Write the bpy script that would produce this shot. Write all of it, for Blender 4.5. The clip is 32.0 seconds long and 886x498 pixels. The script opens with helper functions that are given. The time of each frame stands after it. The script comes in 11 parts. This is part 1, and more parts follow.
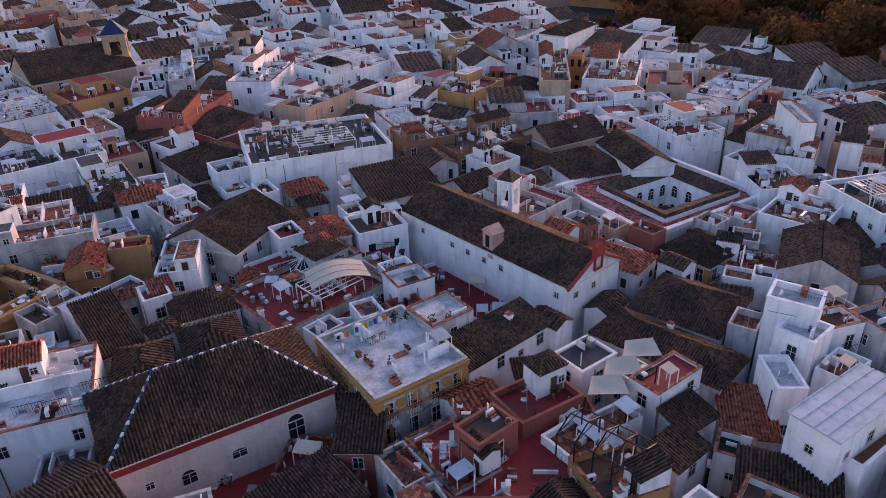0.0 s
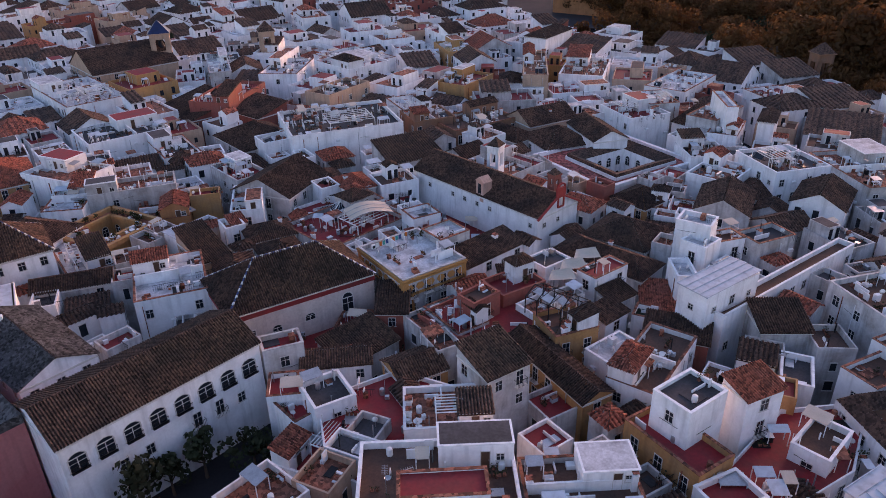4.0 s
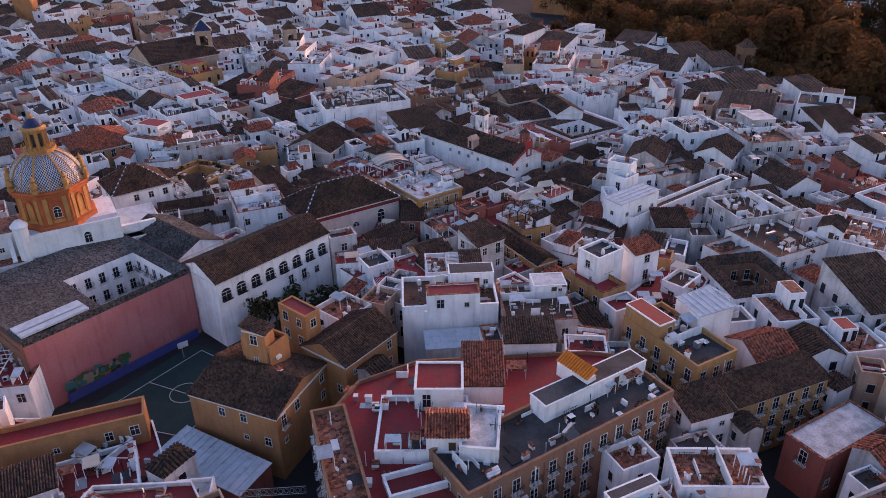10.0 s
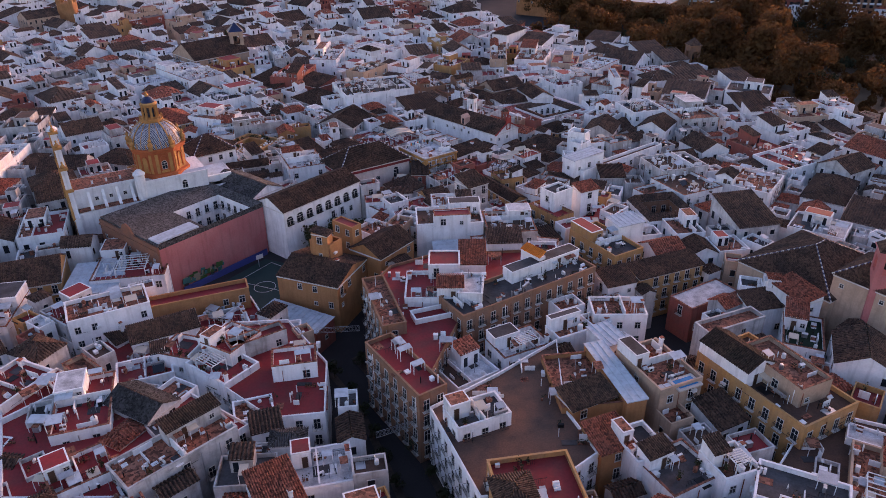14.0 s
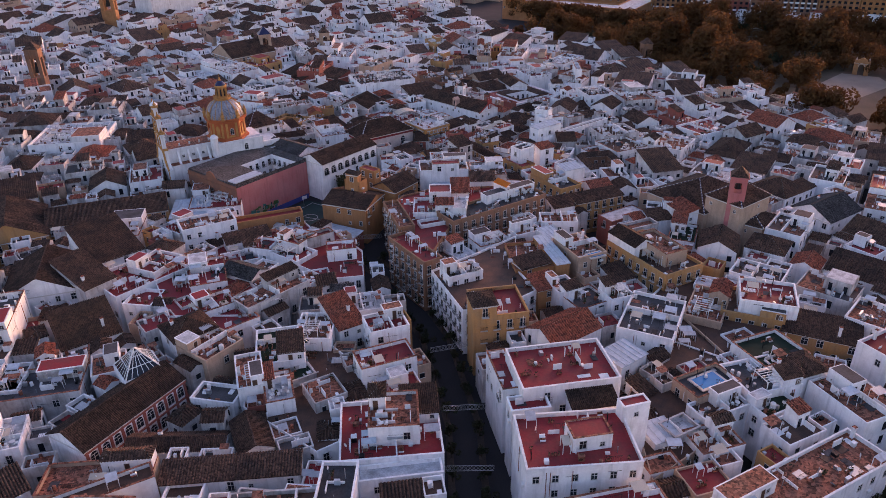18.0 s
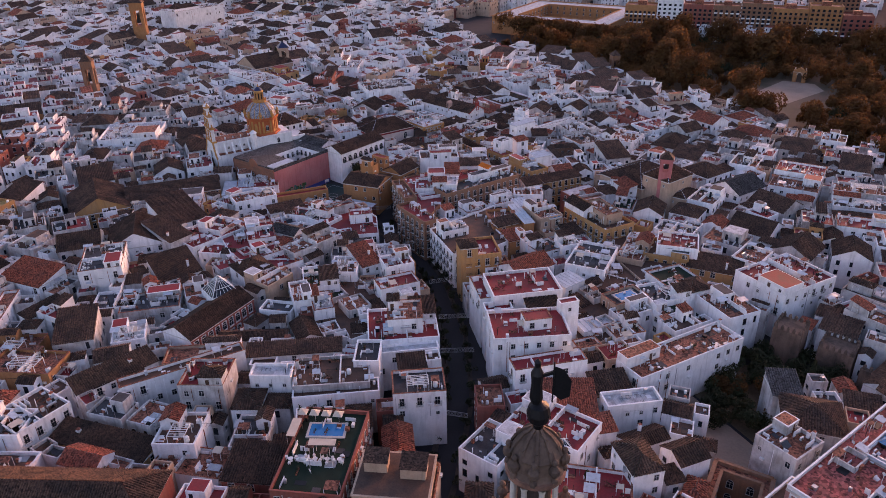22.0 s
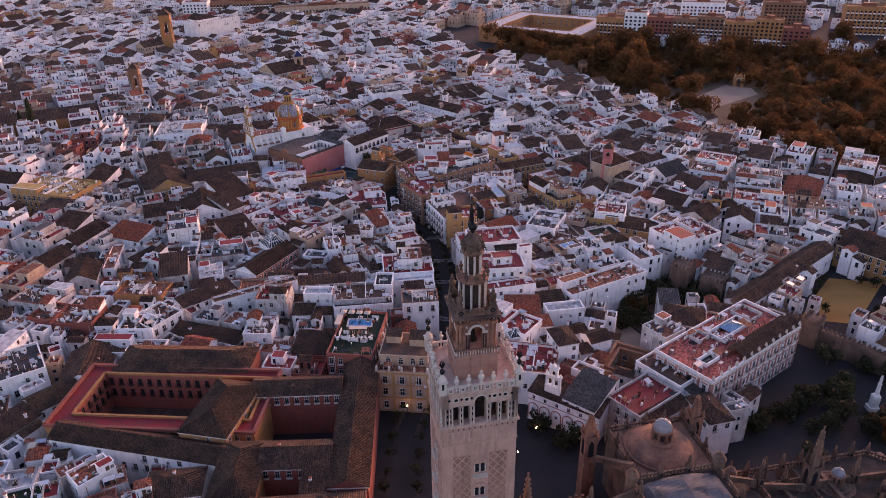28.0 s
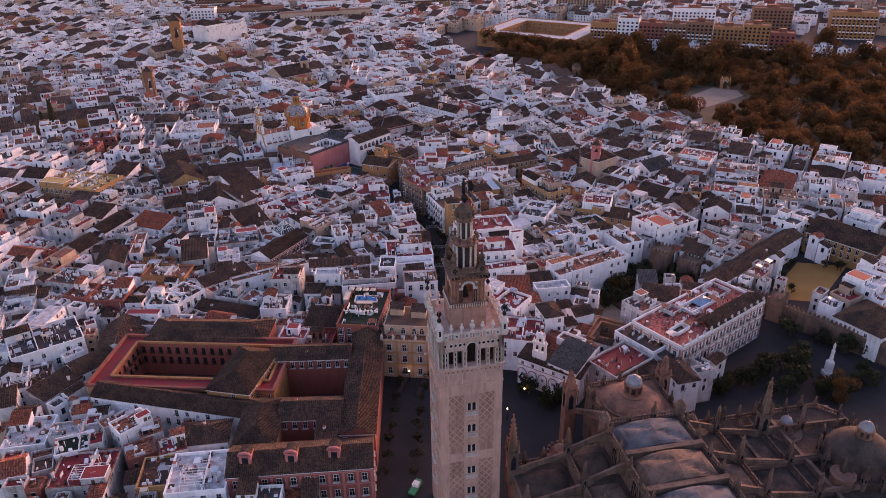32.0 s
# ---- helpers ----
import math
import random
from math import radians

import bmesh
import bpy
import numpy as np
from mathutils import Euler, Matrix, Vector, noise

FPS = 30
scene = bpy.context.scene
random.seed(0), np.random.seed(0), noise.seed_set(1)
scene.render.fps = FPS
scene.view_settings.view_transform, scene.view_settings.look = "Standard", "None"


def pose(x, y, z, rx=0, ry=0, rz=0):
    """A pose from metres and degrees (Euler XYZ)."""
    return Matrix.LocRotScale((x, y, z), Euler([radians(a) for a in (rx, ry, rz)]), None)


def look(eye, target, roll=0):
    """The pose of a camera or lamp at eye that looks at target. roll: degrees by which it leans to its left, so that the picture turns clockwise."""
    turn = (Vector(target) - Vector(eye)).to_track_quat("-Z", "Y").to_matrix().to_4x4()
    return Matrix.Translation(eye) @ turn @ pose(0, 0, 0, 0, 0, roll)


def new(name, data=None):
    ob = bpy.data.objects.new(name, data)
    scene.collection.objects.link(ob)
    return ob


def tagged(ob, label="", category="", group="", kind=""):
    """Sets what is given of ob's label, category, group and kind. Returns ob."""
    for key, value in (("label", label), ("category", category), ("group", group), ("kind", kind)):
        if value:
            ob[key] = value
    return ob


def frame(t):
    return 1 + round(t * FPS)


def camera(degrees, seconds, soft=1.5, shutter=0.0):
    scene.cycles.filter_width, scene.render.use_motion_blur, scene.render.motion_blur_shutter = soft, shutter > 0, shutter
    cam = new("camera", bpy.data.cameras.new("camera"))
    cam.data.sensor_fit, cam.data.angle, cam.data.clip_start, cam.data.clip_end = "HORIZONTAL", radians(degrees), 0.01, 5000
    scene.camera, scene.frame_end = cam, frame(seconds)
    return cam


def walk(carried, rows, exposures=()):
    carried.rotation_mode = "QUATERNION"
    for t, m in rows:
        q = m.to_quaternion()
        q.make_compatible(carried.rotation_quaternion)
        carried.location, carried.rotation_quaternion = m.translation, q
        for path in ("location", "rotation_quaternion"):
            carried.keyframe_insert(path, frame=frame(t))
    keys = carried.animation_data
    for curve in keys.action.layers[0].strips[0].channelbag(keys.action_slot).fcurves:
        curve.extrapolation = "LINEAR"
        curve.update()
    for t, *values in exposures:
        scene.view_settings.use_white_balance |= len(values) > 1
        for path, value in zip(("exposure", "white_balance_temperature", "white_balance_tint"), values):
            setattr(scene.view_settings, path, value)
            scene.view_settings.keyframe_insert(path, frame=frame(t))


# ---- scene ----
cam = camera(63.00, 32.0, soft=0.7)


def aerial(x, y, z, yaw, pitch, roll):
    """The pose of the flying camera: yaw to the left of +y, pitch up, roll to its left, in degrees."""
    yaw, pitch = radians(yaw), radians(pitch)
    ahead = Vector((-math.sin(yaw) * math.cos(pitch), math.cos(yaw) * math.cos(pitch), math.sin(pitch)))
    eye = Vector((x, y, z))
    return look(eye, eye + ahead, roll)


EXPOSURES = [(0.0, 1.73, 6620, 16), (10.0, 1.77, 6780, 19), (20.0, 1.79, 7130, 24), (32.0, 1.95, 7680, 32.5)]
PATH = [
    (0, -1.94, 225.56, 59.49, 3.371, -28.088, -1.914),
    (1, -2.12, 217.12, 60.82, 3.080, -27.993, -1.638),
    (2, -2.32, 208.51, 62.16, 2.760, -27.811, -1.416),
    (3.5, -2.60, 195.19, 64.93, 2.529, -27.780, -1.234),
    (6, -2.98, 174.07, 68.71, 2.114, -27.819, -1.084),
    (7, -3.30, 165.55, 70.63, 1.918, -27.901, -1.080),
    (8, -3.61, 157.33, 72.37, 1.706, -27.939, -1.040),
    (9, -3.98, 148.77, 74.10, 1.511, -27.963, -0.957),
    (10, -4.46, 140.55, 75.74, 1.268, -27.981, -0.900),
    (11, -4.73, 132.23, 77.57, 1.066, -28.003, -0.832),
    (12, -4.85, 123.20, 79.49, 0.987, -28.014, -0.779),
    (12.5, -5.01, 114.50, 81.52, 0.850, -28.010, -0.815),
    (13, -5.28, 106.06, 83.36, 0.729, -28.027, -0.839),
    (14, -5.89, 88.53, 86.91, 0.546, -28.085, -0.818),
    (15, -6.44, 71.50, 90.42, 0.374, -28.075, -0.837),
    (15.5, -6.50, 63.01, 91.99, 0.313, -28.046, -0.861),
    (17.5, -5.67, 30.65, 97.36, 0.252, -27.830, -1.007),
    (18, -5.64, 22.78, 98.71, 0.209, -27.759, -1.030),
    (19, -5.61, 7.55, 101.77, 0.086, -27.659, -1.040),
    (20, -5.71, -7.08, 105.34, 0.019, -27.454, -1.010),
    (20.5, -5.77, -14.24, 107.18, 0.007, -27.334, -0.978),
    (21, -5.63, -21.03, 108.86, -0.051, -27.225, -0.958),
    (22, -5.52, -34.58, 112.12, -0.141, -27.039, -1.030),
    (23, -5.38, -47.48, 114.91, -0.230, -26.934, -1.078),
    (24, -5.67, -59.66, 118.45, -0.397, -26.951, -1.004),
    (25, -5.88, -71.18, 122.23, -0.512, -27.026, -0.892),
    (25.5, -5.95, -77.65, 124.23, -0.601, -27.051, -0.860),
    (27.5, -6.24, -101.98, 132.25, -0.762, -27.114, -0.809),
    (28, -6.25, -106.84, 133.84, -0.811, -27.129, -0.816),
    (29, -6.16, -113.04, 135.30, -0.787, -27.098, -0.859),
    (30, -5.96, -118.69, 136.20, -0.833, -27.004, -0.893),
    (31, -6.01, -124.41, 137.04, -0.802, -26.902, -0.912),
    (32, -5.91, -130.66, 137.76, -0.754, -26.728, -0.871),
]
walk(cam, [(t, aerial(*row)) for t, *row in PATH], EXPOSURES)

# ---- world, sun ----
SUN_ELEV, SUN_AZ = 6.0, 38.0  # degrees: low over the gardens, to the right of straight ahead
world = bpy.data.worlds.new("dusk_sky")
scene.world = world
world.use_nodes = True
wn = world.node_tree
sky = wn.nodes.new("ShaderNodeTexSky")
sky.sky_type = "NISHITA"
sky.sun_disc = False
sky.sun_elevation = radians(SUN_ELEV)
sky.sun_rotation = radians(SUN_AZ)
sky.air_density, sky.dust_density, sky.ozone_density = 1.0, 1.5, 1.6
rosy = wn.nodes.new("ShaderNodeMix")  # the pink cast of the dusk sky
rosy.data_type, rosy.blend_type = "RGBA", "MULTIPLY"
rosy.inputs["Factor"].default_value, rosy.inputs["B"].default_value = 1.0, (0.96, 0.87, 1.04, 1)
wn.links.new(sky.outputs["Color"], rosy.inputs["A"])
wn.links.new(rosy.outputs["Result"], wn.nodes["Background"].inputs["Color"])
wn.nodes["Background"].inputs["Strength"].default_value = 0.15
sun_data = bpy.data.lights.new("sun", "SUN")
sun_data.energy, sun_data.angle, sun_data.color = 1.1, radians(32), (1.0, 0.42, 0.26)
sun = new("sun", sun_data)
sun.matrix_world = look((0, 0, 300), (-math.sin(radians(SUN_AZ)) * 100, -math.cos(radians(SUN_AZ)) * 100, 300 - 100 * math.tan(radians(SUN_ELEV))))


# ---- materials ----
def material(name, colour, rough=0.8, vary=0.25, grain=6.0, blotch=0.25, bump=0.0, metal=0.0, second=None, streak=0.0, cells=0.0, per_object=0.0, spec=0.3, through_light=0.0):
    """A surface with blotches, grain, rain streaks, single-tile variation and a tint that differs from object to object."""
    m = bpy.data.materials.new(name)
    m.use_nodes = True
    nt = m.node_tree
    n, ln = nt.nodes, nt.links
    b = n["Principled BSDF"]
    b.inputs["Roughness"].default_value, b.inputs["Metallic"].default_value = rough, metal
    b.inputs["Specular IOR Level"].default_value = spec
    pos = n.new("ShaderNodeTexCoord").outputs["Object"]
    info = n.new("ShaderNodeObjectInfo")
    off = n.new("ShaderNodeVectorMath")
    off.operation = "MULTIPLY_ADD"
    off.inputs[1].default_value = (1, 1, 1)
    ln.new(pos, off.inputs[0])
    shift = n.new("ShaderNodeVectorMath")
    shift.operation = "SCALE"
    shift.inputs[0].default_value = (37, 91, 13)
    ln.new(info.outputs["Random"], shift.inputs["Scale"])
    ln.new(shift.outputs[0], off.inputs[2])
    coord = off.outputs[0]

    def tex(scale, detail=4.0, stretch=None):
        t = n.new("ShaderNodeTexNoise")
        t.inputs["Scale"].default_value, t.inputs["Detail"].default_value = scale, detail
        if stretch:
            s = n.new("ShaderNodeVectorMath")
            s.operation = "MULTIPLY"
            s.inputs[1].default_value = stretch
            ln.new(coord, s.inputs[0])
            ln.new(s.outputs[0], t.inputs["Vector"])
        else:
            ln.new(coord, t.inputs["Vector"])
        return t.outputs["Fac"]

    def ranged(sock, a, b2, lo, hi):
        r = n.new("ShaderNodeMapRange")
        r.inputs["From Min"].default_value, r.inputs["From Max"].default_value = a, b2
        r.inputs["To Min"].default_value, r.inputs["To Max"].default_value = lo, hi
        ln.new(sock, r.inputs["Value"])
        return r.outputs[0]

    def times(colour_sock, value_sock):
        s = n.new("ShaderNodeVectorMath")
        s.operation = "SCALE"
        ln.new(colour_sock, s.inputs[0])
        ln.new(value_sock, s.inputs["Scale"])
        return s.outputs[0]

    mix = n.new("ShaderNodeMix")
    mix.data_type = "RGBA"
    c2 = second or tuple(c * (1 - vary) for c in colour)
    mix.inputs["A"].default_value, mix.inputs["B"].default_value = (*colour, 1), (*c2, 1)
    ln.new(ranged(tex(blotch, 6.0), 0.4, 0.68, 0, 1), mix.inputs["Factor"])
    col = times(mix.outputs["Result"], ranged(tex(grain, 3.0), 0.3, 0.7, 1 - vary * 0.5, 1 + vary * 0.35))
    if streak:
        col = times(col, ranged(tex(1.3, 4.0, (1, 1, 0.12)), 0.5, 0.75, 1.0, 1 - streak))
    if cells:
        v = n.new("ShaderNodeTexVoronoi")
        v.inputs["Scale"].default_value = cells
        ln.new(coord, v.inputs["Vector"])
        sp = n.new("ShaderNodeSeparateColor")
        ln.new(v.outputs["Color"], sp.inputs[0])
        col = times(col, ranged(sp.outputs[0], 0, 1, 0.3, 1.75))
    if per_object:
        col = times(col, ranged(info.outputs["Random"], 0, 1, 1 - per_object, 1 + per_object * 0.5))
    ln.new(col, b.inputs["Base Color"])
    if bump:
        bp = n.new("ShaderNodeBump")
        bp.inputs["Strength"].default_value, bp.inputs["Distance"].default_value = bump, 0.05
        ln.new(tex(grain * 1.7, 4.0), bp.inputs["Height"])
        ln.new(bp.outputs[0], b.inputs["Normal"])
    if through_light:  # thin leaves let the low sun through
        tr, both = n.new("ShaderNodeBsdfTranslucent"), n.new("ShaderNodeMixShader")
        both.inputs[0].default_value = through_light
        ln.new(col, tr.inputs["Color"])
        ln.new(b.outputs[0], both.inputs[1])
        ln.new(tr.outputs[0], both.inputs[2])
        ln.new(both.outputs[0], n["Material Output"].inputs["Surface"])
    return m


WALLS = {
    "w": material("whitewash", (0.88, 0.88, 0.89), 0.85, 0.10, 3, 0.35, 0.15, second=(0.74, 0.74, 0.75), streak=0.24, per_object=0.12),
    "c": material("cream_render", (0.52, 0.37, 0.27), 0.85, 0.2, 3, 0.4, 0.15, streak=0.25, per_object=0.1),
    "y": material("ochre_render", (0.47, 0.25, 0.095), 0.85, 0.2, 3, 0.4, 0.15, second=(0.40, 0.24, 0.12), streak=0.25, per_object=0.1),
    "o": material("orange_render", (0.42, 0.20, 0.085), 0.85, 0.2, 3, 0.4, 0.15, streak=0.2, per_object=0.08),
    "p": material("red_render", (0.30, 0.088, 0.066), 0.85, 0.2, 3, 0.4, 0.15, second=(0.25, 0.095, 0.075), streak=0.25, per_object=0.15),
    "k": material("pink_render", (0.47, 0.155, 0.15), 0.85, 0.15, 3, 0.2, 0.12, second=(0.50, 0.20, 0.19), streak=0.2),
    "v": material("weathered_whitewash", (0.60, 0.59, 0.59), 0.88, 0.2, 3, 0.35, 0.2, second=(0.36, 0.33, 0.31), streak=0.45, per_object=0.15),
    "s": material("pale_block_stone", (0.60, 0.53, 0.50), 0.9, 0.2, 3, 0.4, 0.2, second=(0.50, 0.43, 0.40), streak=0.2),
    "b": material("brown_render", (0.29, 0.145, 0.085), 0.85, 0.25, 3, 0.4, 0.2, second=(0.23, 0.14, 0.10), streak=0.3, per_object=0.1),
}
FLOORS = {
    "r": material("red_roof_paint", (0.27, 0.023, 0.028), 0.7, 0.3, 2.5, 0.35, 0.1, second=(0.19, 0.034, 0.034), per_object=0.25),
    "t": material("terracotta_paving", (0.25, 0.088, 0.054), 0.85, 0.3, 5, 0.4, 0.15, second=(0.20, 0.09, 0.06), cells=2.5, per_object=0.2),
    "b": material("worn_brown_roof", (0.125, 0.066, 0.047), 0.88, 0.4, 4, 0.4, 0.2, second=(0.07, 0.046, 0.038), per_object=0.2),
    "g": material("grey_roof_felt", (0.085, 0.08, 0.085), 0.9, 0.4, 3, 0.3, 0.15, second=(0.045, 0.042, 0.044), per_object=0.25),
    "w": material("white_roof_paint", (0.58, 0.58, 0.60), 0.85, 0.4, 3.5, 0.6, 0.1, second=(0.30, 0.30, 0.31), per_object=0.08),
    "e": material("green_matting", (0.014, 0.030, 0.018), 0.95, 0.3, 6, 0.5, 0.3),
    "p": material("rose_red_paving", (0.34, 0.085, 0.072), 0.85, 0.25, 4, 0.35, 0.12, second=(0.24, 0.08, 0.066), cells=2.0, per_object=0.1),
    "y": material("yellow_paving", (0.50, 0.33, 0.12), 0.85, 0.25, 4, 0.4),
}
TILE = material("old_clay_tiles", (0.102, 0.056, 0.039), 0.92, 0.45, 5, 0.25, 0.4, second=(0.042, 0.028, 0.023), cells=3.4, per_object=0.3)
TILE_RED = material("red_clay_tiles", (0.30, 0.085, 0.05), 0.9, 0.35, 5, 0.25, 0.4, second=(0.22, 0.08, 0.055), cells=3.2, per_object=0.2)
TILE_GREY = material("dark_grey_tiles", (0.085, 0.08, 0.08), 0.9, 0.35, 5, 0.25, 0.4, cells=3.2, per_object=0.2)
SHEET = material("pale_sheet_metal", (0.50, 0.56, 0.62), 0.7, 0.15, 1.5, 0.4, 0.05, metal=0.0, streak=0.25)
RIDGE = material("lime_mortar_ridge", (0.70, 0.69, 0.66), 0.9, 0.2, 5, 0.5)
RIDGE_BLUE = material("blue_glazed_ridge", (0.05, 0.07, 0.16), 0.4, 0.2, 5, 0.5)
GLASS = material("dark_window_glass", (0.018, 0.022, 0.03), 0.12, 0.2, 3, 0.5, spec=0.5)
FRAME = material("window_frame_paint", (0.62, 0.60, 0.57), 0.6, 0.2, 6, 0.5)
WOOD = material("dark_door_wood", (0.10, 0.055, 0.035), 0.6, 0.3, 8, 1.0, per_object=0.3)
IRON = material("black_ironwork", (0.025, 0.025, 0.028), 0.5, 0.2, 6, 1.0, metal=0.6)
STEEL = material("galvanised_steel", (0.45, 0.46, 0.48), 0.4, 0.2, 6, 1.0, metal=0.7)
PLASTIC = material("white_appliance_paint", (0.72, 0.73, 0.73), 0.5, 0.12, 4, 1.0)
CLOTH = material("cream_canvas", (0.60, 0.50, 0.40), 0.9, 0.12, 6, 0.6)
BLUEWATER = material("pool_water", (0.03, 0.22, 0.48), 0.08, 0.12, 1.2, 0.6, 0.1, spec=0.5)
STONE = material("weathered_stone", (0.20, 0.128, 0.095), 0.9, 0.4, 4, 0.25, 0.45, second=(0.085, 0.06, 0.048), streak=0.45)
STONE_DARK = material("sooty_and_dark_core_stone", (0.080, 0.058, 0.048), 0.92, 0.45, 4, 0.3, 0.4, second=(0.038, 0.030, 0.027), streak=0.35)
BRICK = material("rosy_tower_brick", (0.60, 0.375, 0.30), 0.9, 0.25, 8, 0.22, 0.25, second=(0.46, 0.285, 0.23), streak=0.3)
MARBLE = material("pale_marble", (0.62, 0.56, 0.50), 0.6, 0.2, 5, 0.5)
ASPHALT = material("street_paving", (0.024, 0.023, 0.026), 0.9, 0.3, 3, 0.15, 0.1, second=(0.034, 0.031, 0.034))
EARTH = material("garden_soil", (0.15, 0.10, 0.068), 0.95, 0.35, 3, 0.05, 0.2, second=(0.075, 0.068, 0.04))
SAND = material("yellow_albero_sand", (0.40, 0.21, 0.065), 0.95, 0.2, 2, 0.1, 0.1)
PATHSAND = material("pale_gravel_path", (0.36, 0.26, 0.20), 0.95, 0.2, 2, 0.1, 0.1)
# park leaf green shifted to red-brown: evening haze glow put into the colour
LEAF = material("haze_warmed_foliage", (0.15, 0.078, 0.028), 0.8, 0.5, 2.5, 0.35, second=(0.12, 0.052, 0.018), per_object=0.35, through_light=0.5)
LEAF_DARK = material("dark_foliage", (0.035, 0.045, 0.02), 0.8, 0.5, 2.5, 0.35, second=(0.05, 0.045, 0.02), per_object=0.3, through_light=0.3)
BARK = material("tree_bark", (0.10, 0.07, 0.05), 0.95, 0.3, 6, 1.0, 0.4)


# ---- mesh building ----
class Shape:
    """Collects faces for one mesh; each face carries the number of its material."""

    def __init__(self):
        self.v, self.f, self.m = [], [], []

    def face(self, pts, m=0):
        k = len(self.v)
        self.v.extend(tuple(p) for p in pts)
        self.f.append(tuple(range(k, k + len(pts))))
        self.m.append(m)

    def box(self, x0, y0, z0, x1, y1, z1, m=0, floor=False):
        k = len(self.v)
        self.v.extend([(x0, y0, z0), (x1, y0, z0), (x1, y1, z0), (x0, y1, z0), (x0, y0, z1), (x1, y0, z1), (x1, y1, z1), (x0, y1, z1)])
        for q in ((0, 1, 5, 4), (1, 2, 6, 5), (2, 3, 7, 6), (3, 0, 4, 7), (4, 5, 6, 7)) + (((3, 2, 1, 0),) if floor else ()):
            self.f.append(tuple(k + i for i in q))
            self.m.append(m)

    def beam(self, a, b, r, m=0):
        """A square bar from a to b."""
        a, b = Vector(a), Vector(b)
        u = (b - a).normalized()
        s = u.cross(Vector((0, 0, 1)) if abs(u.z) < 0.9 else Vector((1, 0, 0))).normalized() * r
        t = u.cross(s).normalized() * r
        c = [a + s + t, a - s + t, a - s - t, a + s - t, b + s + t, b - s + t, b - s - t, b + s - t]
        k = len(self.v)
        self.v.extend(tuple(p) for p in c)
        for q in ((0, 1, 5, 4), (1, 2, 6, 5), (2, 3, 7, 6), (3, 0, 4, 7), (4, 5, 6, 7), (3, 2, 1, 0)):
            self.f.append(tuple(k + i for i in q))
            self.m.append(m)

    def lathe(self, profile, n=12, x=0.0, y=0.0, m=0, turn=0.0, part=1.0):
        """A turned body from rows of (radius, height)."""
        k = len(self.v)
        cols = n if part >= 1 else n + 1
        for r, z in profile:
            for i in range(cols):
                a = turn + 2 * math.pi * part * i / n
                self.v.append((x + r * math.cos(a), y + r * math.sin(a), z))
        for j in range(len(profile) - 1):
            for i in range(n):
                i2 = (i + 1) % cols
                self.f.append((k + j * cols + i, k + j * cols + i2, k + (j + 1) * cols + i2, k + (j + 1) * cols + i))
                self.m.append(m)

    def tiles(self, a, b, up, left=0.0, right=0.0, pitch=0.5, m=0, lift=0.17):
        """Rows of barrel tiles on a slope: eave from a to b, up: the way from eave to ridge; left, right: how far the ridge falls short."""
        a, b, up = Vector(a), Vector(b), Vector(up)
        length = (b - a).length
        u = (b - a) / length
        nrm = u.cross(up).normalized() * lift
        if nrm.z < 0:
            nrm = -nrm
        n = max(2, int(length / pitch))
        k, cols = len(self.v), 0
        for i in range(n):
            for f, up_by in ((0.0, 0.0), (0.26, 0.0), (0.4, 1.0), (0.64, 1.25), (0.88, 1.0)) + (((1.0, 0.0),) if i == n - 1 else ()):
                x = length * (i + f) / n
                top = min(1.0, x / left if left > 1e-3 else 1.0, (length - x) / right if right > 1e-3 else 1.0)
                p = a + u * x + nrm * up_by
                self.v.append(tuple(p))
                self.v.append(tuple(p + up * max(top, 0.0)))
                cols += 1
        for i in range(cols - 1):
            self.f.append((k + 2 * i, k + 2 * i + 2, k + 2 * i + 3, k + 2 * i + 1))
            self.m.append(m)

    def make(self, name, mats):
        me = bpy.data.meshes.new(name)
        me.from_pydata(self.v, [], self.f)
        for mt in mats:
            me.materials.append(mt)
        if len(mats) > 1:
            me.polygons.foreach_set("material_index", self.m)
        me.update()
        return me


def part(name, shape, mats, parent=None, label="", m=None):
    """One mesh object, under a thing or a part when parent is given."""
    me = shape.make(name, mats) if isinstance(shape, Shape) else shape
    ob = new(name, me)
    if parent is not None:
        ob.parent = parent
    if m is not None:
        ob.matrix_basis = m
    if label:
        ob["label"] = label
    return ob


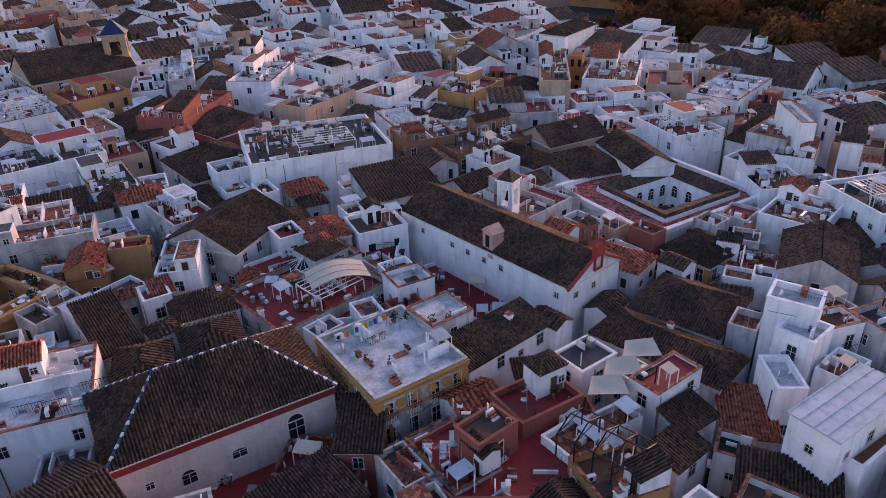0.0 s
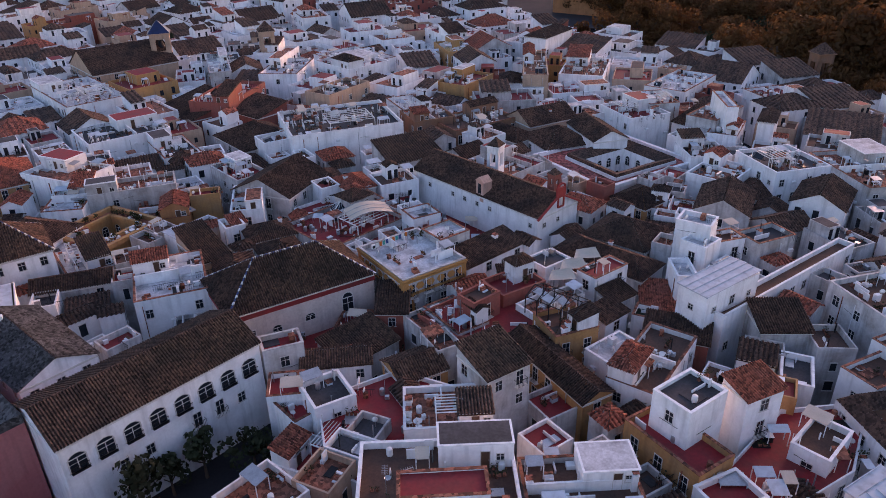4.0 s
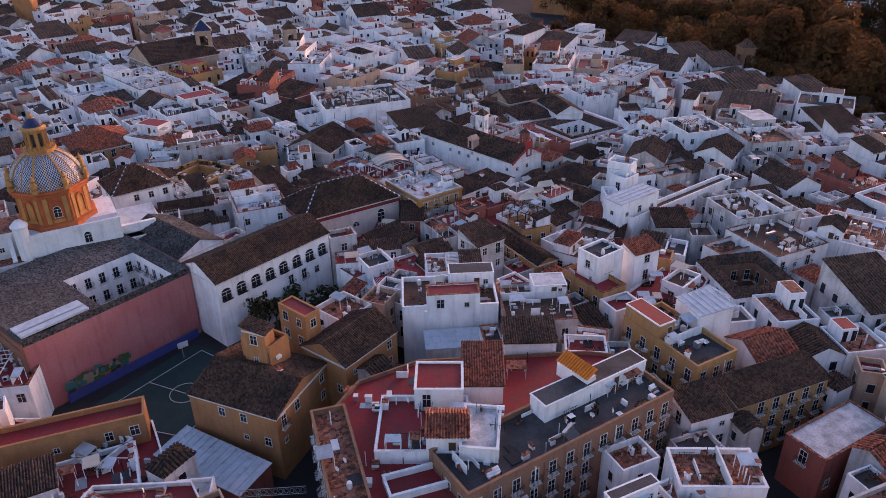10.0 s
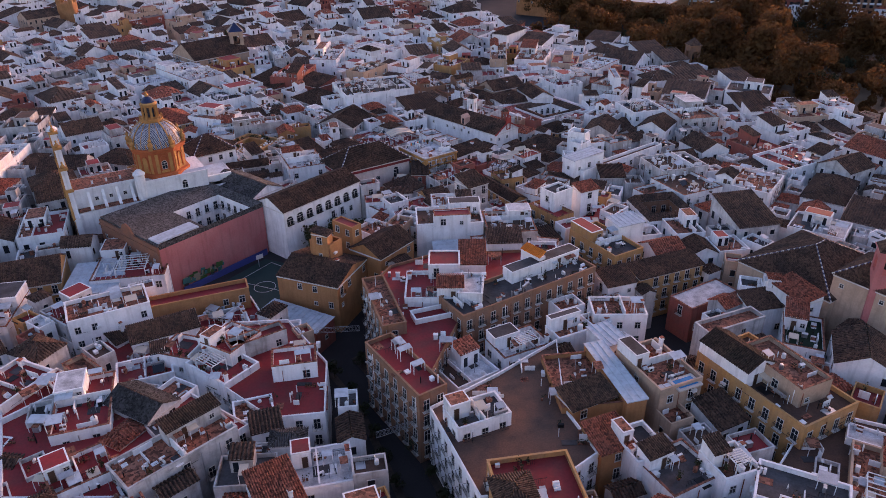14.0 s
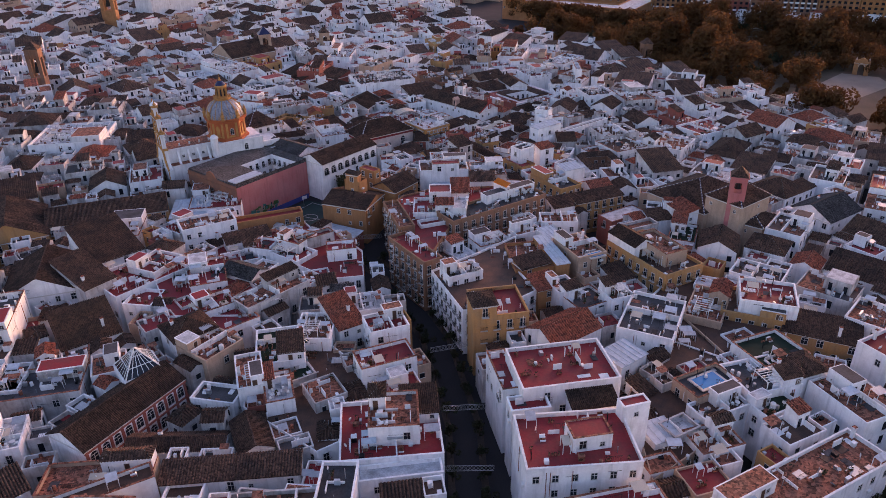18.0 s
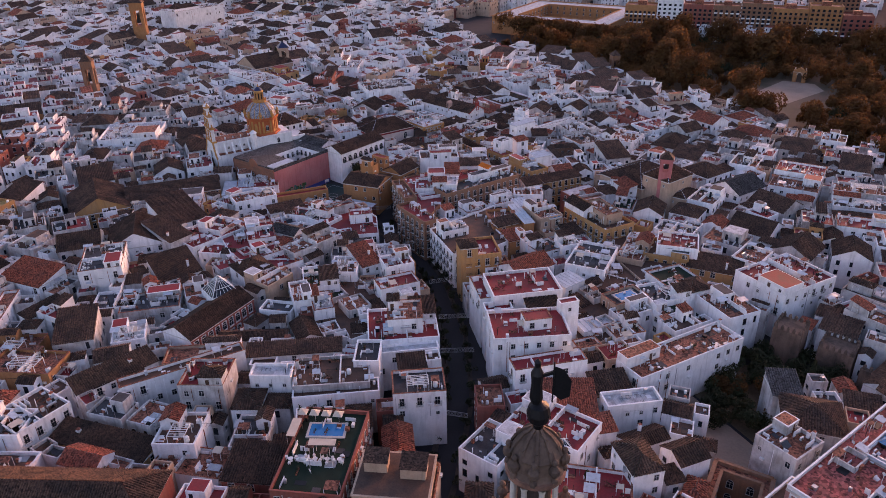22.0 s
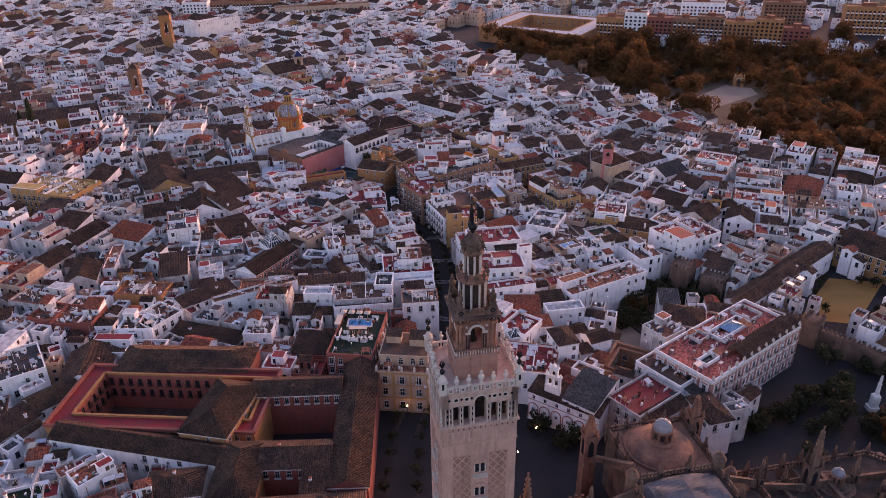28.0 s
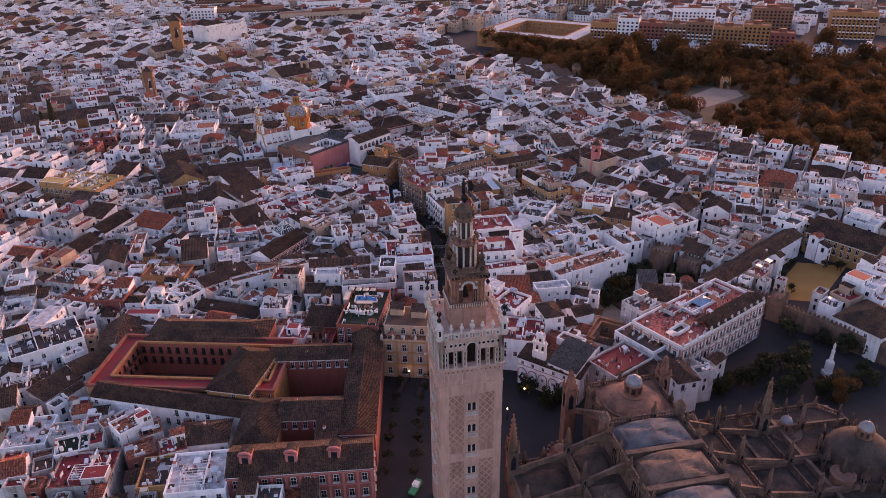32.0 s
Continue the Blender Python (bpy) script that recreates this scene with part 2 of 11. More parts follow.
# ---- shared pieces ----
def window_mesh(w, h, balcony=False, arched=False, grey=False):
    s = Shape()
    fr = 0.09
    s.box(-w / 2 - fr, -0.06, 0, -w / 2, 0.02, h, 0)
    s.box(w / 2, -0.06, 0, w / 2 + fr, 0.02, h, 0)
    s.box(-w / 2 - fr, -0.06, h, w / 2 + fr, 0.02, h + fr, 0)
    s.box(-w / 2 - fr - 0.05, -0.12, -0.08, w / 2 + fr + 0.05, 0.02, 0, 0)
    s.face([(-w / 2, -0.012, 0), (w / 2, -0.012, 0), (w / 2, -0.012, h), (-w / 2, -0.012, h)], 1)
    s.box(-0.03, -0.035, 0, 0.03, 0.0, h, 0)
    s.box(-w / 2, -0.035, h * 0.6, w / 2, 0.0, h * 0.6 + 0.05, 0)
    if arched:
        n = 6
        for i in range(n):
            a0, a1 = math.pi * i / n, math.pi * (i + 1) / n
            s.face([(0, -0.012, h), (w / 2 * math.cos(a0), -0.012, h + w / 2 * math.sin(a0)), (w / 2 * math.cos(a1), -0.012, h + w / 2 * math.sin(a1))], 1)
            r0, r1 = w / 2, w / 2 + fr
            s.face([(r0 * math.cos(a0), -0.06, h + r0 * math.sin(a0)), (r1 * math.cos(a0), -0.06, h + r1 * math.sin(a0)),
                    (r1 * math.cos(a1), -0.06, h + r1 * math.sin(a1)), (r0 * math.cos(a1), -0.06, h + r0 * math.sin(a1))], 0)
    if balcony:
        s.box(-w / 2 - 0.3, -0.55, -0.14, w / 2 + 0.3, 0, -0.06, 0, True)
        for i in range(9):
            x = -w / 2 - 0.28 + (w + 0.56) * i / 8
            s.box(x - 0.015, -0.54, -0.06, x + 0.015, -0.51, 0.9, 2)
        s.box(-w / 2 - 0.3, -0.55, 0.9, w / 2 + 0.3, -0.5, 0.95, 2, True)
        for sx in (-1, 1):
            s.beam((sx * (w / 2 + 0.28), -0.53, 0.92), (sx * (w / 2 + 0.28), 0, 0.92), 0.02, 2)
    return s.make("window", [FRAME, GLASS, IRON])


WINDOWS = [window_mesh(0.95, 1.35), window_mesh(1.0, 2.0, True), window_mesh(0.7, 0.8), window_mesh(1.1, 1.5), window_mesh(1.2, 1.5, arched=True)]


def door_mesh():
    s = Shape()
    s.box(-0.5, -0.05, 0, -0.42, 0.01, 2.1, 0)
    s.box(0.42, -0.05, 0, 0.5, 0.01, 2.1, 0)
    s.box(-0.5, -0.05, 2.1, 0.5, 0.01, 2.18, 0)
    s.box(-0.42, -0.03, 0, 0.42, 0, 2.1, 1)
    s.box(0.3, -0.07, 1.0, 0.36, -0.03, 1.06, 2)
    return s.make("door", [FRAME, WOOD, STEEL])


DOOR = door_mesh()


def chimney_mesh(h, w):
    s = Shape()
    s.box(-w, -w, -0.2, w, w, h, 0)
    s.box(-w - 0.08, -w - 0.08, h, w + 0.08, w + 0.08, h + 0.1, 0, True)
    for sx in (-1, 1):
        for sy in (-1, 1):
            s.box(sx * w * 0.7 - 0.06, sy * w * 0.7 - 0.06, h + 0.1, sx * w * 0.7 + 0.06, sy * w * 0.7 + 0.06, h + 0.35, 0)
    s.box(-w - 0.05, -w - 0.05, h + 0.35, w + 0.05, w + 0.05, h + 0.43, 1, True)
    return s.make("chimney", [WALLS["w"], TILE_RED])


CHIMNEYS = [chimney_mesh(1.3, 0.3), chimney_mesh(2.0, 0.28), chimney_mesh(0.9, 0.38)]


def ac_mesh():
    s = Shape()
    s.box(-0.45, -0.18, 0.12, 0.45, 0.18, 0.82, 0, True)
    s.lathe([(0.0, 0.0), (0.26, 0.0)], 10, 0, 0, 1)
    k = len(s.v) - 20
    for i in range(k, len(s.v)):
        x, y, z = s.v[i]
        s.v[i] = (x - 0.12, -0.187, 0.47 + y)
    for sx in (-0.35, 0.35):
        s.box(sx - 0.04, -0.2, 0, sx + 0.04, 0.2, 0.12, 1)
    return s.make("air_conditioner", [PLASTIC, IRON])


def tank_mesh():
    s = Shape()
    s.lathe([(0.01, 0.25), (0.5, 0.25), (0.52, 0.4), (0.52, 1.3), (0.4, 1.45), (0.12, 1.5), (0.0, 1.5)], 12, 0, 0, 0)
    for i in range(3):
        a = i * 2.1
        s.box(0.35 * math.cos(a) - 0.05, 0.35 * math.sin(a) - 0.05, 0, 0.35 * math.cos(a) + 0.05, 0.35 * math.sin(a) + 0.05, 0.26, 1)
    return s.make("water_tank", [PLASTIC, STEEL])


def antenna_mesh():
    s = Shape()
    s.beam((0, 0, 0), (0, 0, 3.2), 0.025)
    s.beam((-0.6, 0, 3.0), (0.6, 0, 3.0), 0.02)
    for i in range(6):
        x = -0.55 + 0.22 * i
        s.beam((x, -0.3, 3.0), (x, 0.3, 3.0), 0.012)
    s.lathe([(0.0, 1.6), (0.2, 1.63), (0.35, 1.75)], 10, 0.2, -0.2)
    return s.make("aerial", [STEEL])


def plant_mesh(seed):
    rng = random.Random(seed)
    s = Shape()
    s.lathe([(0.0, 0.0), (0.2, 0.0), (0.28, 0.45), (0.24, 0.45), (0.0, 0.42)], 8, 0, 0, 0)
    for _ in range(46):
        a, r, z = rng.uniform(0, 6.28), rng.uniform(0, 0.55), rng.uniform(0.45, 1.5)
        c = Vector((r * math.cos(a), r * math.sin(a), z))
        u = Vector((rng.uniform(-1, 1), rng.uniform(-1, 1), rng.uniform(-1, 1))).normalized() * 0.2
        v = Vector((rng.uniform(-1, 1), rng.uniform(-1, 1), rng.uniform(-1, 1))).normalized() * 0.12
        s.face([c - u, c + v, c + u, c - v], 1)
    return s.make("potted_plant", [FLOORS["t"], LEAF_DARK])


def table_mesh():
    s = Shape()
    s.lathe([(0.0, 0.70), (0.5, 0.70), (0.5, 0.74), (0.0, 0.74)], 12)
    s.beam((0, 0, 0), (0, 0, 0.7), 0.04)
    s.box(-0.25, -0.25, 0, 0.25, 0.25, 0.04)
    for a in (0.5, 2.6, 4.6):
        x, y = 0.85 * math.cos(a), 0.85 * math.sin(a)
        s.box(x - 0.22, y - 0.22, 0.42, x + 0.22, y + 0.22, 0.47, 0, True)
        for dx in (-0.18, 0.18):
            for dy in (-0.18, 0.18):
                s.box(x + dx - 0.02, y + dy - 0.02, 0, x + dx + 0.02, y + dy + 0.02, 0.42)
        s.box(x - 0.22 + 0.2 * math.cos(a), y - 0.22 + 0.2 * math.sin(a), 0.47, x + 0.22 + 0.2 * math.cos(a), y + 0.22 + 0.2 * math.sin(a), 0.85)
    return s.make("terrace_table", [PLASTIC])


def solar_mesh():
    s = Shape()
    s.face([(-1.0, -0.7, 0.35), (1.0, -0.7, 0.35), (1.0, 0.6, 1.25), (-1.0, 0.6, 1.25)], 0)
    s.face([(-1.0, 0.62, 1.22), (1.0, 0.62, 1.22), (1.0, -0.68, 0.31), (-1.0, -0.68, 0.31)], 1)
    for x in (-0.9, 0.9):
        s.beam((x, 0.6, 0), (x, 0.6, 1.22), 0.03, 1)
        s.beam((x, -0.7, 0), (x, -0.7, 0.33), 0.03, 1)
    s.beam((-1.1, 0.68, 1.4), (1.1, 0.68, 1.4), 0.2, 1)
    return s.make("solar_heater", [GLASS, STEEL])


ROOFTOP = {
    "air_conditioner": (ac_mesh(), "white metal air conditioning unit standing on a roof terrace", "air conditioner"),
    "water_tank": (tank_mesh(), "white round water tank on a roof terrace", "water tank"),
    "aerial": (antenna_mesh(), "thin steel television aerial with small dish on roof", "aerial"),
    "potted_plant": (plant_mesh(1), "leafy green plant in terracotta pot on terrace", "plant"),
    "potted_shrub": (plant_mesh(2), "bushy green shrub in clay pot on roof terrace", "plant"),
    "terrace_table": (table_mesh(), "white round table with chairs on a roof terrace", "table"),
    "solar_heater": (solar_mesh(), "tilted solar water heater with steel frame on roof", "solar panel"),
}


def on_roof(kind, m):
    me, label, cat = ROOFTOP[kind]
    ob = new(kind, me)
    ob.matrix_basis = m
    return tagged(ob, label, cat, "roof terrace fittings")


# ---- houses ----
HEIGHTS = {}
PLOTS = []  # footprints taken: x, y, width, depth, turn
WALL_WORDS = {"v": "weathered white", "s": "pale stone", "w": "white", "c": "cream", "y": "ochre yellow", "o": "orange", "p": "red", "k": "pink", "b": "brown"}
FLOOR_WORDS = {"p": "rose-red paved", "r": "red-painted", "t": "terracotta", "b": "worn brown", "g": "grey felt", "w": "white-painted", "e": "green", "y": "yellow paved"}


def ridge_caps(s, a, b, pitch=0.55, blue=False):
    a, b = Vector(a), Vector(b)
    n = max(2, int((b - a).length / pitch))
    for i in range(n):
        s.beam(a + (b - a) * (i / n), a + (b - a) * ((i + 0.86) / n), 0.13, (i % 2) if blue else 0)


def pitched(w, d, h, kind, over=0.35, pitch=0.5, rise=None):
    """The roof shape and the gable triangles of a house; returns roof, ridge caps, gables, rise."""
    roof, caps, gab = Shape(), Shape(), []
    W, D = w / 2 + over, d / 2 + over
    if kind == "S":
        r = rise or 0.25 * d
        roof.tiles((-W, -D, h), (W, -D, h), (0, 2 * D, r), pitch=pitch)
        roof.face([(-W, D, h + r - 0.02), (W, D, h + r - 0.02), (W, -D, h - 0.12), (-W, -D, h - 0.12)])
        gab = [[(-w / 2, -d / 2, h), (-w / 2, d / 2, h + r * 0.96), (-w / 2, d / 2, h)], [(w / 2, -d / 2, h), (w / 2, d / 2, h), (w / 2, d / 2, h + r * 0.96)],
               [(-w / 2, d / 2, h), (-w / 2, d / 2, h + r * 0.96), (w / 2, d / 2, h + r * 0.96), (w / 2, d / 2, h)]]
        return roof, None, gab, r
    along = w >= d
    if kind == "G":
        r = rise or 0.27 * min(w, d)
        if along:
            roof.tiles((-W, -D, h), (W, -D, h), (0, D, r), pitch=pitch)
            roof.tiles((W, D, h), (-W, D, h), (0, -D, r), pitch=pitch)
            ridge_caps(caps, (-W, 0, h + r), (W, 0, h + r))
            k = r * (1 - over / D * 0.2)
            gab = [[(sx * w / 2, -d / 2, h), (sx * w / 2, d / 2, h), (sx * w / 2, 0, h + k)] for sx in (-1, 1)]
        else:
            roof.tiles((W, -D, h), (W, D, h), (-W, 0, r), pitch=pitch)
            roof.tiles((-W, D, h), (-W, -D, h), (W, 0, r), pitch=pitch)
            ridge_caps(caps, (0, -D, h + r), (0, D, h + r))
            k = r * (1 - over / W * 0.2)
            gab = [[(-w / 2, sy * d / 2, h), (w / 2, sy * d / 2, h), (0, sy * d / 2, h + k)] for sy in (-1, 1)]
        return roof, caps, gab, r
    r = rise or 0.26 * min(w, d)
    k = min(W, D)
    roof.tiles((-W, -D, h), (W, -D, h), (0, k if along else D * 0 + k, r) if along else (0, k, r), k, k, pitch)
    roof.tiles((W, D, h), (-W, D, h), (0, -k, r), k, k, pitch)
    roof.tiles((W, -D, h), (W, D, h), (-k, 0, r), k, k, pitch)
    roof.tiles((-W, D, h), (-W, -D, h), (k, 0, r), k, k, pitch)
    e0, e1 = ((-W + k, 0, h + r), (W - k, 0, h + r)) if along else ((0, -D + k, h + r), (0, D - k, h + r))
    for cx, cy, e in ((-W, -D, e0), (W, -D, e1 if along else e0), (W, D, e1), (-W, D, e0 if along else e1)):
        ridge_caps(caps, (cx, cy, h + 0.08), e, blue=True)
    if (Vector(e1) - Vector(e0)).length > 1:
        ridge_caps(caps, e0, e1, blue=True)
    return roof, caps, [], r


def walls_shape(w, d, h, parapet, gables=()):
    s = Shape()
    H, t = h + parapet, 0.24
    x, y = w / 2, d / 2
    for a, b in (((-x, -y), (x, -y)), ((x, -y), (x, y)), ((x, y), (-x, y)), ((-x, y), (-x, -y))):
        s.face([(*a, -0.5), (*b, -0.5), (*b, H), (*a, H)])
    if parapet:
        xi, yi = x - t, y - t
        ring = [((-x, -y), (x, -y), (xi, -yi), (-xi, -yi)), ((x, -y), (x, y), (xi, yi), (xi, -yi)), ((x, y), (-x, y), (-xi, yi), (xi, yi)), ((-x, y), (-x, -y), (-xi, -yi), (-xi, yi))]
        for q in ring:
            s.face([(*p, H) for p in q])
            s.face([(*q[3], h), (*q[2], h), (*q[2], H), (*q[3], H)])
    for g in gables:
        s.face(g)
    return s


WINDOW_JOBS = []  # openings wait until all houses stand; those against a neighbour's wall are left out


def put_windows(root, w, d, h, rng, world_turn, mesh_pick, storeys, near, low=False):
    """Windows storey by storey on the walls that face the flight."""
    if mesh_pick == -2:
        return
    for side, (length, m0) in enumerate(((w, pose(0, -d / 2, 0)), (d, pose(w / 2, 0, 0, 0, 0, 90)), (w, pose(0, d / 2, 0, 0, 0, 180)), (d, pose(-w / 2, 0, 0, 0, 0, -90)))):
        facing = math.cos(radians(world_turn + (0, 90, 180, -90)[side]))
        if facing < 0.1 or length < 2.4:
            continue
        regular = mesh_pick == 1 and storeys > 2
        n = max(1, int(length / (2.6 if regular else 3.0 if near else 3.6)))
        for k in range(storeys):
            z = h - 2.75 - 3.1 * k
            if z < 0.3:
                break
            for i in range(n):
                if not regular and rng.random() < (0.4 if near else 0.6):
                    continue
                x = (i + 0.5) / n * length - length / 2
                me = WINDOWS[mesh_pick if mesh_pick >= 0 else rng.choice((0, 0, 1, 2, 3))]
                zz = z + (0.55 if me is not WINDOWS[1] else 0.15)
                WINDOW_JOBS.append((me, root, m0 @ pose(x, -0.004, zz), root.matrix_basis @ m0 @ Vector((x, -0.9, zz + 0.8))))


def fittings(w, d, h, rng, dense=1.0):
    """Small fixed pieces of a roof terrace: low walls, pipes, vents, mats, hatches, rails, steps, planters, lean-to canopies, dishes, tanks."""
    s = Shape()
    for _ in range(int(w * d / 4.2 * dense) + 2):
        x, y = rng.uniform(-0.46, 0.46) * w, rng.uniform(-0.46, 0.46) * d
        k = rng.random()
        if k < 0.14:
            ln = rng.uniform(0.8, 3.2)
            if rng.random() < 0.5:
                s.box(x, y, h, min(x + ln, w / 2 - 0.1), y + 0.14, h + rng.uniform(0.4, 1.5), 0)
            else:
                s.box(x, y, h, x + 0.14, min(y + ln, d / 2 - 0.1), h + rng.uniform(0.4, 1.5), 0)
        elif k < 0.30:
            a, b, c = rng.uniform(0.15, 0.5), rng.uniform(0.15, 0.5), rng.uniform(0.3, 1.1)
            s.box(x - a, y - b, h, x + a, y + b, h + c, rng.choice((0, 1, 2, 4, 3, 7)))
            if rng.random() < 0.4:
                s.box(x - a - 0.06, y - b - 0.06, h + c, x + a + 0.06, y + b + 0.06, h + c + 0.07, rng.choice((3, 0)), True)
        elif k < 0.42:
            s.beam((x, y, h), (x, y, h + rng.uniform(0.8, 2.4)), rng.uniform(0.03, 0.08), rng.choice((0, 1, 2)))
        elif k < 0.54:
            a, b = rng.uniform(0.4, 1.3), rng.uniform(0.4, 1.1)
            s.box(x - a, y - b, h + 0.021, x + a, y + b, h + 0.05 + 0.1 * rng.random(), rng.choice((1, 2, 3, 5, 5, 0)))
        elif k < 0.61:
            ln = rng.uniform(1.5, 3.5)
            n = int(ln / 0.3)
            for i in range(n):
                s.box(x + i * 0.3, y, h, x + i * 0.3 + 0.03, y + 0.03, h + 0.95, 2)
            s.box(x, y, h + 0.95, x + n * 0.3, y + 0.04, h + 1.0, 2, True)
        elif k < 0.67:
            for i in range(4):
                s.box(x, y + 0.28 * i, h, x + 0.9, y + 0.28 * i + 0.28, h + 0.18 * (i + 1), rng.choice((0, 3)))
        elif k < 0.80:  # a row of planters
            n = rng.choice((1, 2, 4))
            for i in range(n):
                px, py = (x + 0.5 * i, y) if w > d else (x, y + 0.5 * i)
                s.box(px - 0.16, py - 0.16, h, px + 0.16, py + 0.16, h + 0.3, 3)
                tall = rng.uniform(0.3, 1.1)
                for _ in range(9):
                    c = Vector((px + rng.gauss(0, 0.16), py + rng.gauss(0, 0.16), h + 0.3 + rng.random() * tall))
                    u = Vector((rng.uniform(-1, 1), rng.uniform(-1, 1), rng.uniform(-1, 1))).normalized() * 0.17
                    v = Vector((rng.uniform(-1, 1), rng.uniform(-1, 1), rng.uniform(-1, 1))).normalized() * 0.11
                    s.face([c - u, c + v, c + u, c - v], 6)
        elif k < 0.87:  # lean-to canopy on posts
            a, b, z = rng.uniform(0.6, 1.4), rng.uniform(0.5, 1.1), h + rng.uniform(1.9, 2.4)
            m = rng.choice((1, 3, 7, 7, 8))
            s.face([(x - a, y - b, z - 0.25), (x + a, y - b, z - 0.25), (x + a, y + b, z), (x - a, y + b, z)], m)
            s.face([(x - a, y + b, z - 0.06), (x + a, y + b, z - 0.06), (x + a, y - b, z - 0.31), (x - a, y - b, z - 0.31)], m)
            for ex, ey in ((-a, -b), (a, -b), (a, b), (-a, b)):
                s.beam((x + ex * 0.95, y + ey * 0.95, h), (x + ex * 0.95, y + ey * 0.95, z - (0.28 if ey < 0 else 0.04)), 0.04, 0)
        elif k < 0.93:  # dish on a short mast
            s.beam((x, y, h), (x, y, h + 0.9), 0.03, 1)
            n0 = len(s.v)
            s.lathe([(0.0, 0.0), (0.22, 0.05), (0.38, 0.16)], 8, 0, 0, 4)
            a = rng.uniform(2.2, 4.0)
            for q in range(n0, len(s.v)):
                vx, vy, vz = s.v[q]
                s.v[q] = (x + vx * math.sin(a) + vz * math.cos(a), y - vx * math.cos(a) + vz * math.sin(a), h + 1.0 + vy)
        else:
            s.lathe([(0.0, h + 0.9), (0.3, h + 0.85), (0.34, h + 0.7), (0.34, h), (0.36, h)], 8, x, y, rng.choice((4, 1, 3)))
    return s


FITTING_MATS = [WALLS["w"], STEEL, IRON, FLOORS["t"], PLASTIC, FLOORS["g"], LEAF_DARK, SHEET, CLOTH]


def wall_fixtures(s, w, d, h, rng):
    """Downpipes, cooler boxes, vents and cable runs on the outer walls."""
    for length, put in ((w, lambda u, o, z: (u, -d / 2 - o, z)), (d, lambda u, o, z: (w / 2 + o, u, z)), (d, lambda u, o, z: (-w / 2 - o, u, z))):
        for _ in range(int(length / 3.5)):
            u, k = rng.uniform(-0.45, 0.45) * length, rng.random()
            if k < 0.4:
                s.beam(put(u, 0.06, h - 0.1), put(u, 0.06, max(0.2, h - rng.uniform(3, 9))), 0.05, rng.choice((0, 1, 3)))
            elif k < 0.7:
                z = h - rng.uniform(1.0, 4.5)
                s.beam(put(u - 0.4, 0.2, z), put(u + 0.4, 0.2, z), 0.24, 4)
            else:
                z = h - rng.uniform(0.4, 3.2)
                s.beam(put(u, 0.03, z), put(u + rng.uniform(1.0, 3.0) * (1 if u < 0 else -1), 0.03, z - rng.uniform(0, 0.3)), 0.02, 2)
    return s


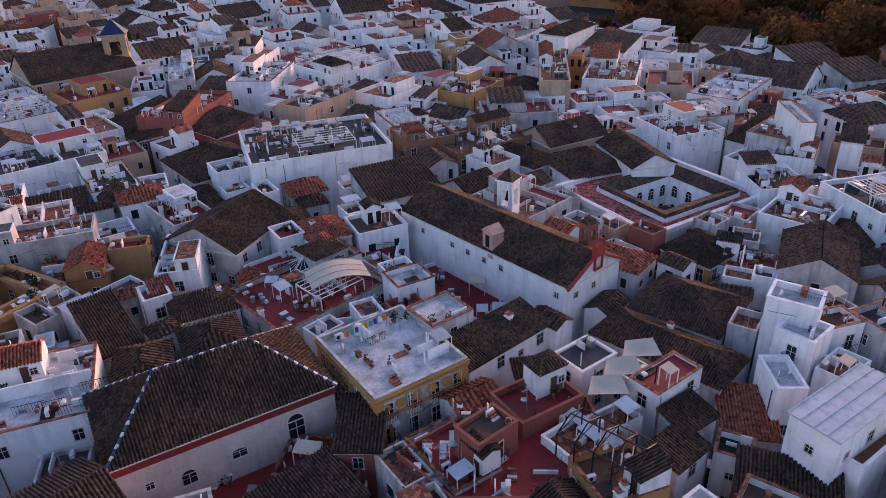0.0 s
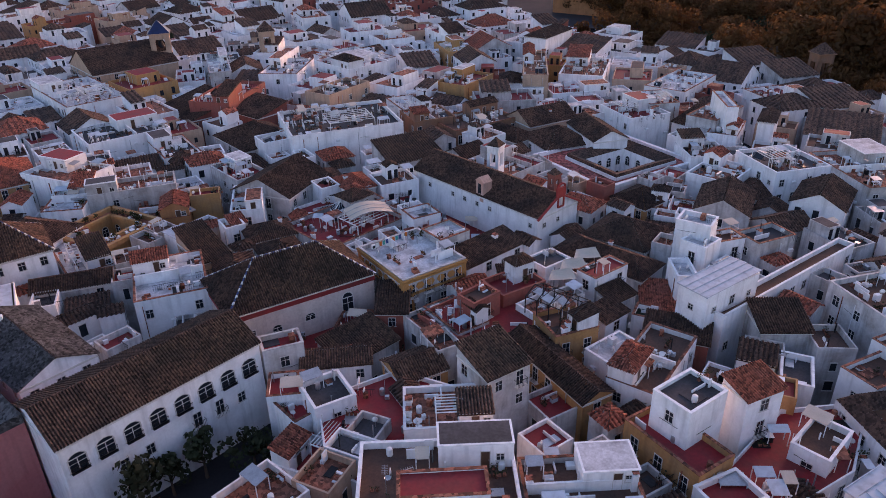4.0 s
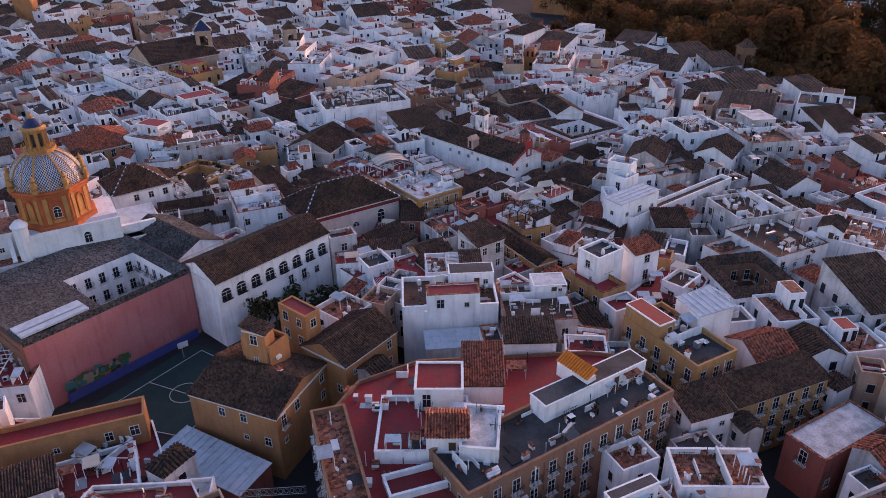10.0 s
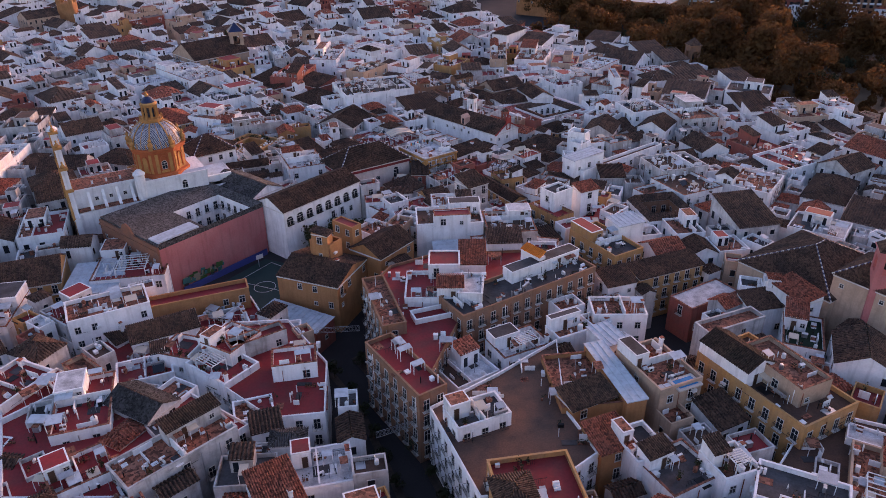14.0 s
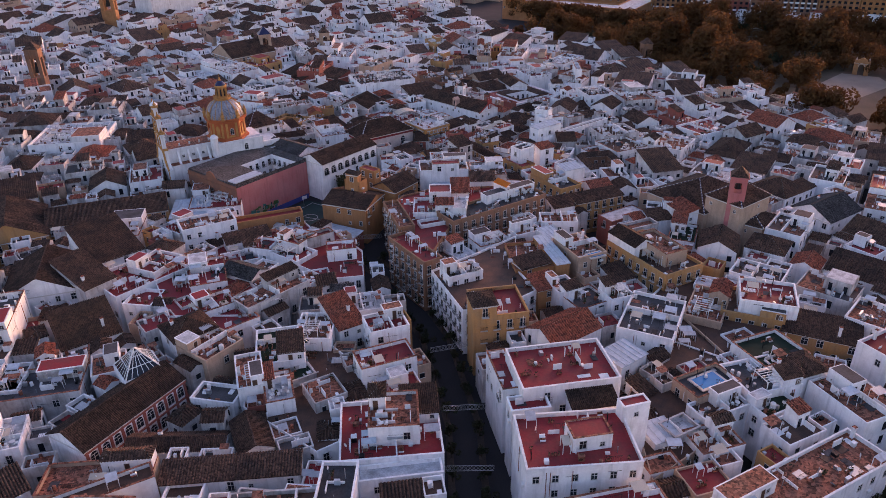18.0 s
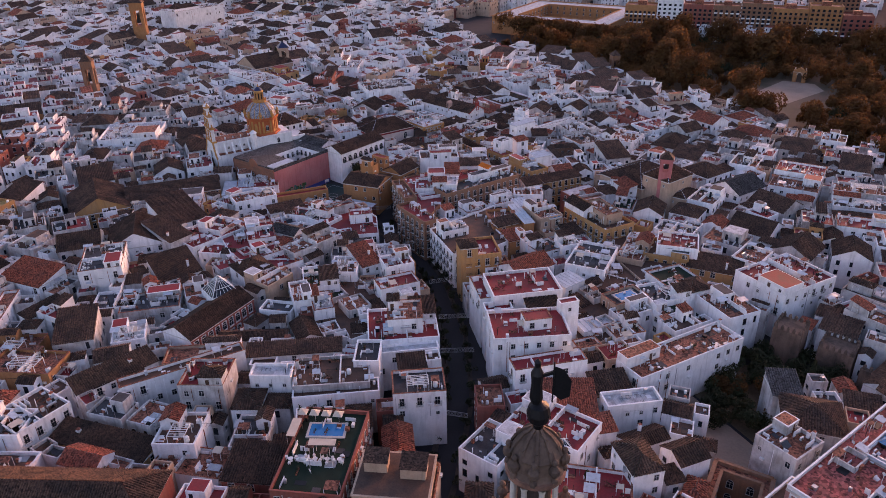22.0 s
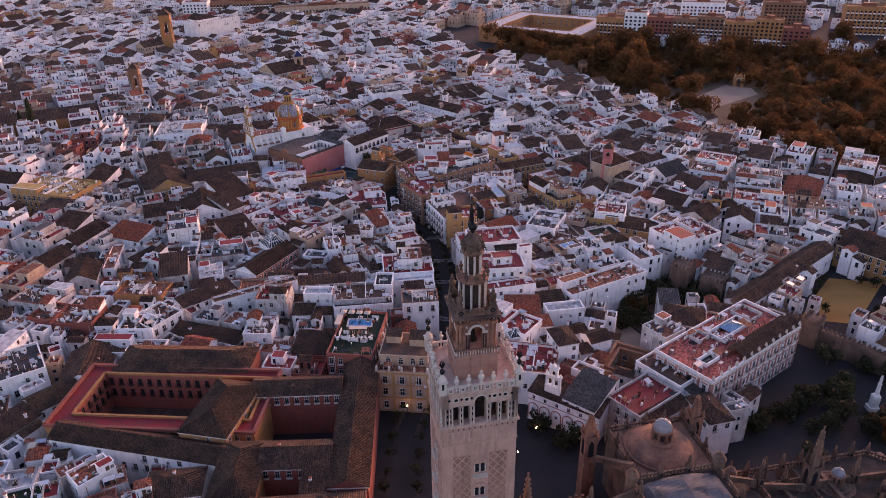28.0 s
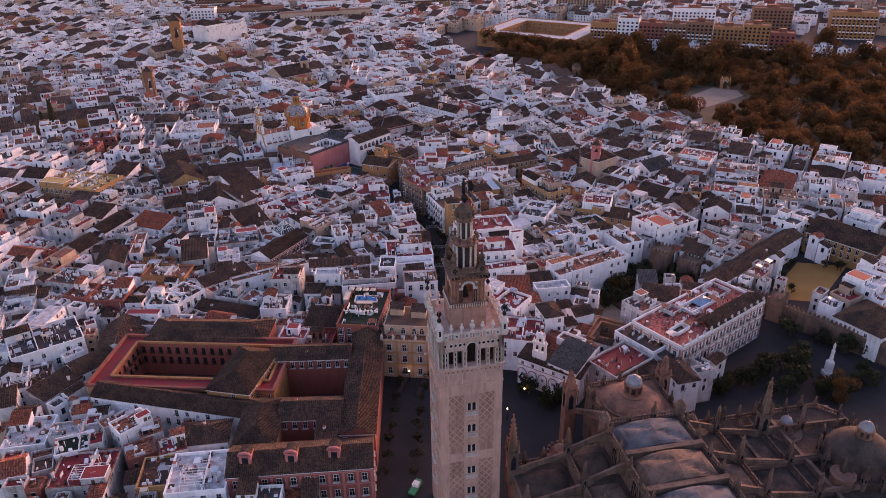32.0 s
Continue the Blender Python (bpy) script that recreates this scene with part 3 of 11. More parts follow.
def house(x, y, w, d, turn, h, kind="T", floor="r", wall="w", near=True, seed=0, windows=-1, storeys=2, rise=None, extras=True, parapet=0.8, name="house", ridge=""):
    rng = random.Random(seed * 7919 + int(x * 13) + int(y * 29))
    if wall == "w" and h < 14 and windows != -2 and w * d < 250 and rng.random() < 0.28:
        wall = "v"
    PLOTS.append((x, y, w, d, turn))
    HEIGHTS[PLOTS[-1]] = h
    base = pose(x, y, 0, 0, 0, turn)
    pitch = 0.34 if near and y > 120 else 0.5 if near else 0.8
    if kind in "GHS":
        roof, caps, gables, r = pitched(w, d, h, kind, 0.3 if near else 0.2, pitch, rise)
        root = part(name, walls_shape(w, d, h, 0, gables), [WALLS[wall]], m=base)
        tile = {"r": TILE_RED, "g": TILE_GREY}.get(floor, TILE)
        part("roof", roof, [tile], root)
        if caps and caps.f and near and (ridge or kind == "G"):
            part("ridge", caps, [RIDGE, RIDGE_BLUE] if ridge else [TILE, TILE], root, "row of white and blue glazed ridge tiles" if ridge else "")
        eave = Shape()
        for sx0, sy0, sx1, sy1 in ((-w / 2 - 0.12, -d / 2 - 0.12, w / 2 + 0.12, -d / 2), (w / 2, -d / 2, w / 2 + 0.12, d / 2), (-w / 2 - 0.12, -d / 2, -w / 2, d / 2)):
            eave.box(sx0, sy0, h - 0.35, sx1, sy1, h - 0.1, 0, True)
        if near:
            part("cornice", eave, [RIDGE], root)
        if near and extras and rng.random() < 0.6:
            part("chimney", rng.choice(CHIMNEYS), None, root, m=pose(rng.uniform(-0.3, 0.3) * w, rng.uniform(-0.3, 0.3) * d, h + 0.05 * min(w, d)))
        put_windows(root, w, d, h, rng, turn, windows, storeys, near)
        kindword = {"G": "gabled", "H": "hipped", "S": "lean-to"}[kind]
        colour = {"r": "red", "g": "dark grey"}.get(floor, "weathered brown")
        tagged(root, f"{WALL_WORDS[wall]} house with {kindword} {colour} tile roof", "house", "old town houses")
        return root
    root = part(name, walls_shape(w, d, h, parapet), [WALLS[wall]], m=base)
    if kind == "M":
        s = Shape()
        n = max(3, int(w / 1.1))
        s.face([(-w / 2 - 0.2, -d / 2 - 0.2, h + parapet + 0.05), (w / 2 + 0.2, -d / 2 - 0.2, h + parapet + 0.05), (w / 2 + 0.2, d / 2 + 0.2, h + parapet + 0.4), (-w / 2 - 0.2, d / 2 + 0.2, h + parapet + 0.4)])
        for i in range(n + 1):
            xx = -w / 2 - 0.15 + (w + 0.3) * i / n
            s.beam((xx, -d / 2 - 0.2, h + parapet + 0.1), (xx, d / 2 + 0.2, h + parapet + 0.45), 0.05)
        s.box(-w / 2 - 0.2, -d / 2 - 0.22, h + parapet - 0.1, w / 2 + 0.2, -d / 2 - 0.2, h + parapet + 0.08)
        part("roof", s, [SHEET], root, "pale standing-seam metal roof")
        put_windows(root, w, d, h, rng, turn, windows, storeys, near)
        tagged(root, f"{WALL_WORDS[wall]} house with pale ribbed metal roof", "house", "old town houses")
        return root
    fl = Shape()
    fl.face([(-w / 2 + 0.24, -d / 2 + 0.24, h + 0.02), (w / 2 - 0.24, -d / 2 + 0.24, h + 0.02), (w / 2 - 0.24, d / 2 - 0.24, h + 0.02), (-w / 2 + 0.24, d / 2 - 0.24, h + 0.02)])
    part("terrace_floor", fl, [FLOORS[floor]], root)
    if near:
        cope = Shape()
        hz, cw = h + parapet, 0.3
        for x0, y0, x1, y1 in ((-w / 2 - 0.05, -d / 2 - 0.05, w / 2 + 0.05, -d / 2 + cw), (-w / 2 - 0.05, d / 2 - cw, w / 2 + 0.05, d / 2 + 0.05),
                               (-w / 2 - 0.05, -d / 2 + cw, -w / 2 + cw, d / 2 - cw), (w / 2 - cw, -d / 2 + cw, w / 2 + 0.05, d / 2 - cw)):
            cope.box(x0, y0, hz, x1, y1, hz + 0.08, 0, True)
        part("coping", cope, [FLOORS["t"] if rng.random() < 0.35 else WALLS[wall]], root)
    put_windows(root, w, d, h, rng, turn, windows, storeys, near)
    if not extras and min(w, d) > 3 and parapet > 0.2:
        part("roof_clutter", wall_fixtures(fittings(w - 0.6, d - 0.6, h, rng, 0.6), w, d, h, rng), FITTING_MATS, root)["kind"] = "stuff"
    if extras and min(w, d) > 4.5:
        if rng.random() < 0.8:  # an upper room over a part of the roof
            uw, ud, uh = w * rng.uniform(0.3, 0.55), d * rng.uniform(0.3, 0.5), rng.uniform(2.3, 3.0)
            ux, uy = rng.choice((-1, 1)) * (w / 2 - uw / 2 - 0.1), (d / 2 - ud / 2 - 0.1) * rng.choice((1, 1, -1))
            s = Shape()
            s.box(ux - uw / 2, uy - ud / 2, h, ux + uw / 2, uy + ud / 2, h + uh, 0)
            tiled = rng.random() < 0.45
            if tiled:
                rf, _, gb, _ = pitched(uw, ud, h + uh, rng.choice("SSGH"), 0.2, pitch)
                for q in gb or ():
                    s.face([(vx + ux, vy + uy, vz) for vx, vy, vz in q])
            up = part("upper_room", s, [WALLS[wall if rng.random() < 0.7 else "w"]], root)
            if tiled:
                part("roof", rf, [TILE if rng.random() < 0.7 else TILE_RED], up, m=pose(ux, uy, 0))
            else:
                rf = Shape()
                rf.box(ux - uw / 2 - 0.08, uy - ud / 2 - 0.08, h + uh, ux + uw / 2 + 0.08, uy + ud / 2 + 0.08, h + uh + 0.16, 0, True)
                rf.face([(ux - uw / 2 + 0.15, uy - ud / 2 + 0.15, h + uh + 0.165), (ux + uw / 2 - 0.15, uy - ud / 2 + 0.15, h + uh + 0.165), (ux + uw / 2 - 0.15, uy + ud / 2 - 0.15, h + uh + 0.165), (ux - uw / 2 + 0.15, uy + ud / 2 - 0.15, h + uh + 0.165)], 1)
                part("roof", rf, [WALLS["w"], FLOORS[rng.choice((floor, "r", "w", "g", "t"))]], up)
            if near:
                part("door", DOOR, None, up, m=pose(ux + rng.uniform(-0.25, 0.25) * uw, uy - ud / 2 - 0.004, h + 0.03))
                if uw > 3.4:
                    part("window", WINDOWS[2], None, up, m=pose(ux + 0.32 * uw, uy - ud / 2 - 0.004, h + 1.0))
        part("roof_clutter", wall_fixtures(fittings(w - 0.6, d - 0.6, h, rng), w, d, h, rng), FITTING_MATS, root)["kind"] = "stuff"
        if near:
            if rng.random() < 0.55 and max(w, d) > 8:  # low wall between two terraces
                s = Shape()
                q = rng.uniform(-0.15, 0.2)
                if w > d:
                    s.box(q * w - 0.12, -d / 2 + 0.25, h, q * w + 0.12, d / 2 - 0.25, h + rng.uniform(0.8, 1.6))
                else:
                    s.box(-w / 2 + 0.25, q * d - 0.12, h, w / 2 - 0.25, q * d + 0.12, h + rng.uniform(0.8, 1.6))
                part("terrace_wall", s, [WALLS["w"]], root)
            for _ in range(rng.choice((0, 1, 1, 2))):
                part("chimney", rng.choice(CHIMNEYS), None, root, m=pose(rng.choice((-1, 1)) * (w / 2 - 0.6), rng.uniform(-0.4, 0.4) * d, h))
            if rng.random() < 0.22:  # open pergola of white posts
                s = Shape()
                pw, pd = w * 0.4, d * 0.4
                px, py = rng.uniform(-0.1, 0.1) * w, -d / 2 + pd / 2 + 0.5
                for sx in (-1, 1):
                    for sy in (-1, 1):
                        s.beam((px + sx * pw / 2, py + sy * pd / 2, h), (px + sx * pw / 2, py + sy * pd / 2, h + 2.4), 0.06)
                    s.beam((px + sx * pw / 2, py - pd / 2, h + 2.4), (px + sx * pw / 2, py + pd / 2, h + 2.4), 0.07)
                for i in range(7):
                    yy = py - pd / 2 + pd * i / 6
                    s.beam((px - pw / 2, yy, h + 2.5), (px + pw / 2, yy, h + 2.5), 0.05)
                part("pergola", s, [PLASTIC], root, "white slatted pergola")
            for _ in range(rng.choice((1, 2, 2, 3))):
                k = rng.choice(("air_conditioner", "air_conditioner", "water_tank", "aerial", "potted_plant", "potted_shrub", "terrace_table", "solar_heater"))
                on_roof(k, base @ pose(rng.uniform(-0.36, 0.36) * w, -rng.uniform(0.05, 0.4) * d, h + 0.02, 0, 0, rng.choice((0, 90, 180, 20))))
    tagged(root, f"{WALL_WORDS[wall]} house with {FLOOR_WORDS[floor]} flat roof terrace", "house", "old town houses")
    return root


def terrace_block(pts, h, floor, wall, parapet=0.6):
    """A walled block of uneven outline with one roof terrace; pts run against the clock."""
    root = tagged(new("terrace_block"), f"{WALL_WORDS[wall]} block of joined houses with {FLOOR_WORDS[floor]} terrace", "house", "old town houses")
    c = Vector((sum(p[0] for p in pts) / len(pts), sum(p[1] for p in pts) / len(pts), 0))
    root.matrix_basis = Matrix.Translation(c)
    ring = [Vector((x, y, 0)) - c for x, y in pts]
    inner = [v - v.normalized() * 0.3 for v in ring]
    s, fl, H = Shape(), Shape(), h + parapet
    up = Vector((0, 0, 1))
    for i in range(len(ring)):
        a, b, ia, ib = ring[i], ring[(i + 1) % len(ring)], inner[i], inner[(i + 1) % len(ring)]
        s.face([a - up * 0.5, b - up * 0.5, b + up * H, a + up * H])
        s.face([a + up * H, b + up * H, ib + up * H, ia + up * H])
        s.face([ib + up * h, ia + up * h, ia + up * H, ib + up * H])
    fl.face([v + up * (h + 0.02) for v in inner])
    part("wall", s, [WALLS[wall]], root)
    part("terrace_floor", fl, [FLOORS[floor]], root)
    rng = random.Random(int(c.x * 7 + c.y))
    for i in range(len(ring)):
        a, e = ring[i], ring[(i + 1) % len(ring)] - ring[i]
        turn = math.degrees(math.atan2(e.y, e.x))
        if math.cos(radians(turn)) < -0.1:
            continue
        n = max(1, int(e.length / 2.6))
        for k in range(n):
            for row in range(3):
                z = h - 2.6 - 3.3 * row
                if z > 0.3:
                    m = Matrix.Translation(a + e * ((k + 0.5) / n)) @ pose(0, 0, z, 0, 0, turn) @ pose(0, -0.004, 0)
                    WINDOW_JOBS.append((WINDOWS[1], root, m, root.matrix_basis @ m @ Vector((0, -0.9, 0.8))))
    bits = Shape()
    for i in range(len(ring)):  # sheds, low walls and vents in front of each side
        q = ring[i] * 0.5 + ring[(i + 1) % len(ring)] * 0.25
        one = fittings(5.5, 4.5, h, rng, 1.0)
        n0 = len(bits.v)
        bits.v.extend((x + q.x, y + q.y, z) for x, y, z in one.v)
        bits.f.extend(tuple(k + n0 for k in face) for face in one.f)
        bits.m.extend(one.m)
    part("roof_clutter", bits, FITTING_MATS, root)["kind"] = "stuff"


# ---- ground ----
def sheet(name, pts, z, mat, label, cat):
    s = Shape()
    s.face([(px, py, z) for px, py in pts])
    ob = part(name, s, [mat])
    return tagged(ob, label, cat, kind="structure")


sheet("ground", [(-4000, -1500), (4000, -1500), (4000, 4800), (-4000, 4800)], 0, ASPHALT, "dark worn street paving between the houses", "ground")
GARDEN = [(38, 512), (94, 429), (126, 358), (144, 328), (165, 272), (211, 212), (240, 188), (330, 120), (560, 280), (430, 490), (345, 478), (194, 520), (125, 505), (60, 520)]
sheet("garden_ground", GARDEN, 0.06, EARTH, "bare brown garden soil under the park trees", "ground")
sheet("sand_court", [(117, 97), (124, 106), (140, 124), (158, 120), (134, 93)], 0.08, SAND, "yellow sand square ringed by orange trees", "ground")
sheet("garden_path", [(148, 349), (204, 401), (219, 392), (217, 376), (167, 338)], 0.12, PATHSAND, "pale gravel path through the dark park", "path")
sheet("convent_path", [(45, 104), (53, 107.5), (63.5, 84), (60, 74), (54, 70), (48.5, 88)], 0.09, PATHSAND, "pale paved lane between the garden and the convent", "path")
sheet("small_garden_ground", [(53.5, 108), (64, 85), (72, 99), (92, 104), (84, 118), (70, 116)], 0.06, EARTH, "dark soil of a walled garden", "ground")
STREETS = [([(-22, -40), (-17, 8), (-15, 45), (-6, 80), (-1.8, 105), (-2.5, 134), (-8.2, 164), (-19.8, 192), (-27.6, 204), (-28, 217), (-33, 228)], 7.5),
           ([(-4, 150), (14, 168), (34, 200), (44, 228)], 4.5), ([(95, -20), (98, 40), (104, 62), (118, 84)], 13), ([(-33, 228), (-30, 250), (-16, 272), (-8, 300)], 4.0),
           ([(48, 75), (62, 96), (86, 128), (110, 150)], 6), ([(44, 520), (100, 560)], 14)]


def pavement(line, half):
    """Kerbed footways along both sides of a street."""
    for sgn in (-1, 1):
        s = Shape()
        for (ax, ay), (bx, by) in zip(line, line[1:]):
            u = Vector((bx - ax, by - ay, 0)).normalized()
            n = Vector((-u.y, u.x, 0)) * sgn
            a, b = Vector((ax, ay, 0)), Vector((bx, by, 0))
            i0, i1, o0, o1 = a + n * (half - 1.3), b + n * (half - 1.3), a + n * half, b + n * half
            s.face([i0 + Vector((0, 0, 0.14)), i1 + Vector((0, 0, 0.14)), o1 + Vector((0, 0, 0.14)), o0 + Vector((0, 0, 0.14))])
            s.face([i0, i1, i1 + Vector((0, 0, 0.14)), i0 + Vector((0, 0, 0.14))])
        tagged(part("pavement", s, [STONE_DARK]), "narrow grey stone pavement with raised kerb", "pavement", kind="structure")


pavement(STREETS[0][0][2:9], 3.7)


# ---- trees ----
def crown_mesh(seed, r, tall, n, mat, trunk_h, leaf=0.55):
    rng = random.Random(seed)
    s = Shape()
    lobes = [(Vector((rng.gauss(0, 0.42) * r, rng.gauss(0, 0.42) * r, trunk_h + tall * rng.uniform(0.2, 0.85))), r * rng.uniform(0.34, 0.6)) for _ in range(9)]
    for _ in range(n):
        c, lr = rng.choice(lobes)
        dv = Vector((rng.gauss(0, 1), rng.gauss(0, 1), rng.gauss(0, 0.8))).normalized()
        p = c + dv * lr * rng.uniform(0.75, 1.05)
        u = dv.cross(Vector((rng.uniform(-1, 1), rng.uniform(-1, 1), rng.uniform(-1, 1)))).normalized()
        v = (dv + u.cross(dv) * 1.3).normalized()
        sz = leaf * rng.uniform(0.6, 1.3)
        s.face([p - u * sz, p - v * sz * 0.6, p + u * sz, p + v * sz * 0.7])
    return s.make("crown", [mat])


def trunk_mesh(h, r, seed):
    rng = random.Random(seed)
    s = Shape()
    s.lathe([(r * 1.5, -0.3), (r, 0.6), (r * 0.8, h), (r * 0.4, h * 1.4)], 7)
    for i in range(5):
        a = i * 1.3 + rng.random()
        s.beam((0, 0, h * 0.85), (math.cos(a) * h * 0.45, math.sin(a) * h * 0.45, h * rng.uniform(1.2, 1.6)), r * 0.3)
    return s.make("trunk", [BARK])


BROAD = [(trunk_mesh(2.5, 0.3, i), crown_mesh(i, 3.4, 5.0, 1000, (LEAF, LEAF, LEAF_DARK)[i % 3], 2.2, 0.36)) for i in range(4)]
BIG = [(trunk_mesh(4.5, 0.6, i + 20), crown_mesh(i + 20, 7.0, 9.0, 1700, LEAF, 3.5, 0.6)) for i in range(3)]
WOODS = Shape()
DARK = [(trunk_mesh(2.2, 0.25, i + 60), crown_mesh(i + 60, 3.2, 4.2, 900, LEAF_DARK, 1.6, 0.36)) for i in range(2)]
SMALL = [(trunk_mesh(1.5, 0.1, i + 40), crown_mesh(i + 40, 1.4, 2.0, 420, LEAF_DARK, 1.4, 0.2)) for i in range(3)]


def palm_meshes(seed):
    rng = random.Random(seed)
    t = Shape()
    t.lathe([(0.32, -0.3), (0.24, 2), (0.2, 8), (0.26, 8.8), (0.1, 9.2)], 8)
    c = Shape()
    for i in range(22):
        a, up = i * 2.4, rng.uniform(-0.1, 0.9)
        dr = Vector((math.cos(a), math.sin(a), 0))
        sd = Vector((-math.sin(a), math.cos(a), 0))
        prev = Vector((0, 0, 9))
        for k in range(1, 5):
            q = dr * (0.75 * k) + Vector((0, 0, 9 + up * k * 0.7 - 0.16 * k * k))
            wd = 0.34 * (1 - k / 5.5)
            c.face([prev - sd * (wd + 0.06), q - sd * wd, q + Vector((0, 0, 0.12)), prev + Vector((0, 0, 0.12))])
            c.face([prev + Vector((0, 0, 0.12)), q + Vector((0, 0, 0.12)), q + sd * wd, prev + sd * (wd + 0.06)])
            prev = q
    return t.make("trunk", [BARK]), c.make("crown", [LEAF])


def cypress_meshes():
    rng = random.Random(5)
    t = Shape()
    t.lathe([(0.2, -0.3), (0.15, 1.5), (0.05, 8)], 7)
    c = Shape()
    for i in range(520):
        z = rng.uniform(0.8, 11)
        r = 1.15 * (1 - (z / 11.6) ** 2) ** 0.5 * min(1, z / 1.8) * rng.uniform(0.7, 1.05)
        a = rng.uniform(0, 6.28)
        p = Vector((r * math.cos(a), r * math.sin(a), z))
        sd = Vector((-math.sin(a), math.cos(a), 0)) * 0.22
        c.face([p - sd, p + Vector((0.1 * math.cos(a), 0.1 * math.sin(a), -0.3)), p + sd, p + Vector((0, 0, 0.55))])
    return t.make("trunk", [BARK]), c.make("crown", [LEAF_DARK])


PALM, CYPRESS = palm_meshes(3), cypress_meshes()


def tree(kind, x, y, scale=1.0, z=0.0, turn=0.0):
    tm, cm = kind
    name = "palm_tree" if kind is PALM else "cypress_tree" if kind is CYPRESS else "orange_tree" if kind in SMALL else "park_tree"
    label = {"palm_tree": "tall park palm, green fronds tinted brown for the dusk haze", "cypress_tree": "dark slender cypress standing among the houses",
             "orange_tree": "small dark round orange tree along the street", "park_tree": "large leafy park tree, coloured olive-brown for the dusk haze" if kind not in DARK else "dark green leafy tree shading the square"}[name]
    root = part(name, tm, None, m=pose(x, y, z, 0, 0, turn) @ Matrix.Scale(scale, 4))
    part("crown", cm, None, root)
    return tagged(root, label, "tree", "park trees" if name == "park_tree" else "street trees")


def inside(px, py, poly):
    odd = False
    for (x0, y0), (x1, y1) in zip(poly, poly[1:] + poly[:1]):
        if (y0 > py) != (y1 > py) and px < x0 + (py - y0) / (y1 - y0) * (x1 - x0):
            odd = not odd
    return odd


# ---- the great bell tower ----
BRICK_FIELD = material("lattice_shade_plinth_brick", (0.44, 0.25, 0.19), 0.9, 0.3, 8, 0.3, 0.25, second=(0.33, 0.18, 0.14), streak=0.3)
BELFRY = material("rosy_belfry_stone", (0.60, 0.43, 0.36), 0.85, 0.25, 5, 0.5, 0.2, second=(0.45, 0.32, 0.26), streak=0.3)
STONE_TAN = material("tan_carved_stone", (0.40, 0.195, 0.13), 0.9, 0.35, 5, 0.5, 0.4, second=(0.20, 0.105, 0.077), streak=0.5)


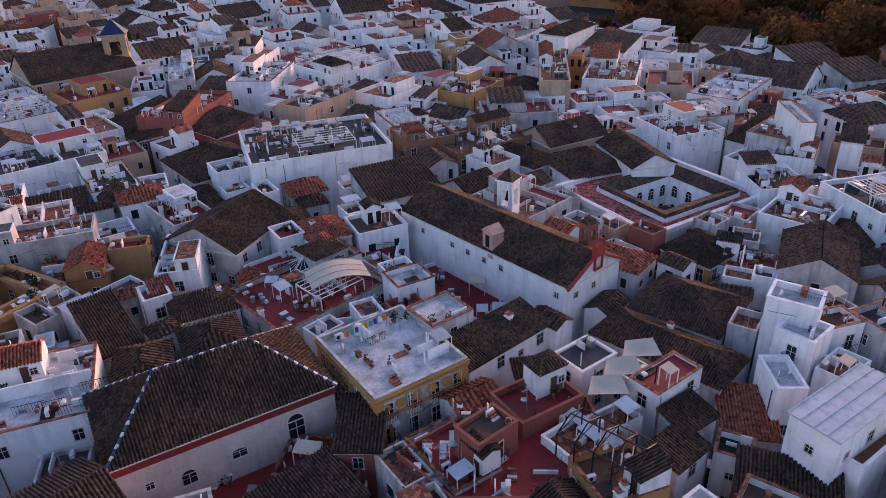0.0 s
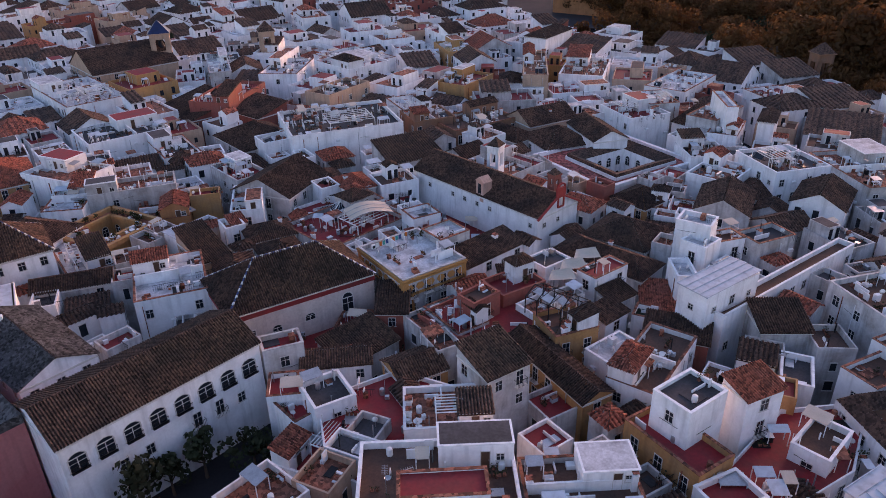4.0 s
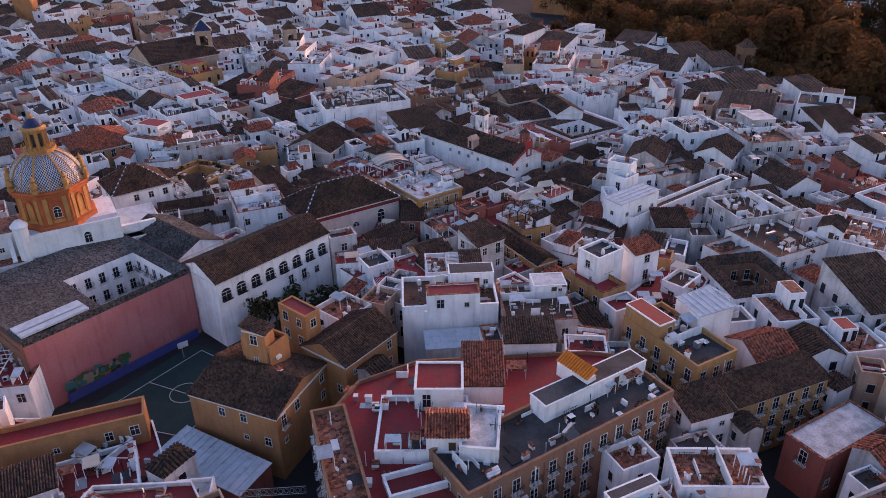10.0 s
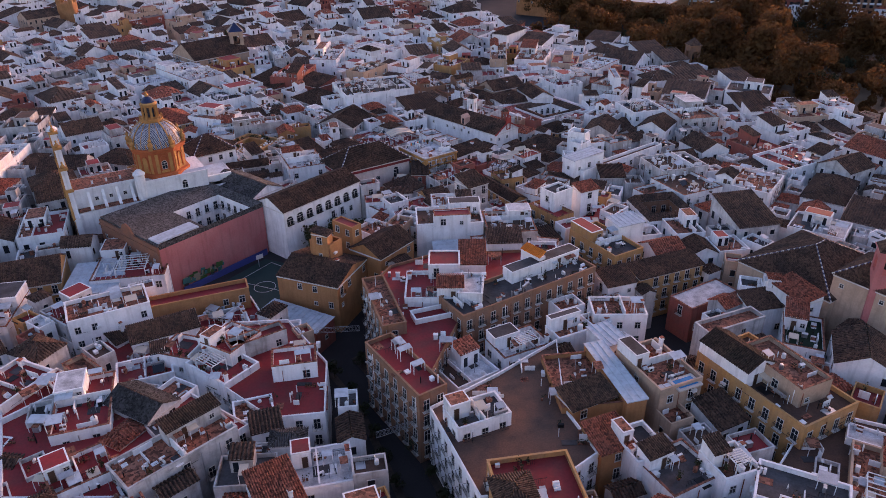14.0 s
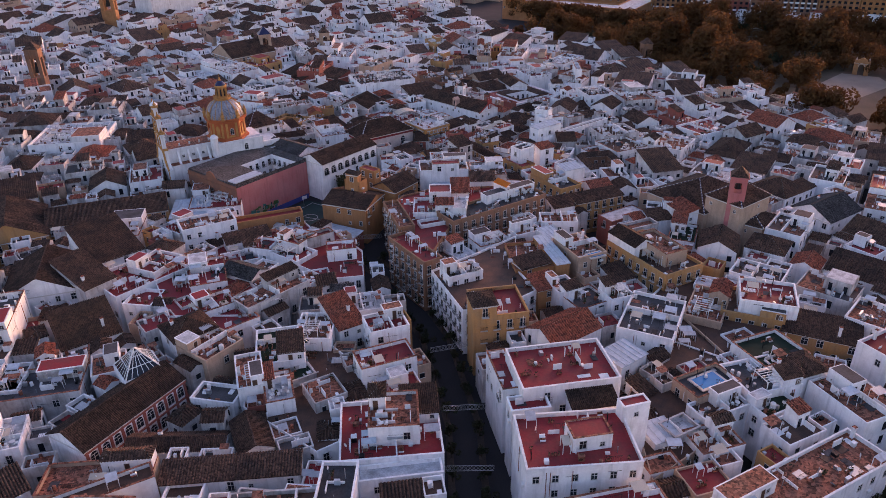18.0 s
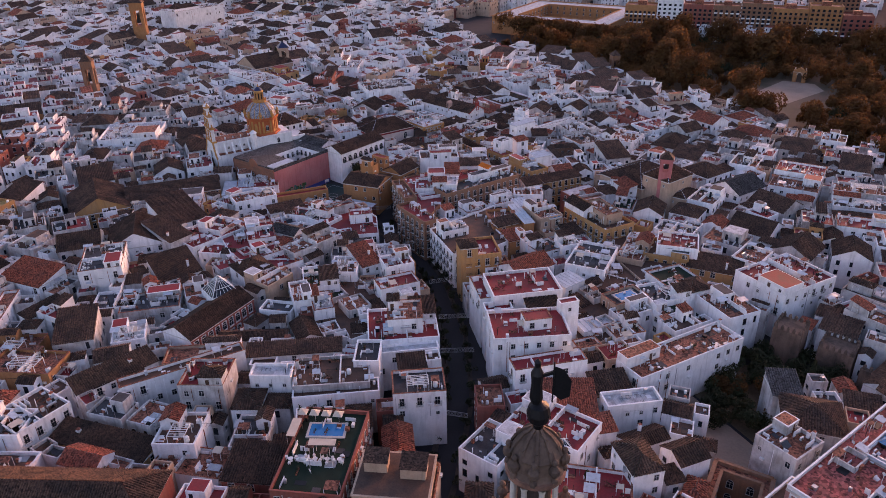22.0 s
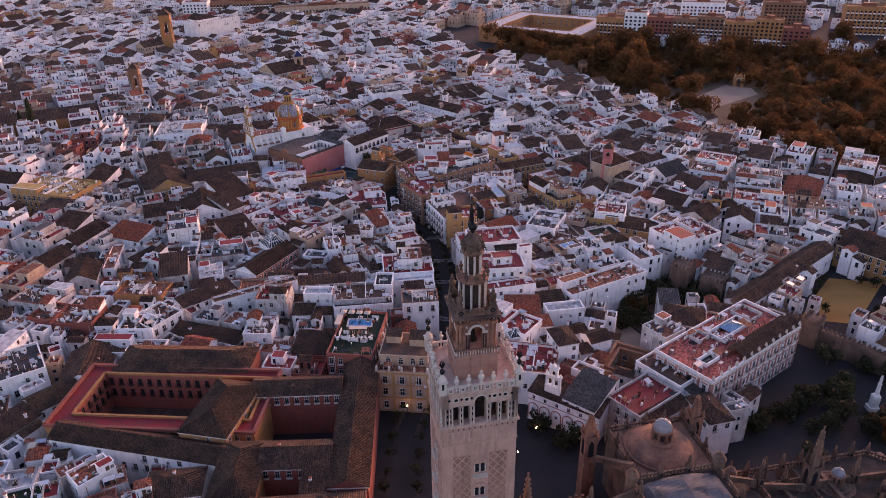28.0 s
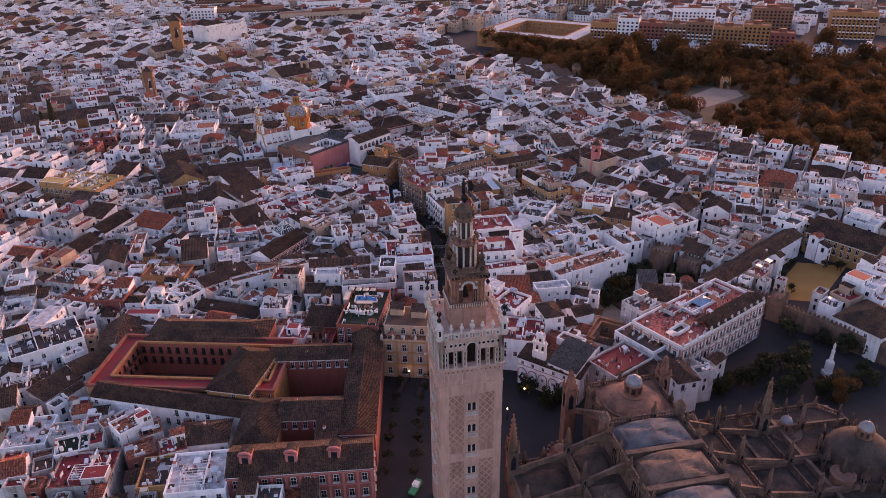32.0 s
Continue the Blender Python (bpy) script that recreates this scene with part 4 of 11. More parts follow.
def bell_tower():
    root = tagged(new("bell_tower"), "tall rosy brick bell tower with pale stone belfry", "tower")
    root.matrix_basis = pose(0.2, 0, 0, 0, 0, 10.0)
    PLOTS.extend([(0, 0, 18, 18, 10), (20, 13, 14, 16, 10)])
    w = 6.8
    s = Shape()
    s.box(-w, -w, -0.5, w, w, 44.5)
    shaft = part("shaft", s, [BRICK], root)
    for side in range(4):
        m = pose(0, 0, 0, 0, 0, 90 * side)
        for x0, x1 in ((-5.0, -1.7), (1.7, 5.0)):
            for z0, z1 in ((24.5, 40.5), (8.5, 22.0)):
                s = Shape()
                for xx in (x0 - 0.12, x1):
                    s.box(xx, -w - 0.09, z0, xx + 0.12, -w, z1)
                s.box(x0, -w - 0.09, z1, x1, -w, z1 + 0.15, 0, True)
                st = 0.95
                n = int((z1 - z0 - 2.6) / st)
                for k in range(n):
                    z = z0 + 2.6 + k * st
                    for j in range(4):
                        xa = x0 + (x1 - x0) * j / 4
                        xb = x0 + (x1 - x0) * (j + 1) / 4
                        up = (j + k) % 2
                        s.beam((xa, -w - 0.03, z + (0 if up else st)), (xb, -w - 0.03, z + (st if up else 0)), 0.1)
                for j in range(2):
                    cx = x0 + (x1 - x0) * (0.25 + 0.5 * j)
                    for i in range(7):
                        a0, a1 = math.pi * i / 7, math.pi * (i + 1) / 7
                        s.beam((cx + 0.72 * math.cos(a0), -w - 0.03, z0 + 1.5 + 0.9 * math.sin(a0)), (cx + 0.72 * math.cos(a1), -w - 0.03, z0 + 1.5 + 0.9 * math.sin(a1)), 0.07)
                    for sx in (-0.72, 0.72):
                        s.beam((cx + sx, -w - 0.03, z0), (cx + sx, -w - 0.03, z0 + 1.5), 0.06)
                # flat darker brick face: shade behind the lattice put into its colour
                s.face([(x0, -w - 0.012, z0), (x1, -w - 0.012, z0), (x1, -w - 0.012, z1), (x0, -w - 0.012, z1)], 1)
                part("lattice_panel", s, [BRICK, BRICK_FIELD], shaft, m=m)
        for z in (12.0, 18.2, 24.6, 30.3, 36.2):
            s = Shape()
            for sx in (-0.55, 0.55):
                s.face([(sx - 0.36, -w - 0.02, z), (sx + 0.36, -w - 0.02, z), (sx + 0.36, -w - 0.02, z + 1.5), (sx - 0.36, -w - 0.02, z + 1.5)], 1)
                for i in range(6):
                    a0, a1 = math.pi * i / 6, math.pi * (i + 1) / 6
                    s.face([(sx, -w - 0.02, z + 1.5), (sx + 0.42 * math.cos(a0), -w - 0.02, z + 1.5 + 0.5 * math.sin(a0)), (sx + 0.42 * math.cos(a1), -w - 0.02, z + 1.5 + 0.5 * math.sin(a1))], 1)
            for sx in (-1.0, 0, 1.0):
                s.beam((sx, -w - 0.08, z), (sx, -w - 0.08, z + 1.7), 0.09, 2)
            for i in range(8):
                a0, a1 = math.pi * i / 8, math.pi * (i + 1) / 8
                s.beam((1.25 * math.cos(a0), -w - 0.05, z + 2.0 + 1.1 * math.sin(a0)), (1.25 * math.cos(a1), -w - 0.05, z + 2.0 + 1.1 * math.sin(a1)), 0.1, 0)
            s.box(-1.35, -w - 0.75, z - 0.95, 1.35, -w, z - 0.75, 2, True)
            s.box(-1.35, -w - 0.75, z - 0.1, 1.35, -w - 0.6, z + 0.02, 2, True)
            for i in range(9):
                xx = -1.28 + 2.56 * i / 8
                s.box(xx - 0.06, -w - 0.72, z - 0.75, xx + 0.06, -w - 0.63, z - 0.1, 2)
            part("balcony_window", s, [BRICK, GLASS, MARBLE], shaft, "twin arched window with white balustrade", m)
    # frieze and belfry
    s = Shape()
    s.box(-w - 0.15, -w - 0.15, 43.2, w + 0.15, w + 0.15, 43.5, 0, True)
    s.box(-w, -w, 44.5, w, w, 47.4)
    s.box(-w - 0.35, -w - 0.35, 47.4, w + 0.35, w + 0.35, 47.9, 1, True)
    for side in range(4):
        mm = pose(0, 0, 0, 0, 0, 90 * side)
        for i in range(12):
            x = -6 + 12 * (i + 0.5) / 12
            k = len(s.v)
            for sx in (-0.44, 0.44):
                s.box(x + sx - 0.06, -w - 0.12, 43.6, x + sx + 0.06, -w, 45.9, 1)
            for j in range(5):
                a0, a1 = math.pi * j / 5, math.pi * (j + 1) / 5
                s.beam((x + 0.44 * math.cos(a0), -w - 0.06, 45.9 + 0.5 * math.sin(a0)), (x + 0.44 * math.cos(a1), -w - 0.06, 45.9 + 0.5 * math.sin(a1)), 0.1, 1)
            s.face([(x + 0.5, -w - 0.015, 46.55), (x + 0.68, -w - 0.015, 46.75), (x + 0.5, -w - 0.015, 46.95), (x + 0.32, -w - 0.015, 46.75)], 2)
            s.v[k:] = [tuple(mm @ Vector(p)) for p in s.v[k:]]
    part("frieze", s, [BRICK, BELFRY, GLASS], root)
    bel = Shape()
    for side in range(4):
        mm = pose(0, 0, 0, 0, 0, 90 * side)
        k = len(bel.v)
        for sx in (-1, 1):
            for x0, x1 in ((1.0, 1.95), (3.1, 3.8), (4.9, 6.8)):
                x0, x1 = sorted((sx * x0, sx * x1))
                bel.box(x0, -6.8, 47.9, x1, -5.6, 52.0, 0)
            x0, x1 = sorted((sx * 1.0, sx * 6.8))
            bel.box(x0, -6.8, 51.9, x1, -5.6, 54.8, 0, True)
            # marble shafts on the piers, flat dark faces stand in for the slits between them
            for x in (1.2, 1.75, 3.22, 3.68, 5.1, 5.6, 6.3):
                bel.lathe([(0.13, 47.9), (0.1, 48.2), (0.1, 51.4), (0.17, 51.8)], 6, sx * x, -6.9, 2)
            for x in (1.47, 3.45, 5.35, 5.95):
                for z in (48.3, 49.6, 50.8):
                    bel.face([(sx * x - 0.1, -6.815, z), (sx * x + 0.1, -6.815, z), (sx * x + 0.1, -6.815, z + 0.75), (sx * x - 0.1, -6.815, z + 0.75)], 1)
        bel.box(-1.0, -6.8, 53.8, 1.0, -5.6, 54.8, 0, True)
        for i in range(8):
            a0, a1 = math.pi * i / 8, math.pi * (i + 1) / 8
            p0, p1 = (1.0 * math.cos(a0), 52.7 + 1.0 * math.sin(a0)), (1.0 * math.cos(a1), 52.7 + 1.0 * math.sin(a1))
            bel.face([(p0[0], -6.8, p0[1]), (p0[0], -6.8, 53.9), (p1[0], -6.8, 53.9), (p1[0], -6.8, p1[1])], 0)
            bel.face([(p0[0], -6.8, p0[1]), (p1[0], -6.8, p1[1]), (p1[0], -5.6, p1[1]), (p0[0], -5.6, p0[1])], 0)
            bel.beam((1.18 * math.cos(a0), -6.86, 52.7 + 1.18 * math.sin(a0)), (1.18 * math.cos(a1), -6.86, 52.7 + 1.18 * math.sin(a1)), 0.12, 2)
        # roundels with pale rims over the openings, small black lozenges between
        for cx in (-4.4, -2.5, 2.5, 4.4):
            q = len(bel.v)
            bel.lathe([(0.0, 0), (0.36, 0)], 12, cx, 0, 1)
            bel.v[q:] = [(px, -6.83, 53.4 + py) for px, py, pz in bel.v[q:]]
            for i in range(10):
                a0, a1 = math.pi * i / 5, math.pi * (i + 1) / 5
                bel.beam((cx + 0.45 * math.cos(a0), -6.84, 53.4 + 0.45 * math.sin(a0)), (cx + 0.45 * math.cos(a1), -6.84, 53.4 + 0.45 * math.sin(a1)), 0.09, 2)
        for cx in (-5.6, -3.45, -1.6, 1.6, 3.45, 5.6):
            bel.face([(cx, -6.82, 53.05), (cx + 0.28, -6.82, 53.4), (cx, -6.82, 53.75), (cx - 0.28, -6.82, 53.4)], 1)
        bel.v[k:] = [tuple(mm @ Vector(p)) for p in bel.v[k:]]
    belfry = part("belfry", bel, [BELFRY, GLASS, MARBLE], root)
    s = Shape()
    s.box(-5.4, -5.4, 47.9, 5.4, 5.4, 48.1, 0)
    s.box(-3.4, -3.4, 48.1, 3.4, 3.4, 54.7, 0)
    part("core", s, [STONE_DARK], belfry)
    bell = Shape()
    bell.lathe([(0.55, 49.6), (0.5, 49.8), (0.4, 50.7), (0.3, 51.1), (0.0, 51.3)], 14)
    bell_mesh = bell.make("bell", [IRON])
    for side in range(4):
        for cx in (-4.35, -2.5, 0, 2.5, 4.35):
            part("bell", bell_mesh, None, belfry, m=pose(0, 0, 0, 0, 0, 90 * side) @ pose(cx, -5.2, 0))
    s = Shape()
    s.box(-7.1, -7.1, 54.8, 7.1, 7.1, 55.2, 0, True)
    part("cornice", s, [BELFRY], root)
    rail = Shape()
    for i in range(25):
        x = -6.5 + 13.0 * i / 24
        if i % 4 == 2:
            rail.box(x - 0.42, -7.14, 55.2, x + 0.42, -6.8, 56.3, 0)
            rail.box(x - 0.2, -7.16, 55.5, x + 0.2, -7.1, 55.95, 1)
            rail.box(x - 0.09, -7.18, 55.63, x + 0.09, -7.1, 55.83, 0)
        else:
            rail.lathe([(0.1, 55.2), (0.17, 55.6), (0.09, 55.9), (0.15, 56.3)], 6, x, -6.97)
    rail.box(-7.1, -7.17, 56.3, 7.1, -6.77, 56.55, 0, True)
    rm = rail.make("balustrade", [MARBLE, GLASS])
    fin = Shape()
    fin.lathe([(0.3, 0), (0.3, 0.3), (0.14, 0.45), (0.42, 0.9), (0.45, 1.25), (0.16, 1.6), (0.26, 1.85), (0.2, 2.05), (0.0, 2.2)], 8)
    fm = fin.make("finial", [MARBLE])
    cor = Shape()
    cor.box(-0.65, -0.65, 0, 0.65, 0.65, 2.6)
    cor.box(-0.8, -0.8, 2.6, 0.8, 0.8, 2.85, 0, True)
    cor.lathe([(0.8, 2.85), (0.6, 3.3), (0.3, 3.9), (0.2, 4.1)], 8)
    for side in range(4):
        a = side * math.pi / 2
        cor.face([(math.cos(a) * 0.66 - math.sin(a) * u, math.sin(a) * 0.66 + math.cos(a) * u, z) for u, z in ((-0.2, 1.2), (0.2, 1.2), (0.2, 2.4), (-0.2, 2.4))], 1)
    cor.lathe([(0.2, 4.1), (0.45, 4.5), (0.42, 4.9), (0.08, 5.3), (0.05, 7.2)], 8, 0, 0, 2)
    for i in range(6):
        a = i * math.pi / 3
        cor.beam((0, 0, 5.3), (0.55 * math.cos(a), 0.55 * math.sin(a), 6.2), 0.05, 2)
        cor.beam((0.4 * math.cos(a), 0.4 * math.sin(a), 5.9), (0.35 * math.cos(a + 0.5), 0.35 * math.sin(a + 0.5), 6.6), 0.09, 2)
    cm = cor.make("corner_pinnacle", [MARBLE, GLASS, IRON])
    for side in range(4):
        mm = pose(0, 0, 0, 0, 0, 90 * side)
        part("balustrade", rm, None, root, m=mm)
        for x in (-4.33, -2.17, 0, 2.17, 4.33):
            part("finial", fm, None, root, m=mm @ pose(x, -6.97, 56.55) @ Matrix.Scale(1.25 if x == 0 else 1.0, 4))
        part("corner_pinnacle", cm, None, root, m=mm @ pose(-6.75, -6.75, 55.2))
    s = Shape()
    s.face([(-6.7, -6.7, 55.22), (6.7, -6.7, 55.22), (6.7, 6.7, 55.22), (-6.7, 6.7, 55.22)])
    part("terrace_floor", s, [BELFRY], root)
    # brick plinth, then the clock stage behind its balustrade
    s = Shape()
    s.box(-3.7, -3.7, 55.2, 3.7, 3.7, 60.0)
    s.box(-3.8, -3.8, 57.6, 3.8, 3.8, 57.85, 0, True)
    s.box(-4.0, -4.0, 60.0, 4.0, 4.0, 60.4, 0, True)
    part("plinth", s, [BRICK_FIELD], root)
    st = Shape()
    for side in range(4):
        mm = pose(0, 0, 0, 0, 0, 90 * side)
        k = len(st.v)
        st.box(-3.2, -3.2, 60.4, -1.1, -2.3, 66.6)
        st.box(1.1, -3.2, 60.4, 3.2, -2.3, 66.6)
        st.box(-1.1, -3.2, 65.9, 1.1, -2.3, 66.6, 0, True)
        for i in range(8):
            a0, a1 = math.pi * i / 8, math.pi * (i + 1) / 8
            st.face([(1.1 * math.cos(a0), -3.2, 64.7 + 1.1 * math.sin(a0)), (1.1 * math.cos(a0), -3.2, 66.0), (1.1 * math.cos(a1), -3.2, 66.0), (1.1 * math.cos(a1), -3.2, 64.7 + 1.1 * math.sin(a1))])
            st.beam((1.3 * math.cos(a0), -3.26, 64.7 + 1.3 * math.sin(a0)), (1.3 * math.cos(a1), -3.26, 64.7 + 1.3 * math.sin(a1)), 0.2, 1)
        for sx in (-1, 1):
            st.box(sx * 1.5 - 0.45, -3.36, 64.3, sx * 1.5 + 0.45, -3.2, 64.7, 1, True)
            for x in (1.3, 1.7):
                st.face([(sx * x - 0.12, -3.22, 60.9), (sx * x + 0.12, -3.22, 60.9), (sx * x + 0.12, -3.22, 64.1), (sx * x - 0.12, -3.22, 64.1)], 2)
            st.lathe([(0.42, 60.4), (0.42, 60.9), (0.34, 61.0), (0.3, 65.6), (0.42, 66.0), (0.42, 66.6)], 10, sx * 2.75, -3.25, 0)
            st.lathe([(0.0, 65.5), (0.25, 65.75), (0.0, 66.1)], 8, sx * 1.75, -3.3, 1)
        for i in range(16):
            xx = -3.6 + 7.2 * i / 15
            st.lathe([(0.08, 60.4), (0.14, 60.75), (0.07, 61.0), (0.12, 61.4)], 5, xx, -3.85, 1)
        st.box(-4.0, -4.0, 61.4, 4.0, -3.7, 61.6, 3, True)
        st.box(-3.55, -3.55, 66.6, 3.55, -2.2, 67.7, 0)
        for sx in (-1, 1):
            st.face([(sx * 2.9 - 0.45, -3.56, 67.0), (sx * 2.9 + 0.45, -3.56, 67.0), (sx * 2.9 + 0.45, -3.56, 67.4), (sx * 2.9 - 0.45, -3.56, 67.4)], 2)
            st.box(sx * 2.9 - 0.12, -3.6, 67.1, sx * 2.9 + 0.12, -3.5, 67.3, 1)
        st.v[k:] = [tuple(mm @ Vector(p)) for p in st.v[k:]]
    st.box(-3.7, -3.7, 66.5, 3.7, 3.7, 66.62, 0, True)
    st.box(-4.15, -4.15, 67.7, 4.15, 4.15, 68.1, 3, True)
    stage = part("clock_stage", st, [STONE_TAN, MARBLE, GLASS, STONE], root)
    word = bpy.data.curves.new("lettering", "FONT")
    word.body, word.size, word.align_x, word.extrude = "NOMEN DNI", 0.95, "CENTER", 0.02
    ob = bpy.data.objects.new("lettering", word)
    letters = bpy.data.meshes.new_from_object(ob)
    bpy.data.objects.remove(ob)
    letters.materials.append(IRON)
    part("lettering", letters, None, stage, "dark carved letters on the frieze", pose(0, -3.575, 66.8, 90, 0, 0))
    s = Shape()
    s.lathe([(0.0, 61), (0.9, 61), (0.7, 62.0), (0.4, 63.4), (0.0, 63.6)], 14)
    part("bell", s, [IRON], root)
    s = Shape()
    for side in range(4):
        mm = pose(0, 0, 0, 0, 0, 90 * side)
        k = len(s.v)
        s.box(-3.4, -3.5, 68.1, 3.4, -3.2, 68.45, 0)
        for x in (-2.75, 2.75):
            s.box(x - 0.75, -3.55, 68.1, x + 0.75, -3.15, 69.6, 1)
            s.face([(x, -3.57, 68.3), (x + 0.52, -3.57, 68.85), (x, -3.57, 69.4), (x - 0.52, -3.57, 68.85)], 2)
            s.box(x - 0.16, -3.6, 68.7, x + 0.16, -3.5, 69.0, 1)
        for rad, thick in ((1.55, 0.16), (0.65, 0.12)):
            for i in range(8):
                a0, a1 = math.pi * i / 8, math.pi * (i + 1) / 8
                s.beam((rad * math.cos(a0), -3.4, 68.2 + 0.75 * rad * math.sin(a0)), (rad * math.cos(a1), -3.4, 68.2 + 0.75 * rad * math.sin(a1)), thick, 1)
        for i in range(1, 6):
            a = math.pi * i / 6
            s.beam((0.65 * math.cos(a), -3.4, 68.2 + 0.49 * math.sin(a)), (1.5 * math.cos(a), -3.4, 68.2 + 1.1 * math.sin(a)), 0.09, 1)
        for sx in (-1, 1):
            s.beam((sx * 1.5, -3.4, 68.3), (sx * 2.1, -3.4, 69.0), 0.2, 1)
        s.v[k:] = [tuple(mm @ Vector(p)) for p in s.v[k:]]
    part("crest", s, [STONE_TAN, STONE, GLASS], root)
    urn = Shape()
    urn.box(-0.5, -0.5, 0, 0.5, 0.5, 0.9)
    urn.lathe([(0.3, 0.9), (0.62, 1.5), (0.6, 2.1), (0.25, 2.5), (0.35, 2.8), (0.12, 3.1), (0.2, 3.3), (0.0, 3.6)], 8)
    um = urn.make("urn", [STONE])
    for sx in (-1, 1):
        for sy in (-1, 1):
            part("urn", um, None, root, m=pose(sx * 2.9, sy * 2.9, 69.5))
    # round stages with columns
    fs = fin.make("finial", [STONE])
    for r, z0, z1, n in ((2.35, 68.1, 73.4, 10), (1.5, 74.4, 78.3, 8)):
        s = Shape()
        # core coloured darker than the columns, for contrast between them
        s.lathe([(r * 0.72, z0), (r * 0.72, z1)], 20, 0, 0, 1)
        s.lathe([(r + 0.25, z0), (r + 0.25, z0 + 0.35), (r - 0.1, z0 + 0.4)], 20)
        s.lathe([(r * 0.7, z1 - 0.1), (r + 0.1, z1), (r + 0.45, z1 + 0.35), (r + 0.45, z1 + 0.7), (r * 0.6, z1 + 1.0)], 20)
        drum = part("drum", s, [STONE_TAN, STONE_DARK], root)
        col = Shape()
        col.lathe([(0.26, z0 + 0.35), (0.2, z0 + 0.6), (0.19, z1 - 0.4), (0.28, z1)], 8)
        me = col.make("column", [MARBLE])
        for i in range(n):
            a = 2 * math.pi * i / n
            part("column", me, None, drum, m=pose((r - 0.05) * math.cos(a), (r - 0.05) * math.sin(a), 0))
        for i in range(n):
            a = 2 * math.pi * (i + 0.5) / n
            part("finial", fs, None, drum, m=pose((r + 0.25) * math.cos(a), (r + 0.25) * math.sin(a), z1 + 0.6) @ Matrix.Scale(0.85, 4))
    s = Shape()
    s.lathe([(1.75, 78.7), (1.85, 79.0), (1.6, 79.4), (1.55, 80.2), (1.62, 80.4), (1.3, 81.0), (0.85, 81.6), (0.3, 82.0), (0.0, 82.1)], 18)
    for i in range(10):
        a = 2 * math.pi * i / 10
        prev = None
        for r, z in ((1.64, 80.4), (1.34, 81.02), (0.88, 81.62), (0.3, 82.05)):
            q = (r * math.cos(a), r * math.sin(a), z)
            if prev:
                s.beam(prev, q, 0.09)
            prev = q
    part("dome", s, [STONE], root)
    s = Shape()
    s.lathe([(0.25, 82.0), (0.3, 82.3), (0.65, 82.7), (0.75, 83.2), (0.6, 83.75), (0.15, 84.0)], 14)
    part("orb", s, [IRON], root)
    v = Shape()
    v.lathe([(0.3, 0), (0.42, 0.4), (0.33, 1.4), (0.4, 2.1), (0.18, 2.6), (0.22, 2.95), (0.0, 3.2)], 10)
    v.beam((0.25, 0, 2.0), (1.0, 0, 2.5), 0.09)
    v.beam((1.0, 0, 0.3), (1.0, 0, 3.2), 0.04)
    v.face([(1.0, 0, 2.9), (1.0, 0, 0.9), (1.5, 0.03, 0.6), (2.0, 0.05, 1.0), (2.05, 0.05, 2.1), (1.6, 0.03, 2.8)])
    v.face([(1.0, 0.04, 2.9), (1.6, 0.07, 2.8), (2.05, 0.09, 2.1), (2.0, 0.09, 1.0), (1.5, 0.07, 0.6), (1.0, 0.04, 0.9)])
    st = part("weather_vane_statue", v, [IRON], m=pose(0, 0, 84.0, 0, 0, -25))
    tagged(st, "dark bronze weather vane figure with shield on tower orb", "statue")


bell_tower()


# ---- the cathedral roofs beside the tower ----
STONE_ROSE = material("rosy_limestone", (0.30, 0.155, 0.105), 0.9, 0.35, 4, 0.3, 0.4, second=(0.16, 0.09, 0.07), streak=0.4)
STONE_GREY = material("grey_vault_plaster", (0.115, 0.12, 0.135), 0.8, 0.4, 5, 0.35, 0.4, second=(0.06, 0.06, 0.066))


